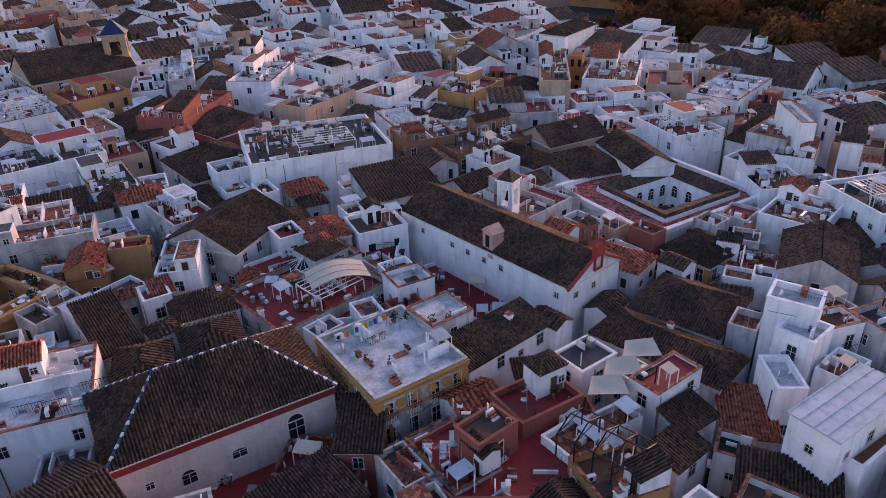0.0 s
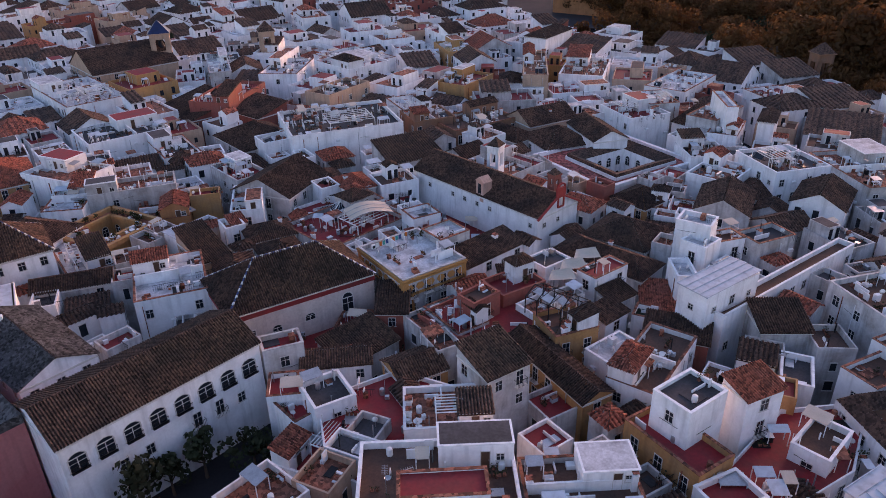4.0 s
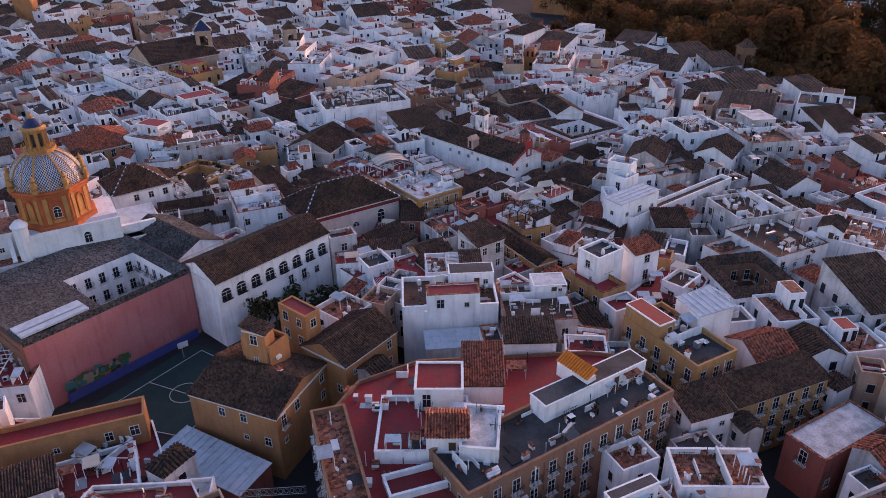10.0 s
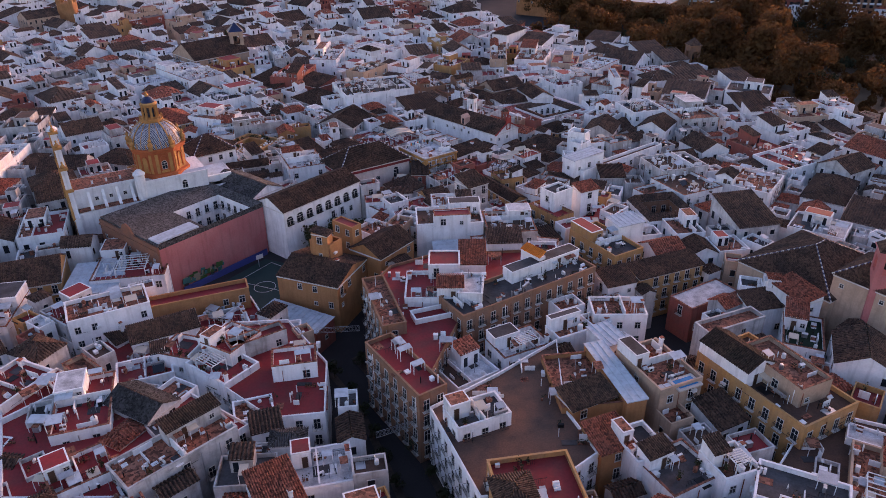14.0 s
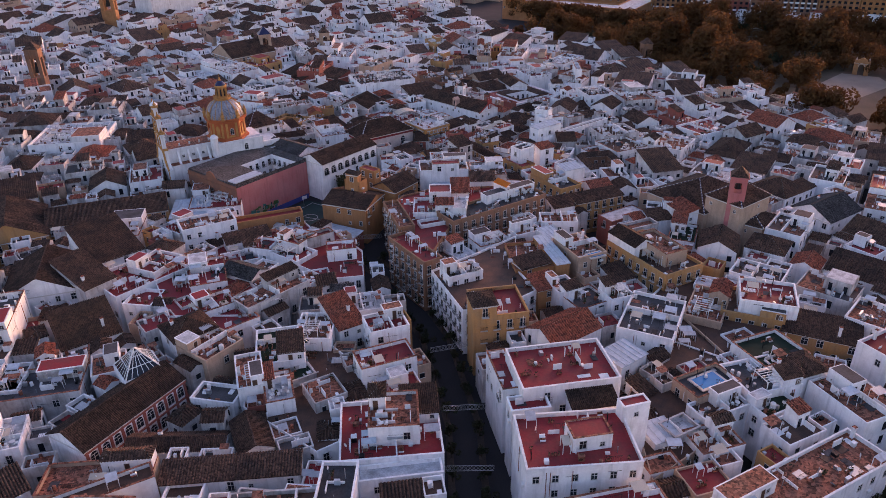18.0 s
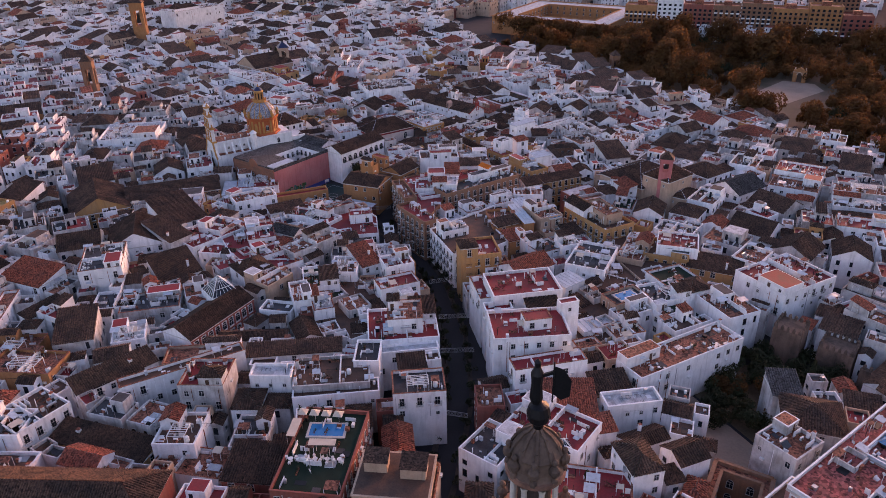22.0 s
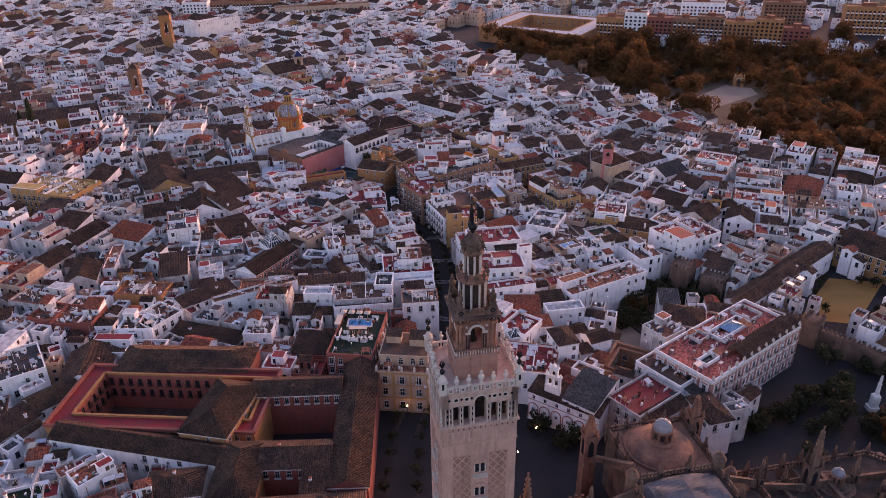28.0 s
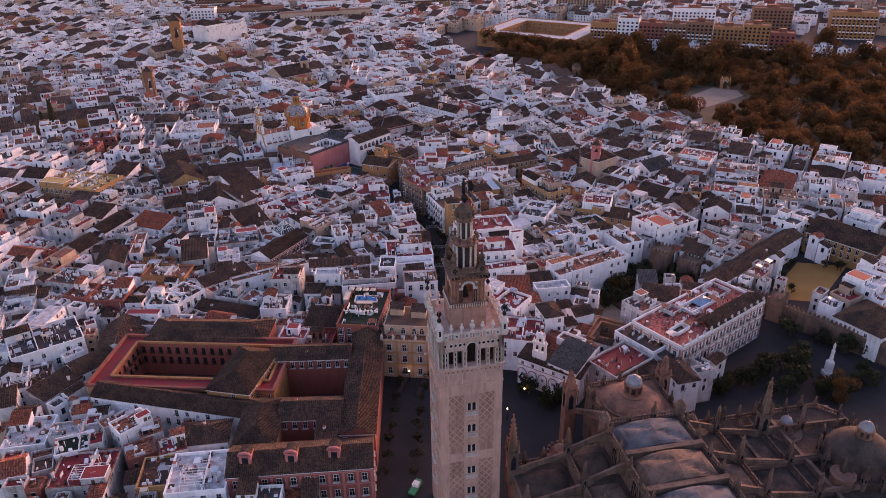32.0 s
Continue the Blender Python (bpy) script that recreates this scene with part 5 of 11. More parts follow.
def cathedral():
    root = tagged(new("cathedral"), "sooty gothic cathedral roofs with pinnacles and flying buttresses", "cathedral")
    root.matrix_basis = pose(0, 0, 0, 0, 0, 10)
    for q in ((58, -13, 100, 56, 10), (44.5, 20, 23, 20, 10)):
        PLOTS.append(q)
    rng = random.Random(11)

    def block(x0, y0, x1, y1, z, mat=STONE, top=STONE_DARK):
        s = Shape()
        s.box(x0, y0, -0.5, x1, y1, z, 0)
        s.box(x0 - 0.25, y0 - 0.25, z - 0.9, x1 + 0.25, y1 + 0.25, z - 0.5, 0, True)
        ob = part("wall", s, [mat], root)
        f = Shape()
        f.face([(x0 + 0.5, y0 + 0.5, z + 0.01), (x1 - 0.5, y0 + 0.5, z + 0.01), (x1 - 0.5, y1 - 0.5, z + 0.01), (x0 + 0.5, y1 - 0.5, z + 0.01)])
        part("roof_terrace", f, [top], ob)
        return ob

    block(10.5, -50, 75.5, -2.0, 13.5)
    block(75.5, -50, 99, 2.5, 13.5)
    block(24, -50, 62.2, -2.6, 17.0)
    block(33.6, -50, 52.6, -2.5, 22.6)
    block(38, -2.2, 57, 19.2, 16.5, STONE, STONE_ROSE)
    # groin vaults seen from above, one in each bay
    for i, (x, y, z, rx, ry, hgt, mat) in enumerate(((43.1, -8.6, 22.6, 8.6, 5.0, 2.3, STONE_GREY), (43.1, -19.6, 22.6, 8.6, 5.0, 2.6, STONE), (43.1, -30.6, 22.6, 8.6, 5.0, 2.3, STONE_GREY), (43.1, -41.6, 22.6, 8.6, 5.0, 2.3, STONE),
                                                    (28.6, -9.5, 17, 3.9, 4.6, 0.9, STONE_DARK), (28.6, -20, 17, 3.9, 4.6, 0.9, STONE), (57.6, -9.5, 17, 3.9, 4.6, 0.9, STONE_DARK), (57.6, -20, 17, 3.9, 4.6, 0.9, STONE),
                                                    (68.8, -9.5, 13.5, 5.4, 4.6, 0.8, STONE_DARK), (68.8, -20, 13.5, 5.4, 4.6, 0.8, STONE_DARK), (17.2, -9.5, 13.5, 5.6, 4.6, 0.8, STONE_DARK))):
        s = Shape()
        n = 14
        for a in range(n + 1):
            for b in range(n + 1):
                u, v = 2 * a / n - 1, 2 * b / n - 1
                g = max((1 - u * u) * (1 - 0.25 * abs(v)), (1 - v * v) * (1 - 0.35 * abs(u))) * (1 - abs(u) ** 12) * (1 - abs(v) ** 12) - 0.12 * math.exp(-30 * (abs(u) - abs(v)) ** 2)
                s.v.append((x + u * rx, y + v * ry, z + 0.02 + g * hgt + rng.uniform(-0.03, 0.03)))
        for a in range(n):
            for b in range(n):
                k = a * (n + 1) + b
                s.f.append((k, k + n + 1, k + n + 2, k + 1))
                s.m.append(0)
        part("vault", s, [mat], root)
    # pierced parapets
    up = Shape()
    up.box(-0.13, -0.13, 0, 0.13, 0.13, 1.0)
    runs = ((33.6, -2.5, 52.6, -2.5, 22.6), (33.6, -50, 33.6, -2.5, 22.6), (52.6, -50, 52.6, -2.5, 22.6), (38, 19.2, 57, 19.2, 16.5), (38, -2, 38, 19.2, 16.5), (57, -2, 57, 19.2, 16.5), (57, 2.5, 95, 2.5, 13.5),
            (95, 2.5, 99, -2.0, 13.5), (99, -40, 99, -2, 13.5), (62.2, -50, 62.2, -2.6, 17), (24, -50, 24, -2.6, 17), (10.5, -2, 24, -2, 13.5), (75.5, -34, 75.5, -2, 13.5), (62.2, -2.0, 75.5, -2.0, 13.5))
    for x0, y0, x1, y1, z in runs:
        s = Shape()
        u = Vector((x1 - x0, y1 - y0, 0))
        n = int(u.length / 0.75)
        a = Vector((x0, y0, z))
        for i in range(n):
            p = a + u * ((i + 0.5) / n)
            s.box(p.x - 0.13, p.y - 0.13, z, p.x + 0.13, p.y + 0.13, z + 1.1)
            if i % 2 == 0:
                s.lathe([(0.2, z + 1.3), (0.0, z + 2.0)], 4, p.x, p.y)
        s.beam(a + Vector((0, 0, 1.15)), a + u + Vector((0, 0, 1.15)), 0.18)
        s.beam(a + Vector((0, 0, 0.1)), a + u + Vector((0, 0, 0.1)), 0.22)
        part("parapet", s, [STONE], root)

    def spire(half, base, tip, mat, name):
        """Square shaft with corner spikes and a crocketed spire, standing on z = 0."""
        s = Shape()
        s.box(-half, -half, -3, half, half, base)
        s.box(-half * 1.2, -half * 1.2, base - 0.3, half * 1.2, half * 1.2, base, 0, True)
        for side in range(4):
            a = side * math.pi / 2
            s.face([(math.cos(a) * (half + 0.02) + math.sin(a) * w, math.sin(a) * (half + 0.02) - math.cos(a) * w, z) for w, z in ((-half * 0.45, base * 0.25), (half * 0.45, base * 0.25), (half * 0.45, base * 0.7), (0, base * 0.85), (-half * 0.45, base * 0.7))], 1)
            cx, cy = half * 0.95 * math.cos(a + 0.785) * 1.3, half * 0.95 * math.sin(a + 0.785) * 1.3
            s.lathe([(half * 0.3, base - 0.2), (half * 0.28, base + 0.12 * (tip - base)), (0.0, base + 0.38 * (tip - base))], 5, cx, cy)
        s.lathe([(half * 0.95, base), (half * 0.85, base + 0.15 * (tip - base)), (half * 0.12, tip - 0.4), (half * 0.25, tip - 0.25), (0.0, tip)], 8)
        for k in range(6):
            f = 0.2 + 0.12 * k
            rr = half * (0.85 - 0.73 * (f - 0.15) / 0.85)
            for i in range(4):
                a = i * math.pi / 2
                e = 0.11 * half + 0.05
                s.box(rr * math.cos(a) - e, rr * math.sin(a) - e, base + f * (tip - base), rr * math.cos(a) + e, rr * math.sin(a) + e, base + f * (tip - base) + 2 * e, 0, True)
        return s.make(name, [mat, GLASS])

    small, mid, great = spire(0.42, 1.6, 4.4, STONE, "pinnacle"), spire(0.7, 3.0, 8.0, STONE, "pinnacle"), spire(1.25, 7.0, 17.5, STONE, "great_pinnacle")
    rose = spire(1.45, 8.0, 13.5, STONE_ROSE, "great_pinnacle")
    spots = [(60 + 4.4 * i, 2.5, 13.5) for i in range(9)] + [(99, -2 - 4.4 * i, 13.5) for i in range(8)] + [(38 + 4.75 * i, 19.2, 16.5) for i in range(5)] + [(38, 3 + 5.4 * i, 16.5) for i in range(3)] + [(57, 3 + 5.4 * i, 16.5) for i in range(3)]
    spots += [(33.6, -6.5 - 5.4 * i, 22.6) for i in range(6)] + [(52.6, -6.5 - 5.4 * i, 22.6) for i in range(6)] + [(33.6 + 6.3 * i, -2.5, 22.6) for i in range(1, 3)] + [(66 + 4.6 * i, -2, 13.5) for i in range(2)] + [(14.5 + 4.6 * i, -2, 13.5) for i in range(2)]
    for x, y, z in spots:
        part("pinnacle", small, None, root, m=pose(x, y, z, 0, 0, rng.uniform(-6, 6)) @ Matrix.Scale(rng.uniform(0.8, 1.2), 4))
    for i in range(5):
        y = -4.5 - 10.6 * i
        for x, z in ((24, 17), (62.2, 17), (75.5, 13.5), (86, 13.5), (10.9, 13.5)):
            if x == 86 and i in (1, 2):
                continue
            if x in (75.5, 10.9) and i == 0:
                part("great_pinnacle", great, None, root, m=pose(x - 0.2, y + 0.6, z))
            else:
                part("pinnacle", mid, None, root, m=pose(x, y, z, 0, 0, rng.uniform(-5, 5)) @ Matrix.Scale(rng.uniform(0.9, 1.1), 4))
        # arched flying buttresses
        for xa, za, xb, zb in ((33.6, 22.0, 24, 18.6), (24, 17.6, 10.9, 14.6), (52.6, 22.0, 62.2, 18.6), (62.2, 17.6, 75.5, 14.6), (75.5, 15.5, 99, 14.3)):
            s = Shape()
            n = 8
            top = [(xa + (xb - xa) * k / n, za + (zb - za) * k / n) for k in range(n + 1)]
            low = [(px, pz - 0.8 - 2.2 * abs(2 * k / n - 1) ** 2.2) for k, (px, pz) in enumerate(top)]
            for k in range(n):
                for sy in (-0.45, 0.45):
                    s.face([(top[k][0], y + sy, top[k][1]), (top[k + 1][0], y + sy, top[k + 1][1]), (low[k + 1][0], y + sy, low[k + 1][1]), (low[k][0], y + sy, low[k][1])])
                for line in (top, low):
                    s.face([(line[k][0], y - 0.45, line[k][1]), (line[k + 1][0], y - 0.45, line[k + 1][1]), (line[k + 1][0], y + 0.45, line[k + 1][1]), (line[k][0], y + 0.45, line[k][1])])
                s.beam((top[k][0], y, top[k][1] + 0.12), (top[k + 1][0], y, top[k + 1][1] + 0.12), 0.3)
            part("flying_buttress", s, [STONE], root)
    # cross walls between the vault bays, with copings
    for y in (-14.1, -25.1, -36.1):
        s = Shape()
        s.box(33.8, y - 0.45, 21, 52.4, y + 0.45, 24.0)
        s.box(33.8, y - 0.65, 24.0, 52.4, y + 0.65, 24.25, 0, True)
        part("cross_wall", s, [STONE], root)
    for x0, y0, x1, y1, z in ((62.6, -15.6, 98.6, -14.8, 15.0), (79.5, -34, 80.2, 2, 14.8), (11, -15.6, 33, -14.8, 14.9), (62.6, -26.2, 82, -25.4, 15.0), (69, -14.8, 69.6, -2.4, 14.6)):
        s = Shape()
        s.box(x0, y0, z - 3, x1, y1, z)
        s.box(x0 - 0.15, y0 - 0.15, z, x1 + 0.15, y1 + 0.15, z + 0.2, 0, True)
        part("cross_wall", s, [STONE], root)
    # stair turrets at the corners of the nave
    for x, y, z, r in ((33.4, -2.9, 24.4, 1.25), (52.9, -2.6, 24.8, 1.3), (57.6, -1.0, 18.4, 1.2), (37.4, -1.4, 20.0, 0.8)):
        s = Shape()
        s.lathe([(r, z - 14), (r, z), (r + 0.22, z + 0.15), (r + 0.22, z + 0.5), (r * 0.95, z + 0.6), (r * 0.8, z + 1.3), (r * 0.35, z + 1.9), (0.08, z + 2.1), (0.06, z + 2.8)], 12, x, y)
        part("stair_turret", s, [STONE], root)
    # royal chapel: low stepped dome with a columned lantern
    cx, cy = 47.5, 11.4
    s = Shape()
    s.lathe([(8.2, 16.5), (8.2, 16.95), (7.5, 17.0), (7.3, 17.3), (6.2, 18.1), (4.4, 18.8), (3.3, 19.0), (3.3, 19.35), (2.7, 19.4), (0.5, 19.5)], 32, cx, cy)
    low = part("low_dome", s, [STONE_ROSE], root)

    def lantern(x, y, z, r, h, owner):
        s = Shape()
        s.lathe([(r * 0.72, z), (r * 0.72, z + h)], 12, x, y, 1)
        s.lathe([(r * 1.1, z), (r * 1.1, z + 0.3), (r * 0.8, z + 0.35)], 16, x, y)
        s.lathe([(r * 0.7, z + h - 0.1), (r * 1.15, z + h), (r * 1.15, z + h + 0.35), (r, z + h + 0.4)], 16, x, y)
        for i in range(8):
            a = 2 * math.pi * i / 8
            s.beam((x + r * math.cos(a), y + r * math.sin(a), z + 0.2), (x + r * math.cos(a), y + r * math.sin(a), z + h), r * 0.11)
        ob = part("lantern", s, [STONE_ROSE, STONE_DARK], owner)
        d = Shape()
        prof = [(r, z + h + 0.4), (r * 0.97, z + h + 0.4 + r * 0.35), (r * 0.75, z + h + 0.4 + r * 0.75), (r * 0.4, z + h + 0.4 + r * 1.0), (0.08, z + h + 0.4 + r * 1.1), (0.05, z + h + 1.0 + r * 1.3)]
        d.lathe(prof, 18, x, y)
        for i in range(9):
            a = 2 * math.pi * i / 9
            for (r0, z0), (r1, z1) in zip(prof[:4], prof[1:5]):
                d.beam((x + r0 * math.cos(a), y + r0 * math.sin(a), z0 + 0.03), (x + r1 * math.cos(a), y + r1 * math.sin(a), z1 + 0.03), 0.05)
        part("dome", d, [SLATE], ob, "pale ribbed lead dome")

    lantern(cx, cy, 19.4, 2.1, 2.6, low)
    for x, y in ((32.0, 15.8), (58.9, 17.0)):
        part("great_pinnacle", rose, None, root, m=pose(x, y, 12.0))
        s = Shape()
        s.box(x - 1.5, y - 1.5, -0.5, x + 1.5, y + 1.5, 12.2)
        part("buttress", s, [STONE_ROSE], root)
    for k in range(2):
        s = Shape()
        s.beam((32.6 + 2.2 * k, 15.0 - k, 13.2), (38.2, 5.5 - 3 * k, 18.4), 0.55)
        part("ramp_wall", s, [STONE], root)
    s = Shape()
    s.lathe([(3.4, -0.5), (3.4, 9.0), (3.8, 9.3), (3.8, 9.8), (2.6, 10.0), (2.0, 11.4), (0.0, 12.2)], 14, 26, 3.5)
    for i in range(7):
        a = math.pi * (0.1 + 0.8 * i / 6)
        s.beam((26 + 3.5 * math.cos(a), 3.5 + 3.5 * math.sin(a), 0), (26 + 3.5 * math.cos(a), 3.5 + 3.5 * math.sin(a), 10.8), 0.3)
    part("apse", s, [STONE_ROSE], root)
    # eastern chapels
    s = Shape()
    for r, z in ((4.2, 13.75), (3.2, 14.0), (2.2, 14.25)):
        s.lathe([(r, 13.4), (r, z), (r - 0.5, z + 0.02), (r - 0.55, z - 0.1), (0.3, z - 0.12)], 28, 81.7, -4.5)
    ring = part("stepped_ring", s, [STONE], root)
    lantern(81.7, -4.5, 14.2, 1.35, 2.2, ring)
    s = Shape()
    s.lathe([(8.4, 13.4), (8.4, 15.2), (8.8, 15.4), (8.8, 15.9), (7.8, 16.0), (7.7, 17.0), (7.0, 19.0), (5.4, 20.8), (3.2, 22.0), (1.9, 22.4), (0.4, 22.5)], 28, 91, -18.5)
    big = part("great_dome", s, [STONE_DARK], root)
    for i in range(12):
        a = 2 * math.pi * i / 12
        part("pinnacle", small, None, big, m=pose(91 + 8.5 * math.cos(a), -18.5 + 8.5 * math.sin(a), 15.6) @ Matrix.Scale(1.2, 4))
    lantern(91, -18.5, 22.3, 1.6, 2.0, big)
    s = Shape()
    s.lathe([(2.5, 8), (2.5, 16.4), (2.8, 16.6), (2.8, 17.1), (2.3, 17.15), (2.2, 16.9), (0.1, 16.85)], 20, 83.2, -23.4)
    part("turret", s, [STONE_ROSE], root)
    win = Shape()
    for i in range(8):
        a0, a1 = math.pi * i / 8, math.pi * (i + 1) / 8
        win.beam((1.3 * math.cos(a0), -0.1, 3.2 + 1.9 * math.sin(a0)), (1.3 * math.cos(a1), -0.1, 3.2 + 1.9 * math.sin(a1)), 0.16, 0)
        win.face([(0, -0.03, 3.2), (1.3 * math.cos(a0), -0.03, 3.2 + 1.9 * math.sin(a0)), (1.3 * math.cos(a1), -0.03, 3.2 + 1.9 * math.sin(a1))], 1)
    win.face([(-1.3, -0.03, 0), (1.3, -0.03, 0), (1.3, -0.03, 3.2), (-1.3, -0.03, 3.2)], 1)
    for xx in (-1.3, -0.43, 0.43, 1.3):
        win.beam((xx, -0.1, 0), (xx, -0.1, 3.4), 0.1, 0)
    gm = win.make("gothic_window", [STONE, GLASS])
    for i in range(4):
        part("gothic_window", gm, None, root, m=pose(33.6, -9.8 - 10.6 * i, 17.1, 0, 0, -90))
        part("gothic_window", gm, None, root, m=pose(52.6, -9.8 - 10.6 * i, 17.1, 0, 0, 90))


SLATE = material("pale_lead_sheet", (0.30, 0.31, 0.34), 0.5, 0.3, 4, 0.4, 0.1, metal=0.2)
cathedral()


# ---- parish church with tiled dome ----
ORANGE = material("dome_orange_render", (0.46, 0.125, 0.045), 0.8, 0.2, 4, 0.5, 0.15)
OCHRE = material("dome_ochre_render", (0.50, 0.255, 0.085), 0.8, 0.2, 4, 0.5, 0.15)
GLAZE_BLUE = material("blue_glazed_tiles", (0.022, 0.035, 0.10), 0.35, 0.3, 5, 0.6, 0.3)
GLAZE_WHITE = material("white_glazed_tiles", (0.50, 0.52, 0.55), 0.35, 0.2, 5, 0.6, 0.2)
GLAZE = GLAZE_BLUE


def dome_church():
    root = tagged(new("parish_church"), "white baroque church with orange drum and blue tiled dome", "church")
    root.matrix_basis = pose(-82.4, 263.2, 0, 0, 0, 31.7)
    PLOTS.append((-82.4, 263.2, 42, 16, 31.7))
    s = Shape()
    s.box(-19.7, -7.5, -0.5, 19.7, 7.5, 13.2)
    s.box(-19.9, -7.7, 12.8, 19.9, 7.7, 13.2, 0, True)
    s.box(-19.7, -4.4, 13.2, 12.0, 5.0, 17.6)
    s.box(-3.8, -7.0, 13.2, 12.0, -4.4, 17.0)
    s.box(-19.8, -4.6, 17.4, -3.8, -4.1, 18.0, 0, True)
    s.box(-3.9, -7.1, 17.0, 12.1, -6.6, 17.7, 0, True)
    s.box(12.0, -5.5, 13.2, 18.5, -4.7, 15.0)
    nave = part("nave", s, [WALLS["w"]], root)
    f = Shape()
    f.face([(-19.4, -4.1, 17.62), (-3.8, -4.1, 17.62), (-3.8, 4.8, 17.62), (-19.4, 4.8, 17.62)], 0)
    f.face([(-19.4, -7.3, 13.22), (-3.9, -7.3, 13.22), (-3.9, -4.5, 13.22), (-19.4, -4.5, 13.22)], 0)
    f.face([(-3.6, -6.6, 17.06), (11.8, -6.6, 17.06), (11.8, -4.5, 17.64), (-3.6, -4.5, 17.64)], 1)
    f.face([(12.2, -4.5, 13.3), (19.5, -4.5, 13.3), (19.5, 7.3, 13.3), (12.2, 7.3, 13.3)], 1)
    part("roof_terrace", f, [FLOORS["t"], SHEET], nave)
    for x in (-16.5, -13.2, -9.9, -6.6):
        s = Shape()
        for k in range(5):
            f0, f1 = k / 5, (k + 1) / 5
            s.beam((x, -7.2 + 2.8 * f0, 13.2 + 3.8 * f0 ** 1.8), (x, -7.2 + 2.8 * f1, 13.2 + 3.8 * f1 ** 1.8), 0.35)
        part("buttress", s, [WALLS["w"]], nave)
    for x in (-14.8, -11.5, -8.2, -5.0):
        part("window", WINDOWS[2], None, nave, m=pose(x, -4.404, 14.6))
        part("chimney", CHIMNEYS[0], None, nave, m=pose(x, -1.0, 17.5) @ Matrix.Scale(0.7, 4))
    part("window", WINDOWS[4], None, nave, m=pose(6.0, -7.004, 14.0))
    s = Shape()
    s.lathe([(1.25, 12.5), (1.25, 19.4), (1.5, 19.6), (1.5, 19.9), (1.2, 20.2), (0.6, 20.8), (0.0, 21.0)], 16, -4.4, -6.3)
    part("stair_turret", s, [WALLS["w"]], nave)
    cx, cy = 2.2, 0.2
    s = Shape()
    s.lathe([(7.2, 13.0), (7.2, 18.2), (7.0, 18.3), (6.4, 18.4), (6.4, 23.6), (6.9, 23.8), (6.9, 24.3), (7.2, 24.5), (7.2, 24.9), (6.3, 25.0)], 8, cx, cy, 0, math.pi / 8)
    drum = part("drum", s, [ORANGE], root)
    for i in range(8):
        mm = pose(cx, cy, 0) @ pose(0, 0, 0, 0, 0, 45 * i + 90)
        q = Shape()
        ap = 6.4 * math.cos(math.pi / 8)
        for x0, x1 in ((-2.0, -1.25), (1.25, 2.0)):
            q.box(x0, -ap - 0.12, 18.5, x1, -ap, 23.5, 0, True)
        q.box(-0.95, -ap - 0.1, 18.6, 0.95, -ap, 19.2, 0, True)
        for k in range(8):
            a0, a1 = math.pi * k / 8, math.pi * (k + 1) / 8
            q.beam((0.85 * math.cos(a0), -ap - 0.1, 22.0 + 0.95 * math.sin(a0)), (0.85 * math.cos(a1), -ap - 0.1, 22.0 + 0.95 * math.sin(a1)), 0.14, 1)
        for sx in (-0.85, 0.85):
            q.beam((sx, -ap - 0.1, 19.2), (sx, -ap - 0.1, 22.0), 0.13, 1)
        if i % 2:
            q.face([(-0.7, -ap - 0.03, 19.2), (0.7, -ap - 0.03, 19.2), (0.7, -ap - 0.03, 22.4), (0, -ap - 0.03, 22.9), (-0.7, -ap - 0.03, 22.4)], 0)
        part("drum_panel", q, [OCHRE, ORANGE], drum, "ochre panels between orange pilasters", mm)
        if i % 2 == 0:
            part("window", WINDOWS[4], None, drum, m=mm @ pose(0, -ap - 0.02, 19.6))
    fin = Shape()
    fin.box(-0.4, -0.4, 24.9, 0.4, 0.4, 25.5)
    fin.lathe([(0.3, 25.5), (0.55, 26.1), (0.5, 26.6), (0.22, 27.0), (0.4, 27.4), (0.12, 27.9), (0.0, 28.4)], 8)
    fm = fin.make("urn", [OCHRE])
    for i in range(8):
        a = math.pi / 8 + i * math.pi / 4
        part("urn", fm, None, drum, m=pose(cx + 6.7 * math.cos(a), cy + 6.7 * math.sin(a), 0, 0, 0, math.degrees(a)) @ Matrix.Diagonal((1.25, 1.25, 1, 1)))
    for i in range(16):
        a = i * math.pi / 8 + math.pi / 16
        part("urn", fm, None, drum, m=pose(cx + 6.2 * math.cos(a), cy + 6.2 * math.sin(a), 15.6, 0, 0, math.degrees(a)) @ Matrix.Scale(0.38, 4) @ pose(0, 0, 0))
    # dome of blue and white glazed tiles laid in a chequer, with ochre ribs
    s = Shape()
    rows, cols = 27, 160
    prof = [(6.3 * math.cos(t), 24.9 + 6.2 * math.sin(t)) for t in [i * math.pi / 2 * 0.84 / rows for i in range(rows + 1)]]
    for k in range(rows + 1):
        for j in range(cols):
            a = 2 * math.pi * j / cols
            s.v.append((cx + prof[k][0] * math.cos(a), cy + prof[k][0] * math.sin(a), prof[k][1]))
    for k in range(rows):
        for j in range(cols):
            s.f.append((k * cols + j, k * cols + (j + 1) % cols, (k + 1) * cols + (j + 1) % cols, (k + 1) * cols + j))
            s.m.append((k + j) % 2)
    dome = part("dome", s, [GLAZE_BLUE, GLAZE_WHITE], root, "dome of chequered blue and white glazed tiles")
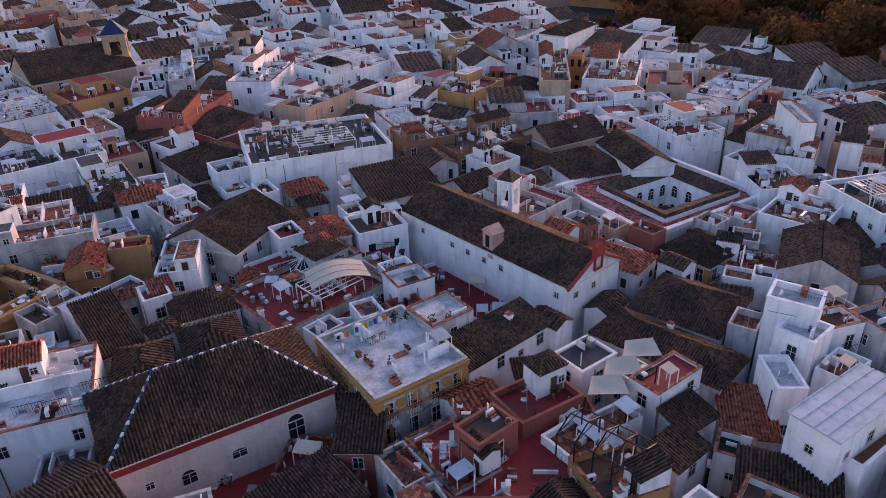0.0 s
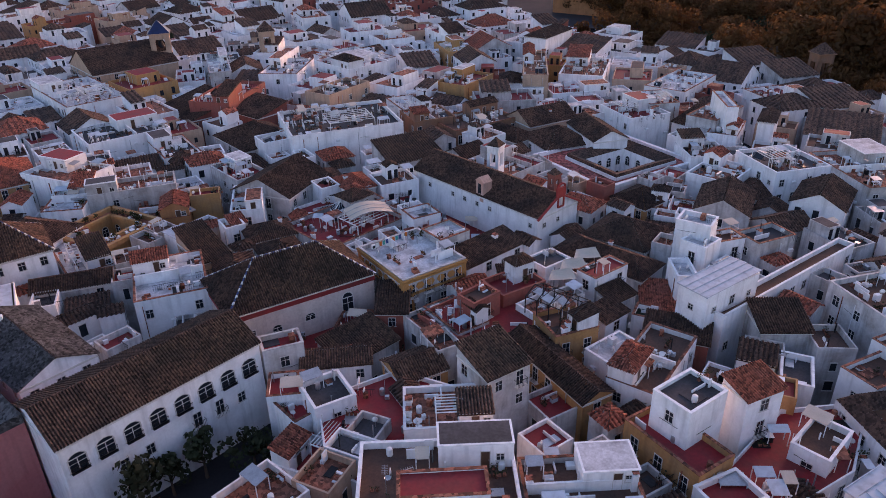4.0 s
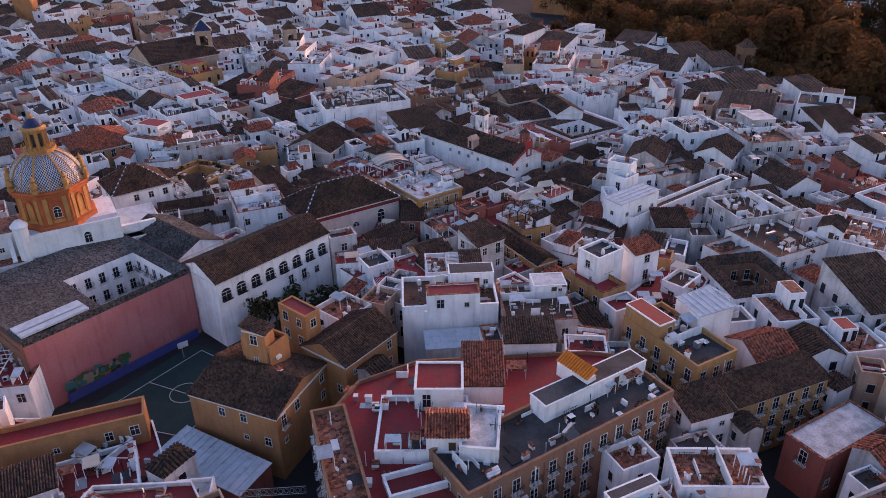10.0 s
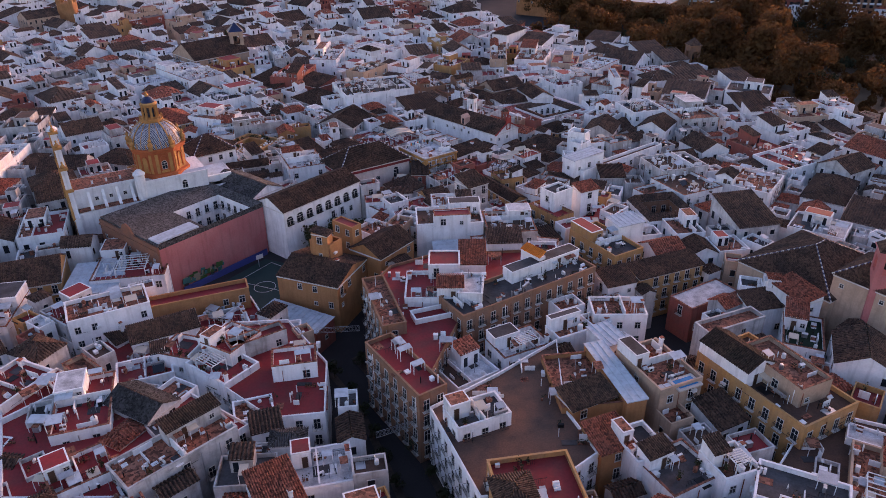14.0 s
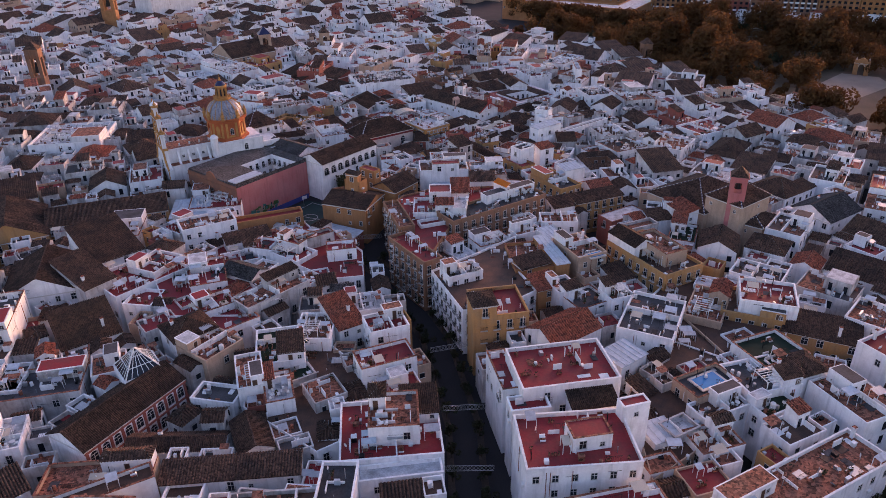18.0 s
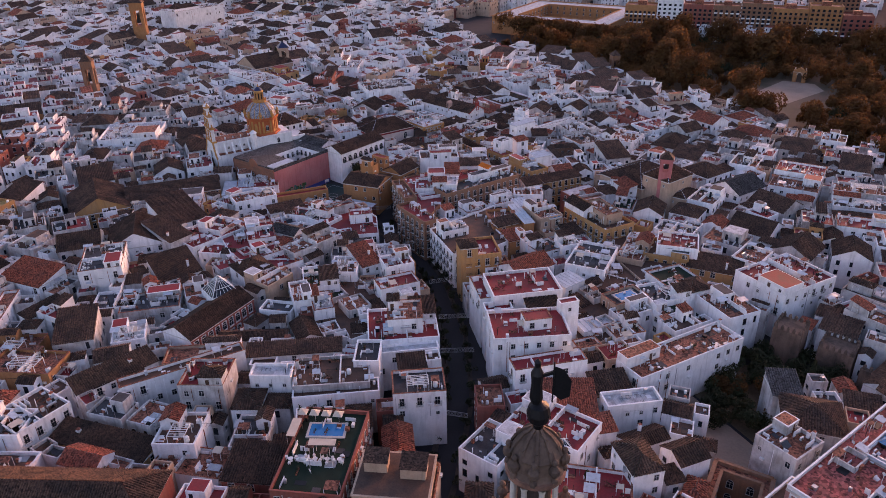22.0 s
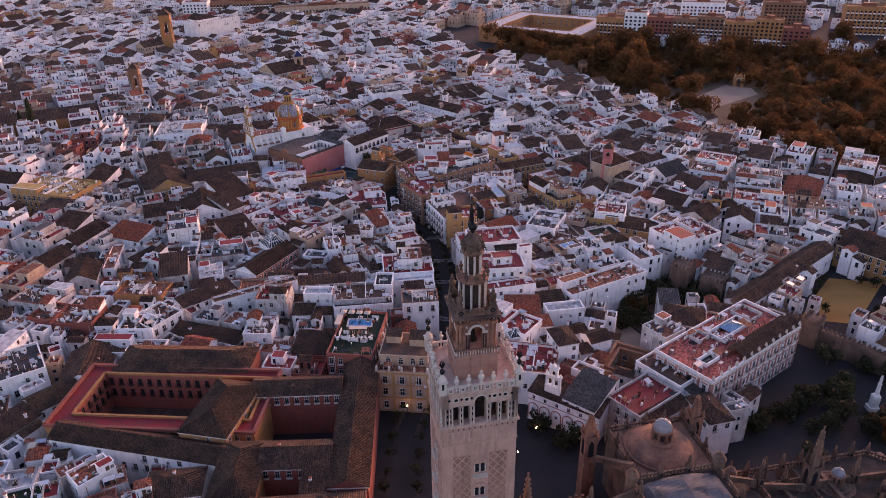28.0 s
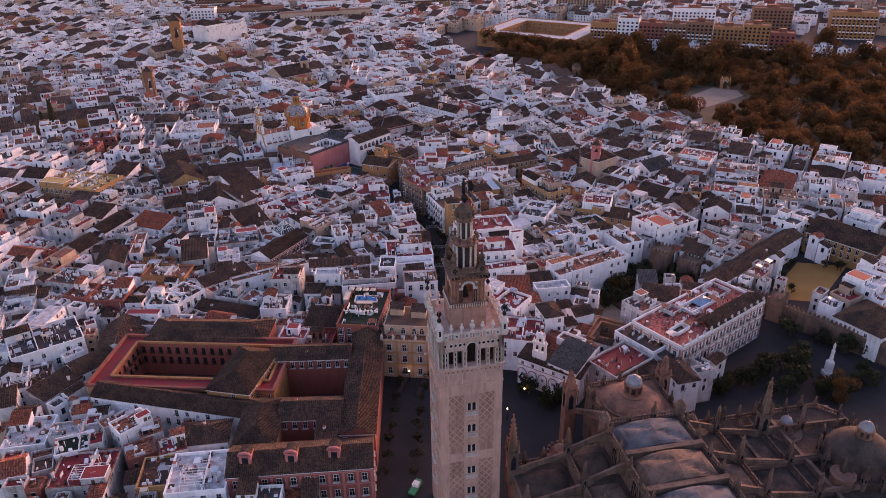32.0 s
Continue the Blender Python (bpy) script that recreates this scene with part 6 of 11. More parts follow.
    for i in range(16):
        a = math.pi / 8 + i * math.pi / 8
        s = Shape()
        for (r0, z0), (r1, z1) in zip(prof, prof[1:]):
            s.beam((cx + r0 * math.cos(a), cy + r0 * math.sin(a), z0 + 0.04), (cx + r1 * math.cos(a), cy + r1 * math.sin(a), z1 + 0.04), 0.15 if i % 2 == 0 else 0.07)
        part("rib", s, [OCHRE], dome)
    s = Shape()
    s.lathe([(2.6, 30.4), (2.6, 31.0), (2.9, 31.1), (2.9, 31.4), (1.6, 31.5), (1.5, 31.6), (1.5, 34.6), (2.1, 34.8), (2.1, 35.1), (1.7, 35.4)], 16, cx, cy, 0)
    for i in range(8):
        a = i * math.pi / 4
        s.beam((cx + 1.75 * math.cos(a), cy + 1.75 * math.sin(a), 31.4), (cx + 1.75 * math.cos(a), cy + 1.75 * math.sin(a), 34.8), 0.2, 0)
        s.face([(cx + 1.54 * math.cos(a + d), cy + 1.54 * math.sin(a + d), z) for d, z in ((0.22, 31.8), (0.56, 31.8), (0.56, 34.2), (0.22, 34.2))], 1)
    for i in range(20):
        a = i * math.pi / 10
        s.beam((cx + 2.75 * math.cos(a), cy + 2.75 * math.sin(a), 31.3), (cx + 2.75 * math.cos(a), cy + 2.75 * math.sin(a), 32.1), 0.09, 0)
    lan = part("lantern", s, [OCHRE, GLASS], dome)
    s = Shape()
    s.lathe([(1.75, 35.1), (1.65, 35.7), (1.1, 36.4), (0.45, 36.8)], 16, cx, cy, 0)
    s.lathe([(0.45, 36.8), (0.5, 37.1), (0.18, 37.5), (0.25, 37.8), (0.04, 38.1), (0.03, 39.4)], 10, cx, cy, 1)
    part("cupola", s, [GLAZE_BLUE, OCHRE], lan)
    # street front with curved gable and open bell wall
    s = Shape()
    s.box(-21.0, -9.0, -0.5, -19.7, 7.5, 12.5)
    n = 12
    for i in range(n):
        f0, f1 = i / n, (i + 1) / n
        for sg, far in ((-1, 8.2), (1, 8.2)):
            y0, y1 = -0.75 + sg * (4.2 + (far - 4.2) * (1 - f0)), -0.75 + sg * (4.2 + (far - 4.2) * (1 - f1))
            h0, h1 = 12.5 + 5.6 * f0 ** 2.0, 12.5 + 5.6 * f1 ** 2.0
            for x in (-21.0, -19.7):
                s.face([(x, y0, 12.5), (x, y1, 12.5), (x, y1, h1), (x, y0, h0)])
            s.face([(-21.0, y0, h0), (-21.0, y1, h1), (-19.7, y1, h1), (-19.7, y0, h0)])
            s.beam((-21.05, y0, h0 + 0.1), (-21.05, y1, h1 + 0.1), 0.28, 1)
    s.box(-21.0, -4.95, 12.5, -19.7, 3.45, 18.1)
    s.box(-21.3, -5.4, 18.1, -19.4, 3.9, 18.7, 1, True)
    for y in (-8.6, 7.1):
        s.box(-21.15, y - 0.35, 0, -20.98, y + 0.35, 12.4, 1)
    front = part("front", s, [WALLS["w"], OCHRE], root)
    s = Shape()
    px, py = -20.35, -0.75
    for z0, z1, hw, m in ((18.7, 23.6, 3.4, 2), (24.2, 28.6, 2.5, 2), (29.1, 32.0, 1.1, 1)):
        k = m + 1
        for j in range(k):
            y = py - hw + 2 * hw * j / m
            s.box(px - 0.7, y - 0.42, z0, px + 0.7, y + 0.42, z1 - 0.8, 0)
            for e in (-0.5, 0.36):
                s.box(px - 0.86, y + e, z0, px - 0.7, y + e + 0.14, z1 - 0.8, 1)
        for j in range(m):
            yc, rr = py - hw + 2 * hw * (j + 0.5) / m, hw / m - 0.42
            for i in range(8):
                a0, a1 = math.pi * i / 8, math.pi * (i + 1) / 8
                q0, q1 = (yc + rr * math.cos(a0), z1 - 1.6 + rr * 0.75 * math.sin(a0)), (yc + rr * math.cos(a1), z1 - 1.6 + rr * 0.75 * math.sin(a1))
                for xx in (px - 0.7, px + 0.7):
                    s.face([(xx, q0[0], q0[1]), (xx, q1[0], q1[1]), (xx, q1[0], z1 - 0.2), (xx, q0[0], z1 - 0.2)])
                s.beam((px - 0.75, q0[0], q0[1]), (px - 0.75, q1[0], q1[1]), 0.1, 1)
        s.box(px - 0.7, py - hw - 0.42, z1 - 0.8, px + 0.7, py + hw + 0.42, z1, 0, True)
        s.box(px - 1.0, py - hw - 0.9, z1, px + 1.0, py + hw + 0.9, z1 + 0.55, 1, True)
        for sy in (-1, 1):
            s.lathe([(0.35, z1 + 0.5), (0.55, z1 + 1.0), (0.15, z1 + 1.6), (0.25, z1 + 1.9), (0.0, z1 + 2.4)], 8, px, py + sy * (hw + 0.3), 1)
    s.lathe([(1.3, 32.5), (1.1, 33.0), (0.5, 33.5), (0.15, 33.7), (0.04, 34.0), (0.03, 35.2)], 10, px, py, 0)
    bw = part("bell_wall", s, [WALLS["w"], OCHRE], front, "white and ochre bell wall with open arches")
    b = Shape()
    b.lathe([(0.8, 0), (0.6, 0.5), (0.45, 1.2), (0.0, 1.4)], 12)
    bm_ = b.make("bell", [IRON])
    for z, y in ((20.2, -1.7), (20.2, 1.7), (25.4, -1.25), (25.4, 1.25), (29.6, 0)):
        part("bell", bm_, None, bw, m=pose(px, py + y, z))
    part("window", WINDOWS[3], None, front, m=pose(-21.02, -0.75, 11.4, 0, 0, -90) @ Matrix.Scale(1.7, 4))
    for y in (-6.4, 5.0):
        part("window", WINDOWS[2], None, front, m=pose(-21.02, y, 8.5, 0, 0, -90))
    s = Shape()
    s.box(-21.5, -2.6, 0, -21.0, 1.1, 8.2)
    s.box(-21.7, -2.9, 8.2, -21.0, 1.4, 8.7, 0, True)
    s.lathe([(1.6, 8.7), (1.3, 9.6), (0.5, 10.6), (0.0, 11.0)], 8, -21.0, -0.75)
    porch = part("stone_portal", s, [STONE], front, "carved brown stone portal")
    part("door", DOOR, None, porch, m=pose(-21.51, -0.75, 0, 0, 0, -90) @ Matrix.Diagonal((2.4, 1, 2.2, 1)))


dome_church()
house(-76.5, 289.5, 12.5, 11.0, 38.0, 14.0, "H", "t", "w", True, 2, 0, 1, rise=4.4, extras=False, ridge="blue")


# ---- buildings round a court ----
# tall court window in dark timber
COURT_WINDOW = WINDOWS[1].copy()
COURT_WINDOW.materials[0] = WOOD


def courtyard(x, y, w, d, turn, h, iw, idp, ox=0.0, oy=0.0, wall="w", inner="w", roof="tile", label="", arches=True, seed=1, name="courtyard_house", lowest=0.5, plain=False, rim="", dark_frames=False):
    PLOTS.append((x, y, w, d, turn))
    root = tagged(new(name), label, "house", "courtyard buildings")
    root.matrix_basis = pose(x, y, 0, 0, 0, turn)
    W, D, a, b = w / 2, d / 2, iw / 2, idp / 2
    s = Shape()
    for p, q in (((-W, -D), (W, -D)), ((W, -D), (W, D)), ((W, D), (-W, D)), ((-W, D), (-W, -D))):
        s.face([(*p, -0.5), (*q, -0.5), (*q, h), (*p, h)])
    outer = part("outer_wall", s, [WALLS[wall]], root)
    s = Shape()
    ip = [(ox - a, oy - b), (ox + a, oy - b), (ox + a, oy + b), (ox - a, oy + b)]
    for p, q in zip(ip, ip[1:] + ip[:1]):
        s.face([(*q, -0.5), (*p, -0.5), (*p, h), (*q, h)])
    inn = part("court_wall", s, [WALLS[inner]], root)
    s = Shape()
    s.face([(*p, lowest) for p in ip])
    part("court_floor", s, [FLOORS["b"]], root)
    op = [(-W, -D), (W, -D), (W, D), (-W, D)]
    for i in range(4):
        j = (i + 1) % 4
        s = Shape()
        if roof == "tile":
            mid = [((op[k][0] + ip[k][0]) / 2, (op[k][1] + ip[k][1]) / 2) for k in (i, j)]
            width = (Vector(op[i]) - Vector(mid[0])).length
            rz = h + 1.6
            for e0, e1, o in ((op[i], op[j], 0.25), (ip[j], ip[i], 0.25)):
                n = max(6, int((Vector(e1) - Vector(e0)).length / 0.55) * 2)
                m0, m1 = (mid[0], mid[1]) if e0 is op[i] else (mid[1], mid[0])
                k = len(s.v)
                for t in range(n + 1):
                    f = t / n
                    lift = 0.09 if t % 2 else 0
                    s.v.append((e0[0] + (e1[0] - e0[0]) * f, e0[1] + (e1[1] - e0[1]) * f, h + 0.02 + lift))
                    s.v.append((m0[0] + (m1[0] - m0[0]) * f, m0[1] + (m1[1] - m0[1]) * f, rz + lift))
                for t in range(n):
                    s.f.append((k + 2 * t, k + 2 * t + 2, k + 2 * t + 3, k + 2 * t + 1))
                    s.m.append(0)
            part("roof", s, [TILE], root)
        elif roof in ("dark", "inward"):
            s.face([(*op[i], h + 1.2), (*op[j], h + 1.2), (*ip[j], h + 0.05), (*ip[i], h + 0.05)])
            s.face([(*op[i], h), (*op[j], h), (*op[j], h + 1.2), (*op[i], h + 1.2)])
            part("roof", s, [TILE_GREY if roof == "dark" else TILE], root)
        else:
            s.face([(*op[i], h + 0.02), (*op[j], h + 0.02), (*ip[j], h + 0.02), (*ip[i], h + 0.02)])
            part("terrace_floor", s, [FLOORS[roof]], root)
            s = Shape()
            p, q = Vector((*op[i], h)), Vector((*op[j], h))
            s.beam(p + Vector((0, 0, 0.4)), q + Vector((0, 0, 0.4)), 0.4, 1)
            p, q = Vector((*ip[i], h)), Vector((*ip[j], h))
            s.beam(p + Vector((0, 0, 0.35)), q + Vector((0, 0, 0.35)), 0.3)
            part("parapet", s, [WALLS[wall], WALLS[rim or wall]], root)
    for i, (length, m0) in enumerate(((iw, pose(ox, oy + b, 0)), (idp, pose(ox - a, oy, 0, 0, 0, 90)), (idp, pose(ox + a, oy, 0, 0, 0, -90)))):
        n = max(2, int(length / (2.6 if w < 60 else 6.0)))
        for z in (h - 3.4, h - 7.0):
            for k in range(n):
                part("window", COURT_WINDOW if dark_frames else WINDOWS[4 if arches else 1], None, inn, m=m0 @ pose((k + 0.5) / n * length - length / 2, -0.004, z))
    rng = random.Random(seed)
    if not plain:
        put_windows(root, w, d, h, rng, turn, 0, 2, True)
    return root


school = courtyard(-70.3, 247.2, 24.5, 28.7, -38.5, 12.6, 13.0, 13.2, 3.6, 5.6, "k", "w", "dark", "pink-walled school with dark roofs round a white court", False, 2, plain=True)
s = Shape()
s.box(-12.3, -14.75, 0, 12.3, -14.36, 13.3, 0)
s.box(-12.45, -14.95, 12.0, 12.45, -14.36, 12.3, 0, True)
s.box(-12.45, -14.95, 8.2, 12.45, -14.36, 8.5, 0, True)
for i in range(14):
    u0, u1 = -1 + i / 7, -1 + (i + 1) / 7
    z0, z1 = [13.3 + 2.3 * (1 - abs(u) ** 1.5) - (0.5 if abs(u) > 0.55 else 0) for u in (u0, u1)]
    for y in (-14.75, -14.36):
        s.face([(3.6 * u0, y, 13.2), (3.6 * u1, y, 13.2), (3.6 * u1, y, z1), (3.6 * u0, y, z0)])
    s.face([(3.6 * u0, -14.75, z0), (3.6 * u1, -14.75, z1), (3.6 * u1, -14.36, z1), (3.6 * u0, -14.36, z0)])
brick_front = part("brick_front", s, [material("brown_brick", (0.27, 0.115, 0.07), 0.9, 0.3, 6, 0.4, 0.3, second=(0.20, 0.10, 0.07))], school, "brown brick front with curved gable")
for i in range(7):
    for z in (9.1, 4.6):
        part("window", WINDOWS[2], None, brick_front, m=pose(-10.2 + 3.4 * i, -14.76, z))
for x, w in ((9.2, 2.4), (11.0, 1.6)):
    s = Shape()
    s.box(x - w / 2, -14.0, 13.85, x + w / 2, -3.5, 14.2, 0)
    part("roof_coping", s, [SHEET], school)
house(-59.5, 265.5, 17.5, 9.5, -38.5, 12.4, "G", "g", "w", True, 3, 0, 1, extras=False, rise=2.2)
courtyard(28.4, 340.9, 22.6, 25.7, -55.9, 8.4, 15.4, 17.4, 1.0, 1.2, "w", "w", "p", "white convent with rose-red terraces round a cloister", True, 3)
courtyard(30.0, 340.7, 15.2, 17.2, -55.9, 8.6, 9.6, 11.4, 0, 0, "w", "w", "inward", "white arched cloister under tiled lean-to roofs", True, 3, plain=True, lowest=3.0)
courtyard(-77.5, 47.6, 54.0, 25.4, -5.0, 12, 46.5, 17.4, 1.2, 0.6, "o", "p", "r", "red palace court with ochre cornice and red roof terraces", False, 4, rim="p", dark_frames=True)
courtyard(47.6, 253.4, 13.5, 13.0, -79.2, 10, 8.5, 8, 0, 0, "w", "b", "tile", "dark timber courtyard house with tiled lean-to roofs", False, 5)
courtyard(105, 586, 98, 92, -32.0, 13, 66, 60, 0, 0, "o", "o", "w", "long ochre palace with pale roof round a court", False, 6)
PLOTS.extend([(-43.5, 38, 23, 15, 0), (-43, 15.5, 11, 8.5, 0)])  # two open courts of the red palace

courtyard(-68.2, 306.0, 13.0, 13.0, -26.0, 9.0, 8.0, 7.5, 0.0, 0.3, "y", "y", "t", "patio house with ochre court and planted terracotta terraces", True, 8, plain=True)
rng = random.Random(4)
for i in range(30):  # pots and loungers round the open court
    a = rng.uniform(0, 2 * math.pi)
    px, py = 5.4 * math.cos(a), 0.3 + 5.2 * math.sin(a)
    on_roof(rng.choice(("potted_plant", "potted_shrub", "potted_shrub", "potted_plant", "terrace_table")), pose(-68.2, 306.0, 9.04, 0, 0, -26) @ pose(px, py, 0))

# convent church with brick-pink tower
house(70.8, 220.9, 20.1, 23.7, -55.0, 12, "H", "t", "c", ridge="blue", extras=False, windows=2, storeys=1, rise=5.0)
tower_house = house(76.1, 207.4, 11.1, 13.5, -53.8, 17, "H", "t", "c", ridge="blue", extras=False, windows=2, storeys=1, rise=4.0)
house(81.5, 204.4, 6.0, 11.1, -38.0, 11, "H", "t", "c", ridge="blue", extras=False, windows=2, storeys=1)
house(104.1, 212.3, 12.9, 15.4, -56.8, 10, "G", "g", "w")


def belfry_turret(x, y, turn, z, w, hgt, wall, label, cap="pyramid"):
    root = tagged(new("belfry_turret"), label, "bell turret")
    root.matrix_basis = pose(x, y, z, 0, 0, turn)
    s = Shape()
    s.box(-w / 2, -w / 2, -z - 0.5, w / 2, w / 2, hgt * 0.35)
    for sx in (-1, 1):
        for sy in (-1, 1):
            s.box(sx * w * 0.37 - w * 0.13, sy * w * 0.37 - w * 0.13, hgt * 0.35, sx * w * 0.37 + w * 0.13, sy * w * 0.37 + w * 0.13, hgt * 0.85)
    s.box(-w / 2, -w / 2, hgt * 0.8, w / 2, w / 2, hgt, 0, True)
    s.box(-w * 0.58, -w * 0.58, hgt, w * 0.58, w * 0.58, hgt + 0.3, 0, True)
    part("tower_wall", s, [WALLS[wall]], root)
    s = Shape()
    s.lathe([(w * 0.78, hgt + 0.3), (w * 0.1, hgt + 0.3 + w * 0.55), (0.0, hgt + 0.4 + w * 0.6)], 4, 0, 0, 0, math.pi / 4)
    part("cap", s, [TILE if cap == "pyramid" else GLAZE], root)
    b = Shape()
    b.lathe([(w * 0.22, hgt * 0.45), (w * 0.16, hgt * 0.55), (w * 0.1, hgt * 0.68), (0, hgt * 0.7)], 10)
    part("bell", b, [IRON], root)


belfry_turret(73.7, 203.1, -20, 18, 4.2, 6.5, "k", "pink rendered bell turret with open arches")
belfry_turret(-101.8, 423.4, 20, 13, 6, 8, "c", "cream stone church tower with blue tiled cap", "blue")
belfry_turret(-72, 440, 20, 10, 5, 8, "c", "slim cream stone belfry with open arches")
belfry_turret(-231, 534, 10, 8, 9, 26, "o", "tall ochre brick church tower in the distance")
belfry_turret(-200, 371, 10, 6, 6, 20, "b", "slim brick church tower beside dark roofs")
belfry_turret(104, 416, 10, 2, 5, 12, "b", "old brown stone wall tower by the park")
belfry_turret(12.4, 312.2, -50, 13.6, 1.7, 3.2, "p", "small red and white bell gable on the church")
belfry_turret(2.4, 328.3, -30, 10.5, 2.6, 6.0, "w", "small white church belfry with red trim")

# church dormer and pediment
s = Shape()
s.box(-1.2, -1.2, 12.0, 1.2, 1.2, 16.5, 0)
s.face([(-1.5, -1.35, 16.5), (1.5, -1.35, 16.5), (0, -1.35, 17.6)])
s.face([(-1.5, -1.35, 16.5), (0, -1.35, 17.6), (0, 1.2, 17.6), (-1.5, 1.2, 16.5)])
s.face([(1.5, -1.35, 16.5), (1.5, 1.2, 16.5), (0, 1.2, 17.6), (0, -1.35, 17.6)])
s.face([(-0.5, -1.22, 13.8), (0.5, -1.22, 13.8), (0.5, -1.22, 16.0), (-0.5, -1.22, 16.0)], 1)
tagged(part("roof_dormer", s, [BRICK, GLASS], m=pose(-0.2, 314.6, 0.6, 0, 0, -50) @ Matrix.Diagonal((0.85, 0.85, 0.86, 1))), "small stone dormer with pediment on church roof", "dormer")


# ---- old city wall and its towers ----
def crenellated(x, y, w, d, turn, h):
    PLOTS.append((x, y, w, d, turn))
    s = Shape()
    s.box(-w / 2, -d / 2, -0.5, w / 2, d / 2, h)
    root = part("wall_tower", s, [STONE], m=pose(x, y, 0, 0, 0, turn))
    mer = Shape()
    mer.box(-0.35, -0.25, 0, 0.35, 0.25, 0.9)
    mer.lathe([(0.45, 0.9), (0.0, 1.4)], 4, 0, 0, 0, math.pi / 4)
    me = mer.make("merlon", [STONE])
    for sx, length, m0 in ((0, w, pose(0, -d / 2 + 0.25, h)), (1, w, pose(0, d / 2 - 0.25, h)), (2, d, pose(-w / 2 + 0.25, 0, h, 0, 0, 90)), (3, d, pose(w / 2 - 0.25, 0, h, 0, 0, 90))):
        n = max(2, int(length / 1.3))
        for i in range(n):
            part("merlon", me, None, root, m=m0 @ pose((i + 0.5) / n * length - length / 2, 0, 0))
    return tagged(root, "brown stone city wall tower with pointed merlons", "wall tower", "city wall towers")


crenellated(83, 119, 7, 7, -40, 10)
crenellated(92, 112, 8, 7, -40, 8.5)
crenellated(113, 83, 5, 5, -45, 9.5)
for (ax, ay), (bx, by) in (((94, 105), (112, 86)), ((114, 81), (131, 61)), ((131, 61), (150, 36))):
    u = Vector((bx - ax, by - ay, 0))
    t = math.degrees(math.atan2(u.y, u.x))
    s = Shape()
    s.box(-u.length / 2, -0.7, -0.5, u.length / 2, 0.7, 7.0)
    wl = part("city_wall", s, [STONE], m=pose((ax + bx) / 2, (ay + by) / 2, 0, 0, 0, t))
    PLOTS.append(((ax + bx) / 2, (ay + by) / 2, u.length, 3, t))
    tagged(wl, "long brown stone city wall with pointed merlons", "wall")
    mer = Shape()
    mer.box(-0.35, -0.3, 7, 0.35, 0.3, 7.9)
    mer.lathe([(0.45, 7.9), (0.0, 8.4)], 4, 0, 0, 0, math.pi / 4)
    me = mer.make("merlon", [STONE])
    for i in range(int(u.length / 1.4)):
        part("merlon", me, None, wl, m=pose(-u.length / 2 + 0.7 + 1.4 * i, 0, 0))

# ---- sports court ----
COURT = material("green_court_paint", (0.022, 0.05, 0.048), 0.85, 0.2, 3, 0.3)
COURT_LINE = material("white_court_lines", (0.5, 0.5, 0.5), 0.8, 0.2, 4, 0.5)
crt = sheet("sports_court", [(-65, 227), (-52, 247), (-36, 240), (-42, 222)], 0.06, COURT, "dark green sports court beside the pink school wall", "sports court")
PLOTS.append((-51, 234, 19, 18, 54))
s = Shape()
for (ax, ay), (bx, by) in (((-62, 227), (-50, 245)), ((-50, 245), (-39, 238)), ((-39, 238), (-46, 223)), ((-46, 223), (-62, 227)), ((-56, 236), (-42.5, 230.5))):
    s.beam((ax, ay, 0.07), (bx, by, 0.07), 0.06)
for i in range(16):
    a0, a1 = 2 * math.pi * i / 16, 2 * math.pi * (i + 1) / 16
    s.beam((-49 + 2.5 * math.cos(a0), 233.3 + 2.5 * math.sin(a0), 0.07), (-49 + 2.5 * math.cos(a1), 233.3 + 2.5 * math.sin(a1), 0.07), 0.06)
part("line_marking", s, [COURT_LINE], crt)
s = Shape()
s.beam((0, 0, 0), (0, 0, 3.2), 0.08, 0)
s.beam((0, 0, 3.0), (0, -0.9, 3.0), 0.05, 0)
s.box(-0.9, -1.0, 2.7, 0.9, -0.92, 3.8, 1, True)
s.lathe([(0.22, 2.85), (0.23, 2.9)], 10, 0, -1.25, 0)
tagged(part("basketball_hoop", s, [STEEL, PLASTIC], m=pose(-52.5, 243, 0, 0, 0, 40)), "basketball hoop with white board on sports court", "basketball hoop")
s = Shape()
s.box(-12, -0.12, 0, 12, 0.12, 1.6)
tagged(part("blue_court_wall", s, [material("blue_wall_paint", (0.05, 0.07, 0.25), 0.8, 0.2)], m=pose(-59.4, 240.2, 0, 0, 0, 51.5)), "low blue painted wall along the sports court", "wall")

s = Shape()
rng = random.Random(12)
for i in range(46):
    x, z = rng.uniform(-11.5, -1.0), rng.uniform(0.4, 2.6)
    w, h = rng.uniform(0.3, 1.1), rng.uniform(0.25, 0.8)
    s.face([(x - w, -0.006 - 0.0008 * i, z - h * 0.7), (x + w * 0.8, -0.006 - 0.0008 * i, z - h), (x + w, -0.006 - 0.0008 * i, z + h * 0.6), (x - w * 0.7, -0.006 - 0.0008 * i, z + h)], i % 4)
tagged(part("painted_mural", s, [material("mural_" + n, c, 0.8, 0.2) for n, c in (("teal", (0.04, 0.16, 0.15)), ("green", (0.05, 0.11, 0.03)), ("dark", (0.03, 0.03, 0.04)), ("sand", (0.30, 0.24, 0.17)))], m=pose(-59.6, 240.4, 1.2, 0, 0, 51.5) @ pose(0, -0.2, 0)), "colourful abstract mural along the court wall", "mural")


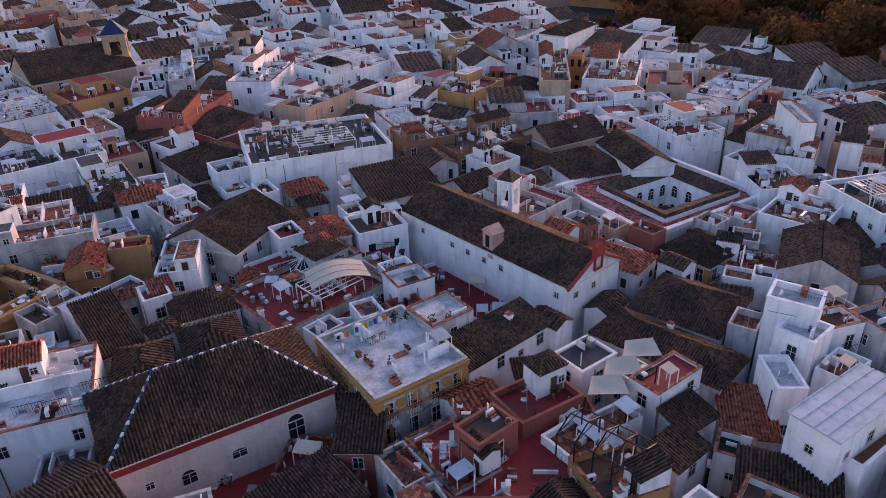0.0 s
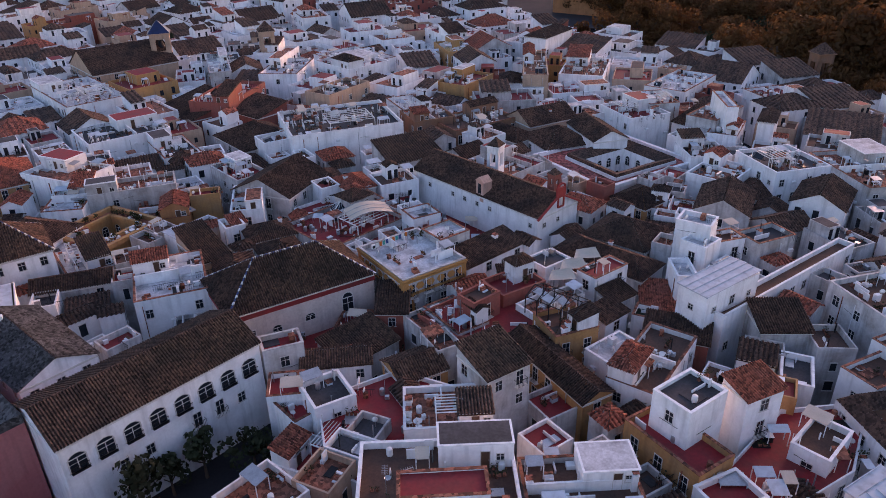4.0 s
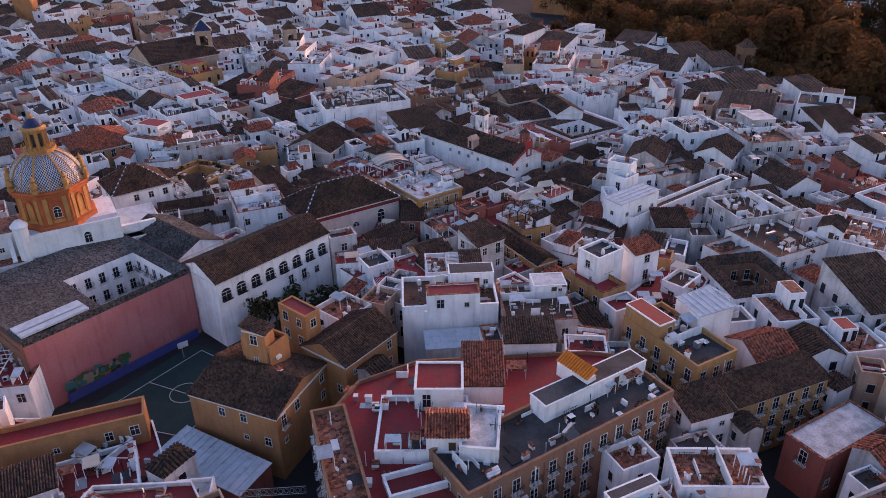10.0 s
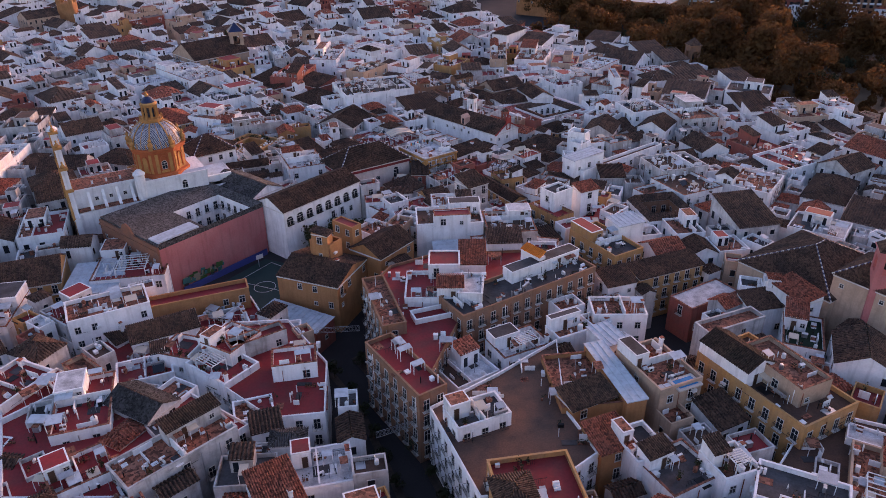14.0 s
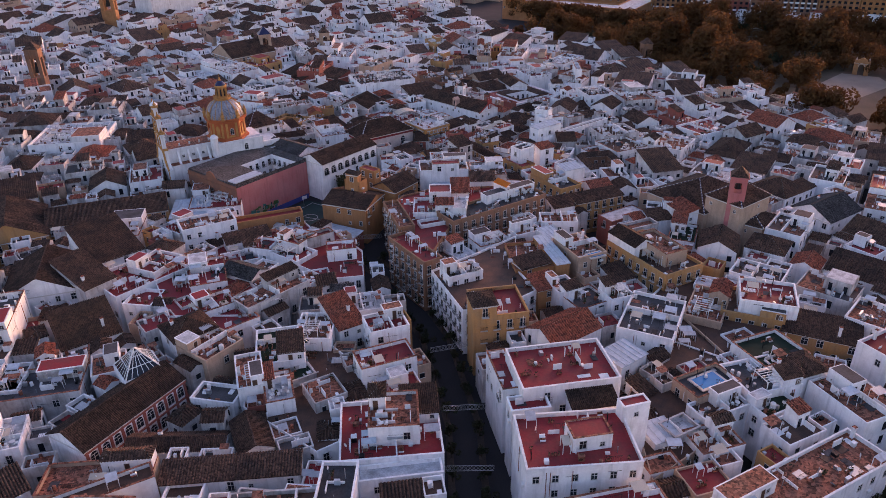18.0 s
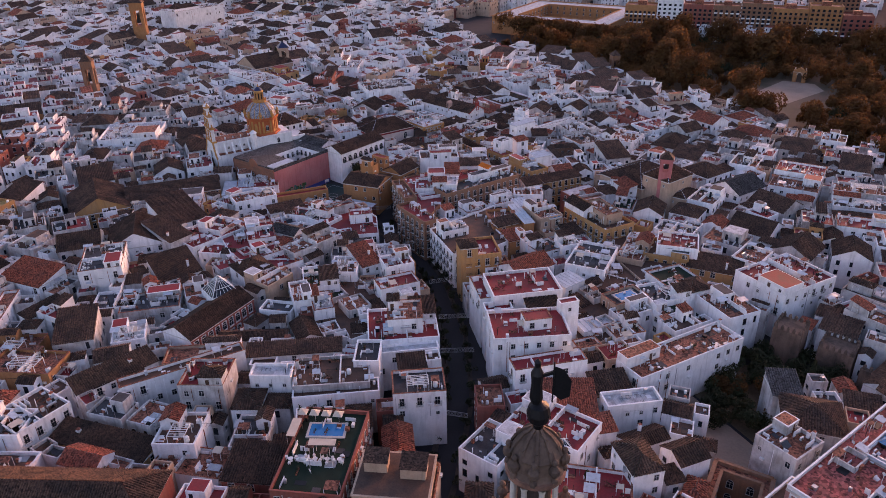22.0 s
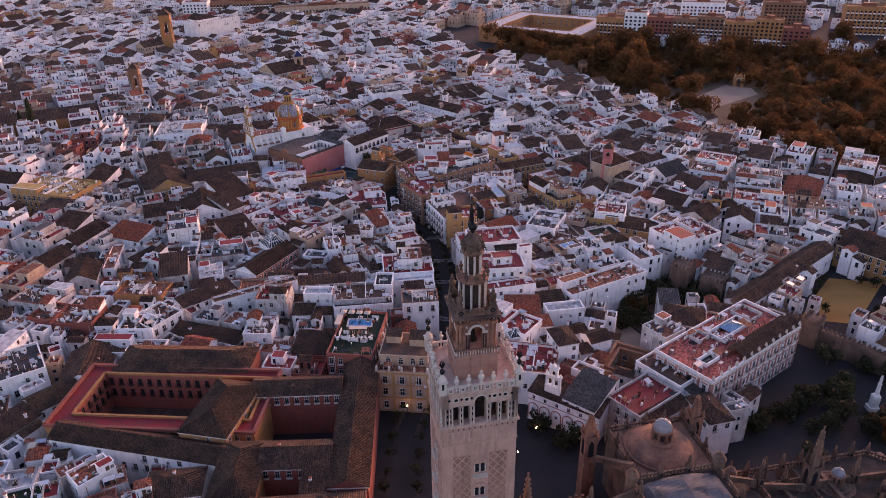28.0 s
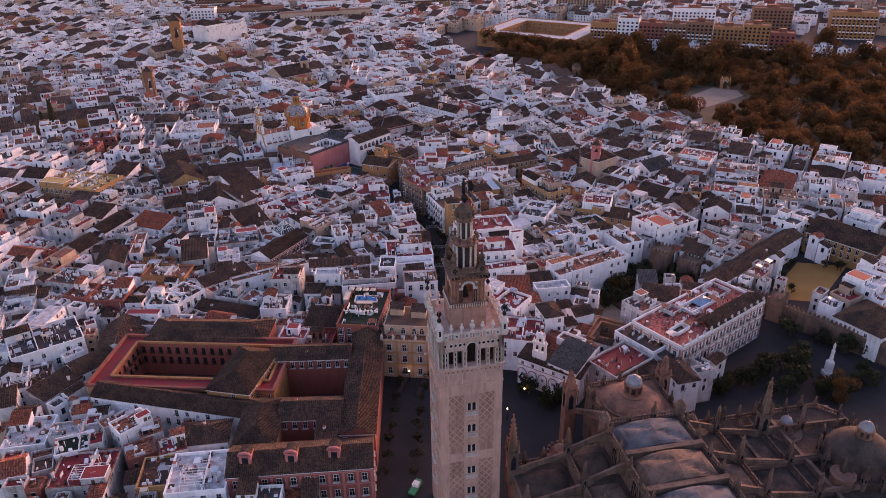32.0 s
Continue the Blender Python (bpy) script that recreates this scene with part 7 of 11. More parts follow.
def frieze_house():
    """White terrace house with ochre bands, medallions and cornice."""
    x, y, w, d, turn, h = -11.9, 289.8, 11.3, 13.2, 37.3, 12.3
    root = house(x, y, w, d, turn, h, "T", "w", "w", True, 8, 1, 3, extras=False, parapet=0.7)
    tagged(root, "white terrace house with ochre painted bands and medallions", "house", "old town houses")
    for side, (length, m0) in enumerate(((w, pose(0, -d / 2, 0)), (d, pose(-w / 2, 0, 0, 0, 0, -90)))):
        s = Shape()
        s.box(-length / 2 - 0.15, -0.3, h + 0.3, length / 2 + 0.15, 0, h + 0.55, 0, True)
        s.box(-length / 2 - 0.1, -0.2, h - 0.1, length / 2 + 0.1, 0, h + 0.12, 0, True)
        s.box(-length / 2, -0.12, h - 2.35, length / 2, 0, h - 1.95, 0, True)
        for sx in (-1, 1):
            s.box(sx * (length / 2 - 0.4) - 0.42, -0.1, 0, sx * (length / 2 - 0.4) + 0.42, 0, h - 0.1, 0)
            s.box(sx * (length / 2 - 1.5) - 0.22, -0.08, 0, sx * (length / 2 - 1.5) + 0.22, 0, h - 2.1, 0)
        part("ochre_band", s, [OCHRE], root, m=m0)
        n = int(length / 1.7)
        med = Shape()
        med.lathe([(0.0, 0.0), (0.5, 0.0)], 6)
        med.lathe([(0.5, 0.0), (0.5, 0.06), (0.62, 0.06), (0.62, 0.0)], 6)
        med.v = [(px * 1.2, -0.05 - pz, py) for px, py, pz in med.v]
        me = med.make("medallion", [OCHRE])
        for i in range(n):
            part("medallion", me, None, root, m=m0 @ pose((i + 0.5) / n * length - length / 2, 0, h - 1.05))
    # laundry on the roof
    base = pose(x, y, h + 0.02, 0, 0, turn)
    s = Shape()
    s.beam((-w * 0.35, d * 0.3, 0), (-w * 0.35, d * 0.3, 1.9), 0.03)
    s.beam((w * 0.2, d * 0.34, 0), (w * 0.2, d * 0.34, 1.9), 0.03)
    s.beam((-w * 0.35, d * 0.3, 1.85), (w * 0.2, d * 0.34, 1.85), 0.012)
    line = tagged(part("washing_line", s, [STEEL], m=base), "washing line with coloured laundry on a white roof", "washing line")
    for i in range(10):
        f = (i + 0.5) / 10
        lx, ly = -w * 0.35 + w * 0.55 * f, d * 0.3 + d * 0.04 * f
        q = Shape()
        q.face([(lx - 0.22, ly - 0.02, 1.84), (lx + 0.22, ly - 0.02, 1.84), (lx + 0.2, ly - 0.06, 1.1), (lx - 0.2, ly - 0.05, 1.15)])
        part("cloth", q, [LAUNDRY[i % 4]], line)
    for k, (fx, fy) in (("water_tank", (-0.1, 0.38)), ("air_conditioner", (-0.3, 0.42)), ("potted_shrub", (0.3, 0.36)), ("potted_plant", (0.4, 0.3)), ("aerial", (0.15, 0.42)), ("potted_shrub", (0.44, -0.2))):
        on_roof(k, base @ pose(fx * w, fy * d, 0))


LAUNDRY = [material("laundry_" + n, c, 0.9, 0.1) for n, c in (("white", (0.7, 0.7, 0.7)), ("orange", (0.6, 0.16, 0.03)), ("teal", (0.05, 0.3, 0.28)), ("navy", (0.03, 0.06, 0.2)))]
frieze_house()


def dormer(x, y, z, turn):
    s = Shape()
    s.box(-1.1, -1.0, -1.2, 1.1, 1.6, 1.6, 0)
    s.face([(-0.6, -1.02, -0.4), (0.6, -1.02, -0.4), (0.6, -1.02, 1.2), (-0.6, -1.02, 1.2)], 1)
    s.lathe([(0.0, 0.0), (0.7, 0.0)], 10, 0, 0, 0)
    for i in range(6):
        a0, a1 = math.pi * i / 6, math.pi * (i + 1) / 6
        s.beam((1.2 * math.cos(a0), -0.9, 1.6 + 0.7 * math.sin(a0)), (1.2 * math.cos(a1), -0.9, 1.6 + 0.7 * math.sin(a1)), 0.22, 0)
        s.face([(1.2 * math.cos(a0), -1, 1.6 + 0.7 * math.sin(a0)), (1.2 * math.cos(a0), 1.6, 1.6 + 0.7 * math.sin(a0)), (1.2 * math.cos(a1), 1.6, 1.6 + 0.7 * math.sin(a1)), (1.2 * math.cos(a1), -1, 1.6 + 0.7 * math.sin(a1))], 2)
    ob = part("roof_dormer", s, [WALLS["k"], GLASS, TILE], m=pose(x, y, z, 0, 0, turn) @ Matrix.Scale(1.25, 4))
    tagged(ob, "pink baroque roof dormer with rounded pediment", "dormer", "palace dormers")


for x, y in ((-52.2, 3.6), (-41.3, 4.0), (-31.1, 4.9)):
    dormer(x, y - 0.6, 14.9, -2)


def parked_car(x, y, turn, mat):
    s = Shape()
    s.box(-0.85, -2.1, 0.3, 0.85, 2.1, 0.85, 0, True)
    k = len(s.v)
    s.box(-0.8, -1.1, 0.85, 0.8, 1.4, 1.4, 1)
    s.v[k + 4:k + 8] = [(-0.62, -0.5, 1.42), (0.62, -0.5, 1.42), (0.62, 1.1, 1.42), (-0.62, 1.1, 1.42)]
    root = part("parked_car", s, [mat, GLASS], m=pose(x, y, 0, 0, 0, turn))
    for sx in (-0.8, 0.8):
        for sy in (-1.3, 1.3):
            part("wheel", WHEEL, None, root, m=pose(sx, sy, 0.32, 0, 90, 0))
    tagged(root, "parked car on the road beside the park", "car", "parked cars")


wh = Shape()
wh.lathe([(0.0, -0.1), (0.32, -0.1), (0.32, 0.1), (0.0, 0.1)], 10)
WHEEL = wh.make("wheel", [IRON])
PAINTS = [material("car_paint_" + n, c, 0.35, 0.08, spec=0.5) for n, c in (("white", (0.7, 0.7, 0.7)), ("silver", (0.4, 0.41, 0.42)), ("red", (0.3, 0.03, 0.03)), ("dark", (0.03, 0.03, 0.04)))]
for i in range(16):
    parked_car(46 + 4.2 * i + (i % 3), 519 + 1.2 * i + 3 * (i % 2), -70, PAINTS[(i * 7) % 4])


# ---- fixtures of the nearest roofs ----
TRIM = material("dark_red_trim", (0.33, 0.045, 0.04), 0.8, 0.2, 4, 0.5)
s = Shape()
for sx in (-1, 1):
    s.beam((0, sx * 5.9, 11.9), (0, 0, 15.15), 0.16)
s.box(-0.2, -1.1, 14.6, 0.2, 1.1, 16.4)
for i in range(8):
    a0, a1 = math.pi * i / 8, math.pi * (i + 1) / 8
    s.beam((0, 1.0 * math.cos(a0), 16.4 + 0.7 * math.sin(a0)), (0, 1.0 * math.cos(a1), 16.4 + 0.7 * math.sin(a1)), 0.14)
for sy in (-1, 1):
    s.beam((0.1, sy * 0.75, 12.8), (0.1, sy * 0.75, 15.0), 0.12)
s.beam((0.1, -0.75, 12.8), (0.1, 0.75, 12.8), 0.12)
s.beam((0, 0, 17.0), (0, 0, 18.3), 0.04)
tagged(part("gable_crest", s, [TRIM], m=pose(1.3, 319.4, 0, 0, 0, -45.6) @ pose(16.85, 0, 0)), "dark red painted gable trim and crest on church", "gable trim")


def barrel_awning(x, y, z, turn, w, d, r):
    """Translucent curved shelter on thin posts."""
    s = Shape()
    n = 10
    pts = [(-w / 2 + w * i / n, r * math.sin(math.pi * (0.12 + 0.76 * i / n))) for i in range(n + 1)]
    for (x0, z0), (x1, z1) in zip(pts, pts[1:]):
        s.face([(x0, -d / 2, 2.0 + z0), (x1, -d / 2, 2.0 + z1), (x1, d / 2, 2.0 + z1), (x0, d / 2, 2.0 + z0)])
        for e in (-d / 2, -d / 6, d / 6, d / 2):
            s.beam((x0, e, 2.03 + z0), (x1, e, 2.03 + z1), 0.04, 1)
    ob = part("barrel_awning", s, [CLOTH, STEEL], m=pose(x, y, z, 0, 0, turn))
    for sx in (-1, 1):
        for sy in (-1, 1):
            q = Shape()
            q.beam((sx * w / 2, sy * d / 2, 0), (sx * w / 2, sy * d / 2, 2.0 + pts[0][1]), 0.05)
            part("post", q, [STEEL], ob)
    tagged(ob, "pale curved awning on thin posts over terrace", "awning")


def steel_frame(x, y, z, turn, w, d, h):
    """Bare dark pergola frame with a pitched top."""
    ob = tagged(new("pergola_frame"), "bare dark steel pergola frame on yellow terrace", "pergola")
    ob.matrix_basis = pose(x, y, z, 0, 0, turn)
    for i in range(5):
        xx = -w / 2 + w * i / 4
        q = Shape()
        q.beam((xx, -d / 2, 0), (xx, -d / 2, h), 0.06)
        q.beam((xx, d / 2, 0), (xx, d / 2, h), 0.06)
        q.beam((xx, -d / 2, h), (xx, 0, h + 0.9), 0.05)
        q.beam((xx, d / 2, h), (xx, 0, h + 0.9), 0.05)
        q.beam((xx, -d / 2, h), (xx, d / 2, h), 0.04)
        part("truss", q, [IRON], ob)
    for yy, zz in ((-d / 2, h), (0, h + 0.9), (d / 2, h)):
        q = Shape()
        q.beam((-w / 2, yy, zz), (w / 2, yy, zz), 0.05)
        part("purlin", q, [IRON], ob)


def roof_light(x, y, z, turn, w, d, h):
    """Hipped glass skylight with white bars."""
    s = Shape()
    c = [Vector((sx * w / 2, sy * d / 2, 0.5)) for sx, sy in ((-1, -1), (1, -1), (1, 1), (-1, 1))]
    top = Vector((0, 0, 0.5 + h))
    for i in range(4):
        p, q = c[i], c[(i + 1) % 4]
        s.face([p, q, top], 1)
        s.beam(p, top, 0.07)
        s.beam(p, q, 0.07)
        for k in range(1, 4):
            s.beam(p + (q - p) * (k / 4), top, 0.03)
        s.face([(p.x, p.y, 0), (q.x, q.y, 0), tuple(q), tuple(p)], 0)
    tagged(part("skylight", s, [PLASTIC, GLASS], m=pose(x, y, z, 0, 0, turn)), "hipped glass skylight with white bars on terrace", "skylight")


barrel_awning(-21.0, 308.2, 9, 25, 8, 5, 1.5)
steel_frame(9.2, 275.1, 11.1, -38, 7.5, 4.5, 2.6)
roof_light(-26.9, 313.9, 9, 20, 4, 3.4, 1.6)
roof_light(16.8, 262.5, 10, 56, 3.6, 2.6, 1.1)
roof_light(-37.3, 148.5, 11, 20, 5, 4, 1.5)
roof_light(17.7, 74.9, 11.05, 10, 4.2, 4.2, 2.4)


# ---- houses of the old town, block by block ----
house(-85.5, 156.5, 12.1, 12.5, 35.9, 10, "S", "t", "w")
house(-42.1, 113.1, 22.9, 4.4, 5.1, 10, "S", "t", "w", extras=False)
house(-64.5, 112.5, 18.1, 7.2, 5.0, 9, "T", "t", "c", windows=0, storeys=3)
house(-144.9, 154.0, 18.4, 9.8, 72.3, 10, "G", "t", "w")
house(-125.6, 152.0, 16.1, 9.7, -23.3, 11, "S", "r", "w")
house(-125.4, 133.6, 4.2, 20.0, 10.7, 10, "T", "t", "w", extras=False)
house(-114.4, 134.8, 11.5, 3.7, 61.6, 10, "S", "t", "w", extras=False)
house(-113.5, 118.9, 11.0, 9.7, 2.1, 8, "T", "t", "o")
house(-238.0, 327.0, 54.0, 22.0, 26.6, 8.5, "G", "t", "o", False, 3, 1, 1, extras=False, rise=4.0)
house(14.8, 230.3, 6.2, 4.4, -4.8, 11, "T", "r", "w", extras=False)
house(8.2, 265.5, 15.9, 4.5, -58.7, 10, "G", "t", "y", windows=1, storeys=3, extras=False)
house(-9.9, 266.4, 5.7, 6.6, -59.0, 9, "G", "t", "y", windows=1, storeys=3, extras=False)
house(-20.3, 267.5, 9.0, 3.0, 9.7, 9, "S", "t", "w", extras=False)
house(-13.9, 280.3, 4.5, 6.4, 0.4, 10, "S", "t", "p", windows=0, storeys=3, extras=False)
house(-5.3, 253.9, 9.7, 7.2, 5.1, 12, "T", "t", "w")
house(-27.4, 267.9, 5.3, 3.6, 24.0, 11, "T", "r", "w", extras=False)
house(-17.7, 278.4, 8.4, 5.9, -7.8, 7, "T", "r", "p", windows=0, storeys=3, extras=False)
house(10.2, 273.6, 6.4, 6.5, -67.1, 10.5, "T", "b", "y", windows=1, storeys=3)
house(7.2, 278.9, 4.6, 5.0, -51.0, 9.5, "T", "t", "w", extras=False)
house(4.9, 279.4, 9.3, 10.4, -52.9, 6.5, "T", "p", "p", windows=0, extras=False)
house(31.9, 278.9, 4.7, 11.3, -53.9, 14, "M", "m", "w", extras=False)
house(44.0, 285.3, 34.2, 2.7, 38.1, 11, "T", "b", "w", extras=False)
house(25.7, 274.5, 8.5, 4.5, -19.0, 9, "S", "b", "p", windows=0, storeys=3, extras=False)
house(38.9, 274.2, 6.6, 5.9, 0.5, 11, "S", "t", "w", extras=False)
house(-47.6, 283.2, 10.2, 12.9, 23.4, 12, "T", "w", "w")
house(-25.3, 308.1, 17.2, 13.9, 46.9, 9, "T", "r", "w")
house(1.3, 319.4, 32.9, 10.9, -45.6, 12, "G", "t", "w", windows=2, storeys=1, extras=False)
house(19.7, 295.7, 16.2, 7.2, -40.4, 9, "H", "t", "w")
house(24.6, 304.7, 11.3, 10.5, -37.0, 9, "H", "t", "w")
house(33.4, 296.1, 5.5, 4.3, -31.4, 15, "T", "w", "w", extras=False)
house(33.3, 292.6, 4.3, 4.6, -46.2, 13, "T", "w", "w", extras=False)
house(30.3, 319.8, 7.9, 8.9, -48.1, 9, "H", "t", "y", windows=1, storeys=3)
house(35.4, 317.0, 8.3, 6.3, -22.5, 8, "T", "r", "w")
house(6.2, 358.3, 12.9, 7.6, -45.5, 9, "H", "t", "w")
house(15.1, 367.8, 14.2, 10.4, 31.7, 10, "G", "t", "c")
house(26.7, 353.8, 8.3, 14.5, 17.2, 11, "G", "t", "w")
house(17.7, 353.9, 12.4, 12.8, 23.8, 9, "H", "t", "w")
house(38.3, 368.2, 13.3, 11.6, -67.1, 11, "T", "r", "w")
house(44.8, 375.0, 7.9, 11.9, 10.7, 12, "T", "r", "w")
house(56.6, 395.1, 11.6, 22.4, -37.4, 11, "T", "w", "w")
house(-34.0, 356.8, 25.9, 19.9, 22.6, 13, "T", "g", "w")
house(-54.3, 357.0, 16.1, 14.7, -46.9, 9, "H", "t", "w")
house(-111.8, 386.0, 16.0, 30.0, 44.9, 12, "T", "w", "w")
house(-86.6, 355.2, 18.9, 14.2, 41.1, 11, "T", "g", "w")
house(-75.7, 331.3, 10.7, 9.0, 27.5, 9, "T", "t", "w")
house(-47.9, 348.3, 6.8, 6.3, 34.7, 11, "T", "t", "w")
house(-32.2, 327.8, 6.2, 9.1, 26.9, 10, "H", "t", "w")
house(-13.4, 365.6, 10.8, 10.4, 24.7, 11, "T", "b", "b", windows=1, storeys=4)
house(-2.0, 364.9, 18.4, 11.9, 34.9, 10, "T", "b", "b", windows=1, storeys=4)
house(47.8, 341.6, 9.0, 9.6, 6.0, 10, "T", "b", "w")
house(56.5, 362.9, 7.4, 15.2, -41.4, 12, "T", "t", "w")
house(50.1, 356.3, 5.7, 13.1, -49.1, 9, "T", "g", "w", extras=False)
house(47.8, 329.4, 9.1, 11.6, -40.1, 10, "T", "t", "w")
house(60.2, 330.5, 13.1, 12.4, -73.5, 12, "T", "g", "w")
house(65.9, 354.2, 3.5, 10.3, -26.5, 14, "H", "t", "w", extras=False)
house(-18.8, 374.9, 7.5, 13.8, 25.9, 11, "T", "w", "w")
house(-4.2, 396.0, 9.5, 15.6, -32.2, 12, "T", "r", "y", windows=1, storeys=3)
house(-40.9, 429.9, 16.8, 23.2, 42.6, 11, "T", "w", "w")
house(-40.0, 418.2, 18.0, 15.8, -43.7, 12, "T", "r", "w")
house(-38.7, 384.4, 8.5, 16.8, -31.5, 13, "T", "b", "c", windows=0, storeys=3)
house(-59.1, 412.3, 11.7, 20.0, -3.7, 12, "T", "w", "w")
house(-79.7, 316.4, 7.3, 12.4, 11.1, 10, "T", "w", "w")
house(-85.0, 326.2, 14.3, 10.3, -21.9, 12, "T", "t", "w")
house(-69.5, 321.1, 16.2, 7.0, 22.8, 11, "T", "t", "w")
house(-79.8, 303.0, 12.5, 9.4, -14.5, 10, "H", "t", "w")
house(-68.7, 296.3, 7.1, 16.8, 39.1, 9, "T", "w", "w")
house(-64.3, 285.9, 11.5, 5.0, 21.1, 10, "G", "t", "w", extras=False)
house(-101.6, 326.3, 15.9, 16.2, 38.1, 11, "H", "r", "y", windows=1, storeys=3)
house(-25.5, 261.5, 4.4, 4.7, 9.4, 9, "T", "r", "w", extras=False)
house(16.4, 270.1, 4.4, 6.8, -51.0, 9, "T", "w", "w", extras=False, parapet=0.3)
house(48.2, 264.2, 4.9, 9.9, -62.3, 10, "T", "b", "w", extras=False)
house(57.0, 278.1, 11.6, 14.4, -72.6, 12, "T", "b", "w")
house(57.0, 265.6, 13.0, 12.9, -64.6, 11, "T", "b", "w")
house(36.4, 241.6, 4.5, 5.3, -58.7, 12, "M", "m", "w", extras=False)
house(-20.0, 254.6, 10.8, 6.6, 66.8, 6, "T", "r", "w")
house(-18.1, 272.5, 9.3, 6.1, 45.8, 8, "S", "t", "w")
house(15.4, 233.7, 6.7, 5.4, -13.0, 10, "T", "t", "w", extras=False)
house(20.4, 266.1, 14.5, 6.4, 56.7, 10, "T", "b", "w")
house(-61.3, 204.7, 12.5, 4.8, 28.3, 8, "S", "t", "w", extras=False)
house(-52.7, 194.7, 9.6, 6.5, -16.1, 10, "T", "r", "w")
house(61.4, 208.6, 8.8, 4.7, -72.2, 13, "S", "r", "w", extras=False)
house(6.4, 195.7, 9.8, 6.8, 27.3, 10, "T", "w", "w")
house(25.8, 204.0, 10.0, 6.3, -0.7, 12, "T", "t", "w")
house(74.3, 267.3, 14.0, 14.5, -35.8, 11, "T", "t", "w")
house(74.6, 325.4, 12.8, 19.1, 10.0, 12, "T", "t", "w")
house(94.0, 286.2, 13.5, 17.7, -60.3, 10, "T", "r", "w")
house(94.5, 263.9, 10.3, 19.0, -36.6, 10, "H", "t", "w")
house(18.3, 100.3, 17.2, 4.9, 12.7, 14, "T", "r", "w", extras=False)
house(-11.1, 93.1, 11.5, 8.3, 4.4, 14, "T", "g", "w")
house(-66.3, 103.7, 28.3, 3.9, 29.4, 12, "T", "b", "w", extras=False)
house(89.5, 139.4, 16.2, 20.8, -62.4, 13, "T", "r", "w")
house(51.2, 107.5, 32.5, 8.6, 27.9, 11, "T", "t", "w")
house(38.9, 154.3, 11.6, 16.3, -26.1, 12, "T", "g", "w")
house(-64.5, 178.7, 8.6, 13.9, 18.5, 11, "T", "r", "w")
house(-104.1, 177.7, 17.3, 18.1, 17.6, 11, "G", "t", "w")
house(-105.6, 155.8, 11.7, 16.9, 15.9, 14, "T", "g", "w")
house(-86.2, 138.0, 15.7, 9.8, 13.0, 9, "T", "g", "w")
house(-33.9, 153.4, 7.9, 10.0, -1.8, 11, "T", "b", "w")
house(-23.3, 106.4, 5.9, 8.7, -1.4, 13, "T", "g", "w", extras=False)
house(-34.1, 105.1, 12.3, 6.8, -7.6, 9, "T", "g", "w")
house(-29.6, 95.2, 19.1, 5.0, 5.9, 11, "T", "b", "w", extras=False)
house(-106.9, 221.6, 33.3, 12.8, 20.3, 9, "G", "t", "y", windows=1, storeys=3)
house(-131.5, 211.7, 19.6, 23.2, 26.7, 9, "G", "t", "y", windows=1, storeys=3)
house(-101.7, 210.0, 17.7, 13.9, 10.3, 8, "T", "w", "w")
house(17.0, 81.3, 16.3, 10.6, -37.4, 12, "T", "r", "w")
house(35.0, 90.0, 12.3, 5.0, 8.0, 11, "T", "w", "w", extras=False)
house(31.1, 69.5, 6.3, 9.0, 13.6, 14, "H", "t", "w")
house(-29.2, 69.5, 14.4, 4.9, -8.4, 11, "G", "t", "p", windows=0, storeys=3, extras=False)
house(-29.0, 71.4, 13.1, 23.0, -8.0, 15, "T", "e", "p", windows=1, storeys=4, extras=False)
house(-26.9, 36.3, 9.2, 46.5, 0.6, 13, "G", "t", "p", windows=0, storeys=3)
house(-43.4, 50.0, 23.6, 8.0, 1.0, 13, "G", "t", "p", windows=1, storeys=3)
house(-39.8, 25.0, 16.6, 9.4, 0.5, 12, "G", "t", "p", windows=1, storeys=3)
house(-34.4, 15.4, 5.8, 9.4, 0.5, 12, "S", "t", "p")
house(-61.4, 40.7, 12.6, 21.2, -12.4, 14, "H", "t", "o")
house(-79.6, 32.1, 46.7, 7.8, -13.4, 11, "G", "t", "w")
house(-77.7, 65.0, 38.3, 12.3, -3.2, 12, "H", "t", "p", windows=0, storeys=3)
house(-52.7, 20.1, 10.6, 19.1, 0.2, 12, "H", "t", "o")
house(64.2, 39.4, 11.2, 7.0, -77.3, 11, "H", "t", "w")
house(161.4, 128.2, 28.0, 17.1, -52.0, 9, "G", "t", "y", windows=1, storeys=3)
house(116.2, 113.2, 62.5, 7.7, 39.0, 9, "G", "t", "w")
house(137.4, 67.8, 15.9, 19.1, -58.8, 9, "H", "t", "w")
house(-98.6, 75.5, 21.6, 7.0, -2.3, 9, "T", "b", "w")
house(-115.2, 22.3, 11.0, 12.1, 9.1, 8, "T", "w", "w")
house(-63.9, 2.8, 14.2, 13.7, 5.2, 11, "T", "w", "w")
house(-73.0, 4.4, 11.7, 10.6, 7.0, 10, "T", "b", "y", windows=1, storeys=3)
house(-94.0, 7.0, 14.4, 12.5, 5.4, 9, "T", "r", "w")
house(182.7, 173.0, 9.0, 15.5, -24.6, 12, "T", "w", "w")
house(187.5, 200.5, 15.0, 12.5, -34.2, 9, "H", "t", "w")
house(194.7, 211.1, 15.0, 12.5, -34.2, 11, "T", "b", "w")
house(201.9, 221.7, 15.0, 12.5, -34.2, 10, "T", "r", "w")
house(131.9, 173.8, 19.2, 9.4, -23.4, 11, "T", "r", "w")
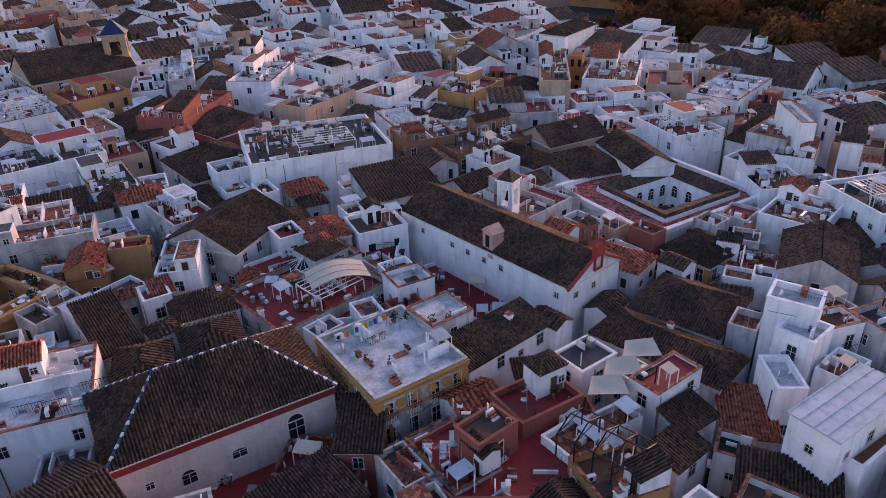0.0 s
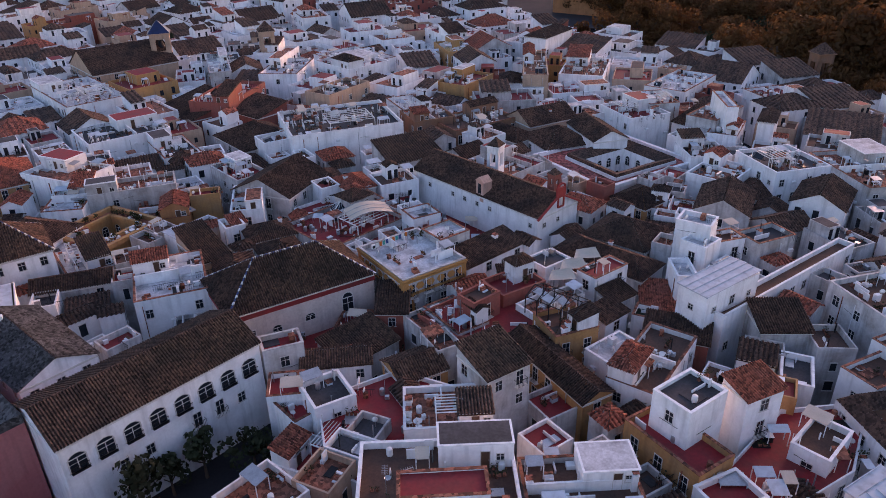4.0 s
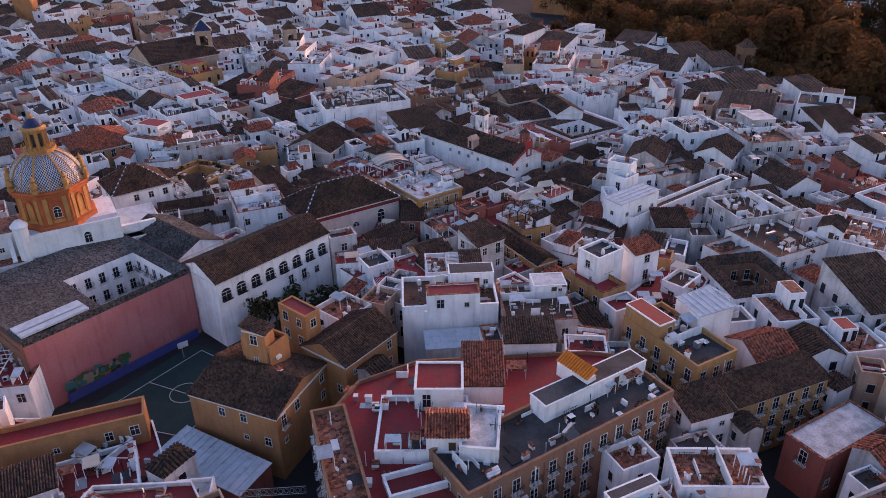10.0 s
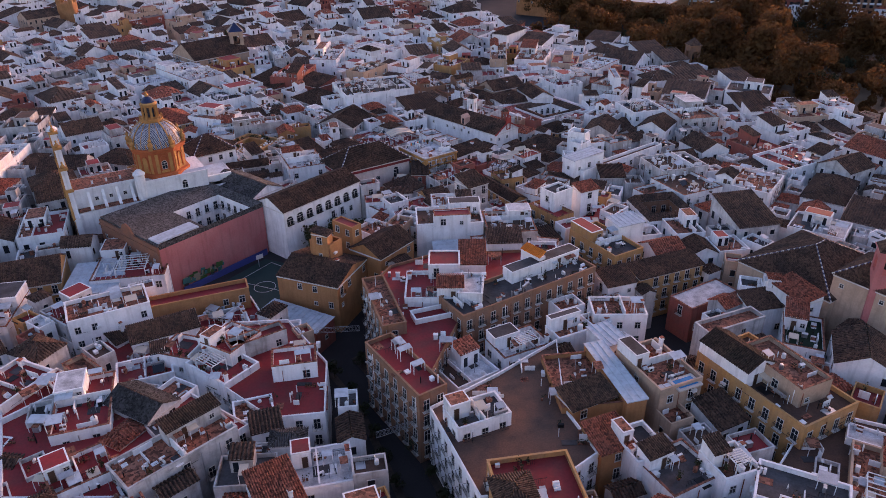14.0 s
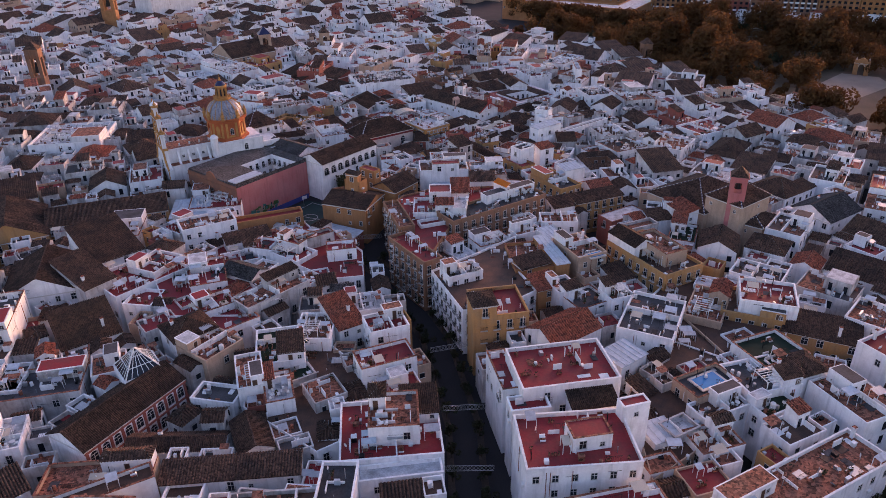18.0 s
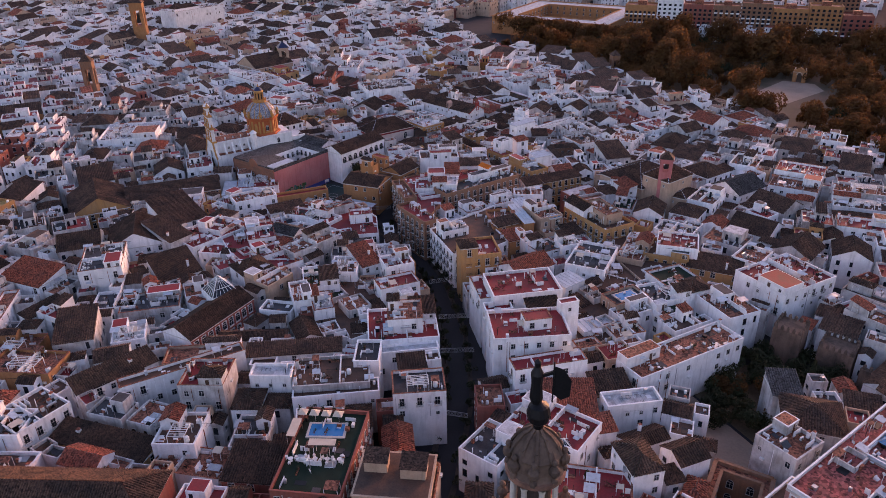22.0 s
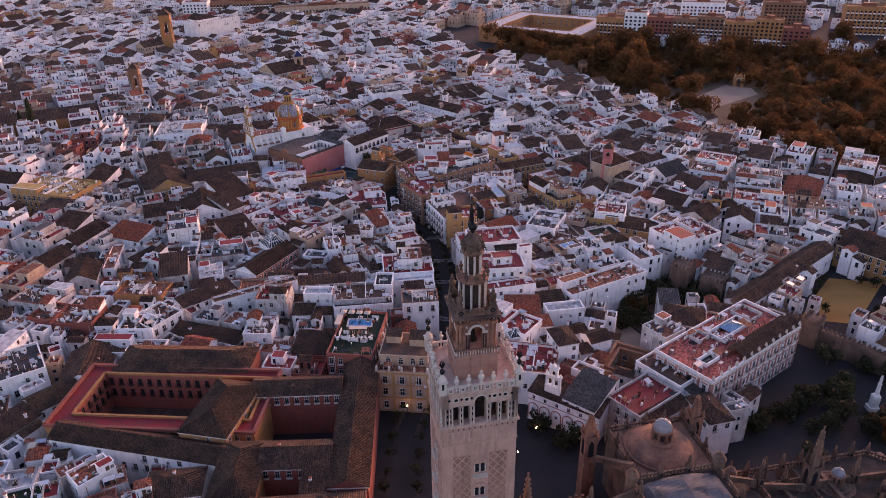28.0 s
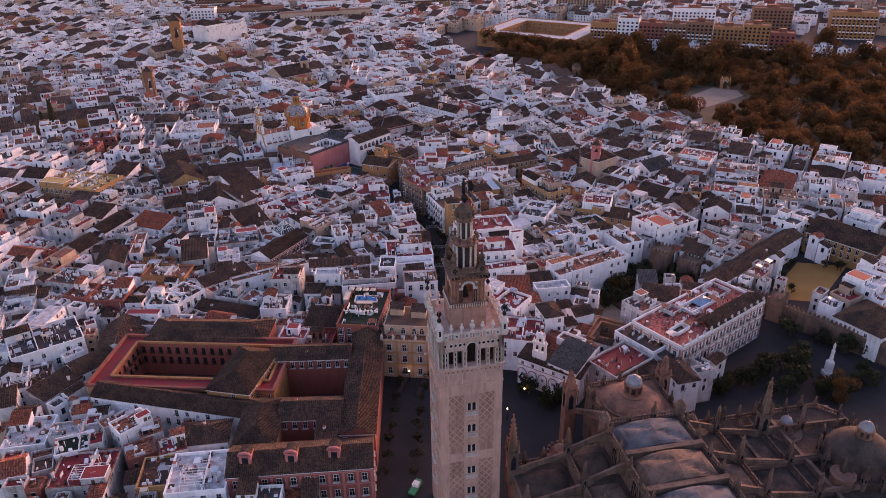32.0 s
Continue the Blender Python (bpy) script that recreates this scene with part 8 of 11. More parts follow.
house(135.8, 182.7, 19.2, 9.4, -23.4, 9, "H", "t", "w")
house(139.6, 191.7, 19.2, 9.4, -23.4, 10, "T", "b", "w")
house(143.5, 200.6, 19.2, 9.4, -23.4, 12, "T", "t", "w")
house(124.9, 211.7, 16.6, 11.8, -32.3, 10, "T", "t", "w")
house(131.3, 221.9, 16.6, 11.8, -32.3, 12, "T", "r", "w")
house(137.7, 232.1, 16.6, 11.8, -32.3, 9.5, "H", "t", "c")
house(158.0, 187.9, 14.6, 24.3, -31.4, 10, "H", "r", "w")
house(-146.5, 287.8, 25.3, 24.3, 8.5, 11, "T", "w", "w")
house(-175.7, 199.8, 31.6, 19.8, -16.0, 12, "T", "y", "y", windows=1, storeys=3)
house(-206.0, 584.3, 21.7, 45.8, -38.8, 22, "T", "w", "w")
house(-71.5, 348.4, 8.3, 14.5, 36.3, 9, "T", "g", "w")
house(-66.8, 342.1, 6.6, 7.6, 32.1, 9, "H", "t", "w")
house(-61.8, 345.3, 5.3, 6.5, 27.0, 9, "T", "t", "w", extras=False)
house(-51.1, 331.2, 7.2, 11.8, 44.3, 10, "T", "r", "w")
house(-61.0, 324.9, 9.0, 12.2, 35.9, 8, "T", "w", "w")
house(-80.7, 413.2, 6.3, 26.0, 20.5, 13, "T", "w", "w")
house(-62.2, 317.8, 9.6, 14.6, 18.3, 8, "T", "t", "o")
house(-52.8, 295.8, 6.5, 7.6, 29.8, 6, "T", "g", "w")
house(-45.1, 305.4, 3.6, 4.4, 34.7, 10, "T", "t", "w", extras=False)
house(-11.5, 307.7, 5.4, 4.8, 31.5, 11, "T", "w", "w", extras=False)
house(-38.5, 272.5, 4.8, 2.5, 16.8, 9, "S", "t", "w", extras=False)
house(-4.8, 277.3, 8.7, 5.3, -53.1, 9, "T", "e", "v", windows=1, storeys=3)
house(4.8, 291.4, 5.8, 4.1, 10.1, 8, "S", "t", "w", extras=False)
house(22.7, 279.7, 3.5, 3.5, -24.3, 8, "T", "e", "w", extras=False)
house(25.9, 285.8, 5.4, 6.4, -8.0, 7, "S", "r", "w", extras=False)
house(29.4, 287.3, 3.1, 5.6, 0.4, 11, "T", "w", "w", extras=False)
house(44.9, 296.8, 5.0, 7.8, -64.5, 12, "T", "g", "w", extras=False)
house(37.3, 295.7, 6.8, 3.7, 18.8, 12, "T", "b", "w", extras=False)
house(57.0, 359.1, 2.6, 13.6, -2.6, 16, "T", "w", "w", extras=False)
house(57.6, 356.7, 6.6, 12.2, -27.1, 10, "T", "b", "w")
house(53.0, 368.3, 4.4, 10.7, -50.6, 9, "S", "t", "w", extras=False)
house(54.1, 326.0, 6.7, 10.8, -32.2, 8, "H", "t", "w")
house(16.3, 405.3, 7.0, 30.3, -3.7, 14, "T", "b", "c", windows=0, storeys=3)
house(23.7, 441.7, 8.0, 18.8, -33.4, 16, "H", "t", "w")
house(32.3, 412.2, 12.9, 22.2, -15.2, 11, "T", "t", "w")
house(27.1, 396.3, 16.5, 11.4, 12.4, 9, "T", "r", "w")
house(10.5, 394.0, 13.1, 11.5, 6.5, 9, "T", "r", "w")
house(9.0, 401.7, 6.0, 10.2, -3.5, 11, "H", "t", "w")
house(-8.0, 462.9, 15.5, 21.4, 26.1, 12, "T", "r", "w")
house(-8.6, 442.1, 8.5, 17.7, 19.0, 11, "T", "y", "y", windows=1, storeys=3)
house(79.0, 385.5, 11.3, 10.7, 17.8, 10, "T", "r", "w")
house(-19.9, 259.2, 5.2, 5.7, 31.8, 10, "T", "g", "w", extras=False)
house(-23.6, 258.7, 3.9, 5.3, 44.1, 8, "T", "r", "w", extras=False)
house(-5.3, 234.4, 8.4, 4.4, 6.3, 9, "M", "m", "w", extras=False)
house(0.8, 233.2, 3.1, 4.6, 8.2, 11, "T", "g", "w", extras=False)
house(38.0, 265.0, 3.8, 6.6, -21.9, 9, "T", "g", "w", extras=False)
house(35.2, 251.6, 4.1, 6.5, -44.1, 10, "T", "b", "w", extras=False)
house(40.4, 241.1, 6.3, 4.6, 9.0, 9, "T", "g", "w", extras=False)
house(-83.2, 225.0, 11.0, 13.4, 9.0, 7, "M", "m", "w")
house(-77.0, 231.4, 15.5, 16.9, 10.3, 8, "T", "r", "w")
house(-51.2, 208.4, 10.3, 9.4, 25.8, 6, "T", "r", "w")
house(-44.2, 200.4, 9.7, 6.0, 7.7, 9, "T", "b", "w", extras=False)
house(-60.0, 191.4, 9.4, 6.7, 22.3, 8, "T", "r", "w")
house(-37.7, 179.2, 6.3, 5.3, 18.2, 9, "T", "t", "w", extras=False)
house(59.5, 199.6, 7.0, 11.3, -22.9, 9, "T", "e", "w")
house(61.1, 214.3, 6.3, 7.5, -16.7, 11, "T", "g", "w")
house(-96.2, 139.1, 11.5, 9.4, 8.5, 9, "T", "g", "w")
house(-85.2, 145.3, 9.9, 8.4, 24.3, 9, "T", "g", "w")
house(-86.4, 122.6, 8.1, 9.1, 16.5, 9, "T", "w", "w")
house(-40.3, 146.7, 9.9, 12.6, 11.1, 11, "T", "e", "w")
house(-48.8, 109.5, 6.2, 5.2, -1.4, 9, "T", "b", "w", extras=False)
house(-151.0, 89.1, 10.4, 13.0, 18.1, 9, "T", "w", "w")
house(-129.2, 62.4, 20.6, 15.6, 33.7, 12, "T", "g", "w")
house(-128.0, 46.8, 13.3, 11.3, 21.3, 8, "T", "b", "w")
house(-138.6, 105.8, 17.1, 11.5, -16.5, 10, "T", "b", "w")
house(-31.0, 100.4, 17.1, 10.8, 4.4, 12, "T", "b", "w")
house(20.1, 62.8, 16.7, 13.6, -13.0, 11, "T", "r", "w")
# uneven blocks under the terraces
house(-81.0, 210.5, 9.3, 9.4, 55.7, 8.5, "T", "r", "w")
house(-70.1, 207.3, 7.6, 6.3, 50.8, 6, "S", "t", "w")
house(-57.2, 198.8, 7.5, 4.0, -41.2, 7, "T", "r", "w")
house(-70.2, 190.4, 8.0, 3.8, -38.6, 9, "T", "t", "c")
house(-62.8, 193.6, 12.8, 4.1, 42.3, 6, "T", "r", "w")
house(-58.7, 182.5, 8.3, 4.1, -13.0, 8, "G", "g", "w")
house(-45.5, 190.0, 10.4, 7.5, -35.7, 10, "T", "r", "w")
house(-45.0, 194.9, 7.1, 7.8, -29.2, 12, "T", "r", "w")
house(-40.7, 195.7, 10.3, 3.2, 34.3, 12, "T", "r", "w")
house(-52.6, 213.7, 4.7, 6.1, -26.1, 6, "T", "g", "w")
terrace_block([(-10.8, 312.9), (-3.5, 307.1), (3.8, 302.9), (6.4, 306.4), (2.3, 311.4), (-7.2, 323.8), (-11.8, 320.3)], 5, "r", "w")
terrace_block([(-21.4, 267.8), (-12.9, 272.5), (-13.5, 282.4), (-18.2, 284.9), (-27.0, 280.7), (-33.2, 271.1)], 5.6, "r", "w")
terrace_block([(-10.6, 179.6), (-3.9, 200.7), (21.5, 225.6), (14.4, 227.0), (-10.1, 225.0), (-18.3, 220.2), (-22.7, 210.7)], 12.3, "r", "b")
terrace_block([(-2.0, 158.4), (6.4, 159.3), (15.4, 166.6), (12.0, 176.5), (13.1, 194.7), (1.9, 185.1), (-9.2, 176.7)], 11.3, "b", "w")
terrace_block([(-34.2, 176.5), (-25.9, 177.7), (-27.4, 191.0), (-36.9, 204.5), (-48.7, 203.7), (-52.3, 191.4)], 9.5, "r", "w")
terrace_block([(-68.7, 196.6), (-57.2, 196.4), (-40.9, 207.4), (-48.5, 220.5), (-72.8, 221.0), (-84.8, 207.1)], 5.0, "r", "w")
terrace_block([(-68.2, 160.2), (-50.2, 160.2), (-37.3, 174.8), (-49.7, 183.2), (-53.7, 176.3), (-74.4, 189.6), (-78.6, 179.3)], 9.8, "r", "w")
terrace_block([(28.3, 130.8), (27.6, 109.4), (36.4, 115.7), (50.6, 130.3), (52.3, 140.8), (47.0, 157.6), (34.2, 141.3)], 9.3, "b", "c")
terrace_block([(41.1, 149.5), (52.5, 141.2), (61.5, 141.0), (70.8, 157.4), (66.4, 172.3), (51.9, 178.3), (34.7, 158.4)], 9, "b", "w")
terrace_block([(-44.4, 130.1), (-28.6, 117.8), (-20.3, 123.3), (-23.1, 141.8), (-34.1, 154.3), (-46.7, 144.3)], 8.6, "b", "w")
terrace_block([(-18.1, 248.0), (-12.6, 244.7), (-7.8, 246.9), (-5.1, 262.3), (-12.0, 265.3), (-21.3, 259.4)], 8.5, "r", "w")
terrace_block([(24.5, 240.0), (28.8, 243.0), (37.6, 248.4), (44.3, 259.7), (33.6, 258.2), (24.0, 248.3)], 8.5, "r", "w")
terrace_block([(-4.6, 271.5), (3.4, 271.7), (10.9, 275.3), (9.2, 285.6), (-0.3, 285.6), (-10.2, 277.2)], 9.3, "r", "p")
terrace_block([(-28.2, 299.8), (-17.1, 302.3), (-14.3, 317.2), (-13.8, 330.3), (-27.4, 324.5), (-36.4, 315.7)], 8.2, "r", "w")
house(-68.9, 383.9, 11.6, 21.7, -10.5, 12, "T", "r", "p", windows=0, storeys=2)
house(-76.7, 380.6, 18.8, 13.9, -45.8, 9, "S", "t", "p", windows=0, storeys=2, extras=False)
house(-59.0, 375.7, 12.8, 9.6, -37.6, 10, "S", "t", "p", windows=0, storeys=2, extras=False)
house(-112.6, 418.0, 26.1, 21.7, 43.7, 13, "G", "t", "c", windows=1, storeys=3, extras=False)
# terraces and roofs along the street, the squares and the lanes
house(-47.6, 297.1, 4.9, 10.3, 42.9, 10, "S", "t", "c", storeys=1)
house(-53.5, 302.4, 4.0, 3.4, 55.8, 9.5, "M", "m", "w", extras=False)
house(-38.3, 304.3, 8.1, 6.8, 28.6, 9.5, "H", "t", "w")
house(-44.7, 306.7, 2.6, 3.0, 36.1, 10.5, "S", "r", "w", extras=False)
house(-44.8, 315.4, 5.9, 12.3, 13.0, 10.5, "T", "t", "w")
house(-40.6, 323.9, 14.3, 12.8, 71.0, 11, "G", "t", "w", rise=3.2)
house(-25.8, 323.1, 6.1, 8.0, 29.8, 11, "H", "r", "w")
house(-23.1, 316.3, 5.5, 6.5, 40.2, 10, "T", "g", "w")
house(-31.3, 322.1, 4.0, 5.1, 35.5, 10.5, "T", "r", "w", extras=False)
house(-6.8, 297.0, 5.9, 5.4, 38.9, 13, "T", "w", "w", extras=False, parapet=0.4)
house(-0.2, 295.4, 13.2, 4.9, 43.8, 10.5, "S", "t", "w")
house(-1.5, 277.7, 5.0, 3.5, 42.5, 12.5, "T", "b", "p", extras=False, parapet=0.5)
house(3.7, 284.1, 7.8, 5.6, 34.3, 10.5, "T", "r", "p")
house(9.5, 291.1, 5.5, 4.5, 39.5, 11, "T", "g", "w", extras=False, parapet=0.3)
house(17.2, 286.5, 7.2, 3.7, 39.6, 12, "T", "r", "w", extras=False, parapet=0.3)
house(10.9, 281.1, 3.1, 5.2, -56.8, 10, "T", "t", "w", extras=False)
house(18.7, 282.5, 4.7, 3.4, 37.3, 10, "S", "t", "w", extras=False)
house(16.8, 278.3, 5.0, 3.4, 41.8, 9.5, "S", "t", "w", extras=False)
house(-5.9, 242.7, 15.4, 9.5, 4.1, 13, "T", "b", "w", windows=-2)
house(8.1, 240.1, 11.2, 11.7, 5.1, 12.5, "T", "b", "w")
house(-5.2, 239.4, 8.4, 3.4, 5.1, 15.8, "T", "r", "w", extras=False, parapet=0.2)
house(-0.0, 259.9, 6.1, 6.1, 35.4, 15, "S", "t", "v", extras=False)
house(19.4, 250.4, 5.4, 10.2, 34.4, 11, "T", "r", "y", windows=1, storeys=3, extras=False)
house(20.8, 252.9, 6.2, 4.9, 37.4, 15.5, "T", "g", "w", extras=False, parapet=0.5)
house(28.4, 255.2, 5.3, 3.7, 26.7, 15, "S", "r", "w", extras=False)
house(23.0, 243.7, 5.6, 4.4, 27.0, 10, "T", "r", "w")
house(-33.0, 223.2, 14.4, 13.1, -21.5, 11, "G", "t", "o", rise=2.0)
house(-20.9, 231.6, 9.0, 11.4, -36.0, 12, "G", "t", "o", rise=2.4)
house(-32.5, 226.8, 5.6, 3.9, -29.6, 15, "T", "t", "o", extras=False)
house(-33.0, 225.7, 2.3, 3.8, 69.2, 18, "S", "t", "o", extras=False, rise=0.6)
house(-28.7, 233.4, 6.3, 2.8, -38.9, 16.5, "T", "r", "o", extras=False, parapet=0.15)
house(-37.6, 212.8, 15.3, 5.8, -28.0, 4.5, "M", "m", "p", extras=False)
house(-18.4, 203.9, 4.4, 17.7, 17.8, 14, "T", "t", "b", windows=1, storeys=4, extras=False)
house(-13.5, 185.3, 5.3, 17.5, 34.1, 13.3, "T", "r", "b", windows=1, storeys=4, extras=False)
house(-8.8, 210.1, 11.3, 10.3, 0.0, 13.5, "T", "r", "w", windows=-2)
house(-8.6, 202.0, 8.8, 3.5, 19.8, 12.5, "T", "r", "w", windows=-2)
house(-6.9, 216.4, 6.3, 5.9, -0.1, 16.5, "T", "r", "w", extras=False, parapet=0.2)
house(-1.1, 219.4, 5.2, 7.1, -0.1, 15.5, "S", "r", "w", extras=False)
house(-1.7, 207.4, 4.6, 7.7, -5.7, 15.8, "T", "w", "w", extras=False, parapet=0.3)
house(6.1, 229.3, 7.4, 4.8, 1.9, 14.5, "S", "t", "w", extras=False)
house(29.0, 231.8, 8.0, 15.3, 30.1, 12, "T", "g", "y", windows=1, storeys=3)
house(34.2, 236.9, 6.8, 5.3, 24.4, 14, "M", "m", "w", extras=False)
house(40.1, 222.9, 16.2, 4.9, 22.9, 10.5, "S", "t", "y", windows=1, storeys=3, extras=False)
house(28.7, 218.2, 6.7, 5.3, 19.5, 10.5, "S", "t", "w", extras=False)
house(46.6, 215.7, 13.5, 5.9, 30.6, 8, "T", "w", "p", extras=False, parapet=0.1)
house(7.9, 210.1, 32.4, 8.2, 33.1, 14, "T", "g", "b", windows=1, storeys=4)
house(-73.6, 209.3, 15.0, 8.3, 28.5, 10.5, "T", "t", "w", windows=0)
house(-57.4, 215.1, 19.7, 4.2, 21.6, 9, "T", "r", "o")
house(-79.3, 184.1, 10.2, 8.7, 66.6, 11, "T", "r", "w")
house(-55.6, 179.5, 9.8, 6.3, -29.0, 11, "G", "g", "w", extras=False)
house(-46.6, 168.3, 17.2, 7.0, 46.5, 11.5, "T", "t", "w", windows=1, storeys=2)
house(-58.9, 164.3, 8.5, 7.0, 37.0, 11, "T", "r", "w")
house(-32.7, 189.3, 7.5, 5.3, 11.2, 12, "T", "r", "w", extras=False)
house(-30.9, 182.3, 9.2, 6.0, 7.8, 8.5, "T", "w", "w", extras=False, parapet=0.2)
house(-30.5, 171.6, 5.2, 3.3, 6.0, 10.5, "H", "g", "w", extras=False)
house(-24.7, 167.0, 8.8, 8.0, 13.4, 8.5, "T", "w", "w")
house(-28.8, 157.9, 6.0, 10.6, 31.2, 11.5, "S", "r", "w")
house(5.5, 157.3, 11.3, 11.5, 9.5, 14.2, "T", "r", "y", windows=1, storeys=4, extras=False)
house(2.0, 153.7, 5.1, 5.9, 10.7, 17.6, "H", "t", "y", windows=1, storeys=1, extras=False)
house(-1.9, 173.8, 8.9, 5.6, 23.9, 13, "T", "g", "w", windows=1, storeys=4)
house(20.9, 183.5, 3.4, 15.4, 15.4, 12.6, "M", "m", "o", extras=False)
house(15.4, 182.8, 9.9, 13.6, 7.0, 11.8, "T", "t", "o", extras=False)
house(15.5, 178.0, 8.2, 4.5, 26.2, 13, "S", "t", "o", extras=False)
house(28.2, 184.3, 8.2, 11.9, 23.2, 13.5, "T", "t", "c")
house(22.2, 195.4, 4.5, 6.1, 25.8, 11.5, "M", "m", "w", extras=False)
house(17.9, 199.5, 11.8, 4.6, 26.2, 11, "T", "t", "w")
house(46.4, 182.0, 12.0, 21.4, 27.6, 12.5, "T", "b", "y", windows=1, storeys=3)
house(47.6, 182.1, 6.5, 12.7, 24.0, 15.3, "T", "t", "c", extras=False)
house(56.0, 209.6, 8.6, 5.2, 12.6, 10, "S", "t", "w")
house(46.4, 201.3, 13.4, 3.9, 23.5, 10.5, "T", "t", "w")
house(17.3, 169.6, 5.8, 5.6, 22.6, 12, "S", "r", "o", extras=False)
house(21.7, 168.4, 5.8, 7.2, 21.9, 11.5, "T", "g", "w")
house(33.2, 164.0, 6.1, 5.9, 19.4, 12, "T", "b", "w")
house(26.2, 164.3, 8.8, 8.1, 27.2, 10.5, "T", "g", "w")
house(53.7, 161.6, 8.0, 14.5, -28.3, 10, "T", "t", "c")
house(14.9, 111.6, 18.3, 12.6, 4.0, 16.5, "T", "r", "w", extras=False, windows=0)
house(16.8, 111.5, 6.5, 4.2, 10.0, 19.4, "T", "r", "w", extras=False, parapet=0.1)
house(25.4, 117.6, 4.9, 2.4, 15.6, 19.5, "T", "r", "w", extras=False, parapet=0.2, windows=2)
house(15.6, 131.5, 18.3, 12.5, 9.6, 16.5, "T", "r", "w", extras=False)
house(5.0, 132.7, 3.7, 12.2, 11.1, 14.5, "T", "r", "w", extras=False)
house(8.6, 122.9, 7.1, 3.9, 8.3, 14.5, "T", "r", "w", extras=False)
house(20.0, 123.6, 8.3, 3.9, 9.1, 15, "S", "t", "w", extras=False)
house(43.5, 132.1, 10.8, 6.6, 25.9, 11.5, "T", "g", "c", extras=False)
house(29.5, 140.8, 7.5, 6.0, 36.3, 11.5, "M", "m", "w", extras=False)
house(54.1, 133.6, 11.1, 9.8, 15.8, 11.5, "T", "g", "w")
house(54.0, 126.5, 8.5, 5.2, 25.5, 10.5, "T", "e", "w")
house(63.1, 136.1, 7.2, 6.6, 19.7, 12.5, "H", "t", "w")
house(59.2, 141.5, 11.5, 9.3, 22.0, 12, "T", "e", "w", extras=False)
house(74.7, 151.4, 15.0, 7.4, -25.9, 10, "S", "t", "y", windows=4, storeys=2)
house(63.5, 160.6, 13.2, 11.7, -23.6, 10.5, "T", "b", "y", windows=1, storeys=3)
house(66.0, 160.4, 11.9, 10.7, -18.5, 13.5, "T", "r", "w")
house(70.2, 174.8, 11.7, 8.5, -36.7, 10.5, "T", "g", "w")
house(86.4, 154.1, 8.0, 10.7, -43.5, 11.5, "T", "t", "w")
house(35.1, 120.9, 5.9, 4.3, 27.5, 10.5, "T", "w", "w", extras=False)
house(31.4, 120.0, 5.3, 5.0, 21.9, 10, "M", "m", "w", extras=False)
house(29.8, 113.0, 6.3, 3.9, 16.2, 9.5, "T", "t", "w")
house(40.3, 118.3, 8.4, 6.4, 17.4, 10, "T", "t", "w")
house(43.9, 126.3, 10.6, 5.0, 24.3, 10.5, "T", "b", "w")
house(-61.8, 154.1, 9.5, 9.2, 40.2, 11.5, "H", "t", "w")
house(-54.1, 121.5, 17.4, 4.7, 1.1, 8.5, "G", "t", "w")
house(-40.9, 122.2, 5.9, 9.6, 23.7, 9.5, "G", "t", "w", extras=False)
house(-50.1, 133.8, 9.0, 5.3, -11.9, 9, "T", "g", "w", extras=False)
house(-55.6, 148.5, 9.6, 9.9, 54.5, 10.5, "T", "t", "c")
house(-44.5, 137.5, 5.2, 11.3, 17.4, 11.5, "T", "t", "w")
house(-38.0, 133.0, 5.4, 9.4, 16.0, 11, "T", "w", "w")
house(-35.6, 138.9, 6.5, 4.4, 31.7, 9.5, "T", "e", "w", extras=False)
house(-18.1, 140.7, 11.4, 6.5, 22.1, 12.5, "T", "r", "w")
house(-18.7, 152.7, 8.6, 7.1, 19.8, 12.5, "T", "r", "w")
house(-15.8, 120.4, 17.5, 15.0, 5.6, 11.5, "T", "r", "w", windows=1, storeys=3)
house(-15.1, 121.2, 8.7, 9.3, 3.3, 15, "T", "t", "w")
house(-14.5, 111.2, 15.6, 3.5, 7.9, 10.5, "T", "w", "w")
house(-55.0, 160.3, 10.1, 11.8, 39.8, 10, "T", "r", "w")
house(-97.8, 197.6, 13.4, 18.3, 42.6, 9.5, "S", "t", "w", windows=4, storeys=1)
house(-93.6, 175.9, 8.0, 14.1, 53.8, 12.5, "S", "t", "w")
house(-82.2, 180.0, 19.4, 14.4, 48.6, 10, "T", "r", "w")
house(-77.4, 169.8, 7.1, 7.3, -9.6, 9, "T", "r", "w", extras=False)
house(-58.9, 98.6, 10.1, 10.0, -2.0, 13.5, "T", "r", "w")
house(-44.5, 99.6, 9.3, 4.8, -2.1, 13, "T", "w", "w", extras=False, windows=2)
house(-42.3, 72.7, 11.6, 8.8, -7.6, 10.5, "S", "t", "p", windows=4, storeys=1)
house(-56.8, 76.9, 15.2, 7.8, -11.8, 7.5, "T", "t", "w")
house(-45.7, 83.1, 7.5, 9.9, -1.9, 9.5, "T", "g", "w")
house(-60.5, 83.3, 8.8, 10.0, -1.9, 10.5, "T", "b", "w")
house(-77.4, 83.3, 23.7, 5.9, -18.2, 8, "S", "t", "y", windows=1, storeys=2, rise=1.4)
house(-94.7, 89.1, 12.0, 10.9, 57.0, 11.5, "T", "b", "w", windows=1, storeys=2)
house(-98.4, 85.1, 10.8, 8.5, -1.9, 11.5, "T", "b", "w", windows=0)
house(-83.7, 105.7, 18.9, 5.9, 42.9, 9.5, "S", "t", "w")
house(-86.7, 112.6, 7.8, 6.1, 17.1, 10, "G", "t", "w")
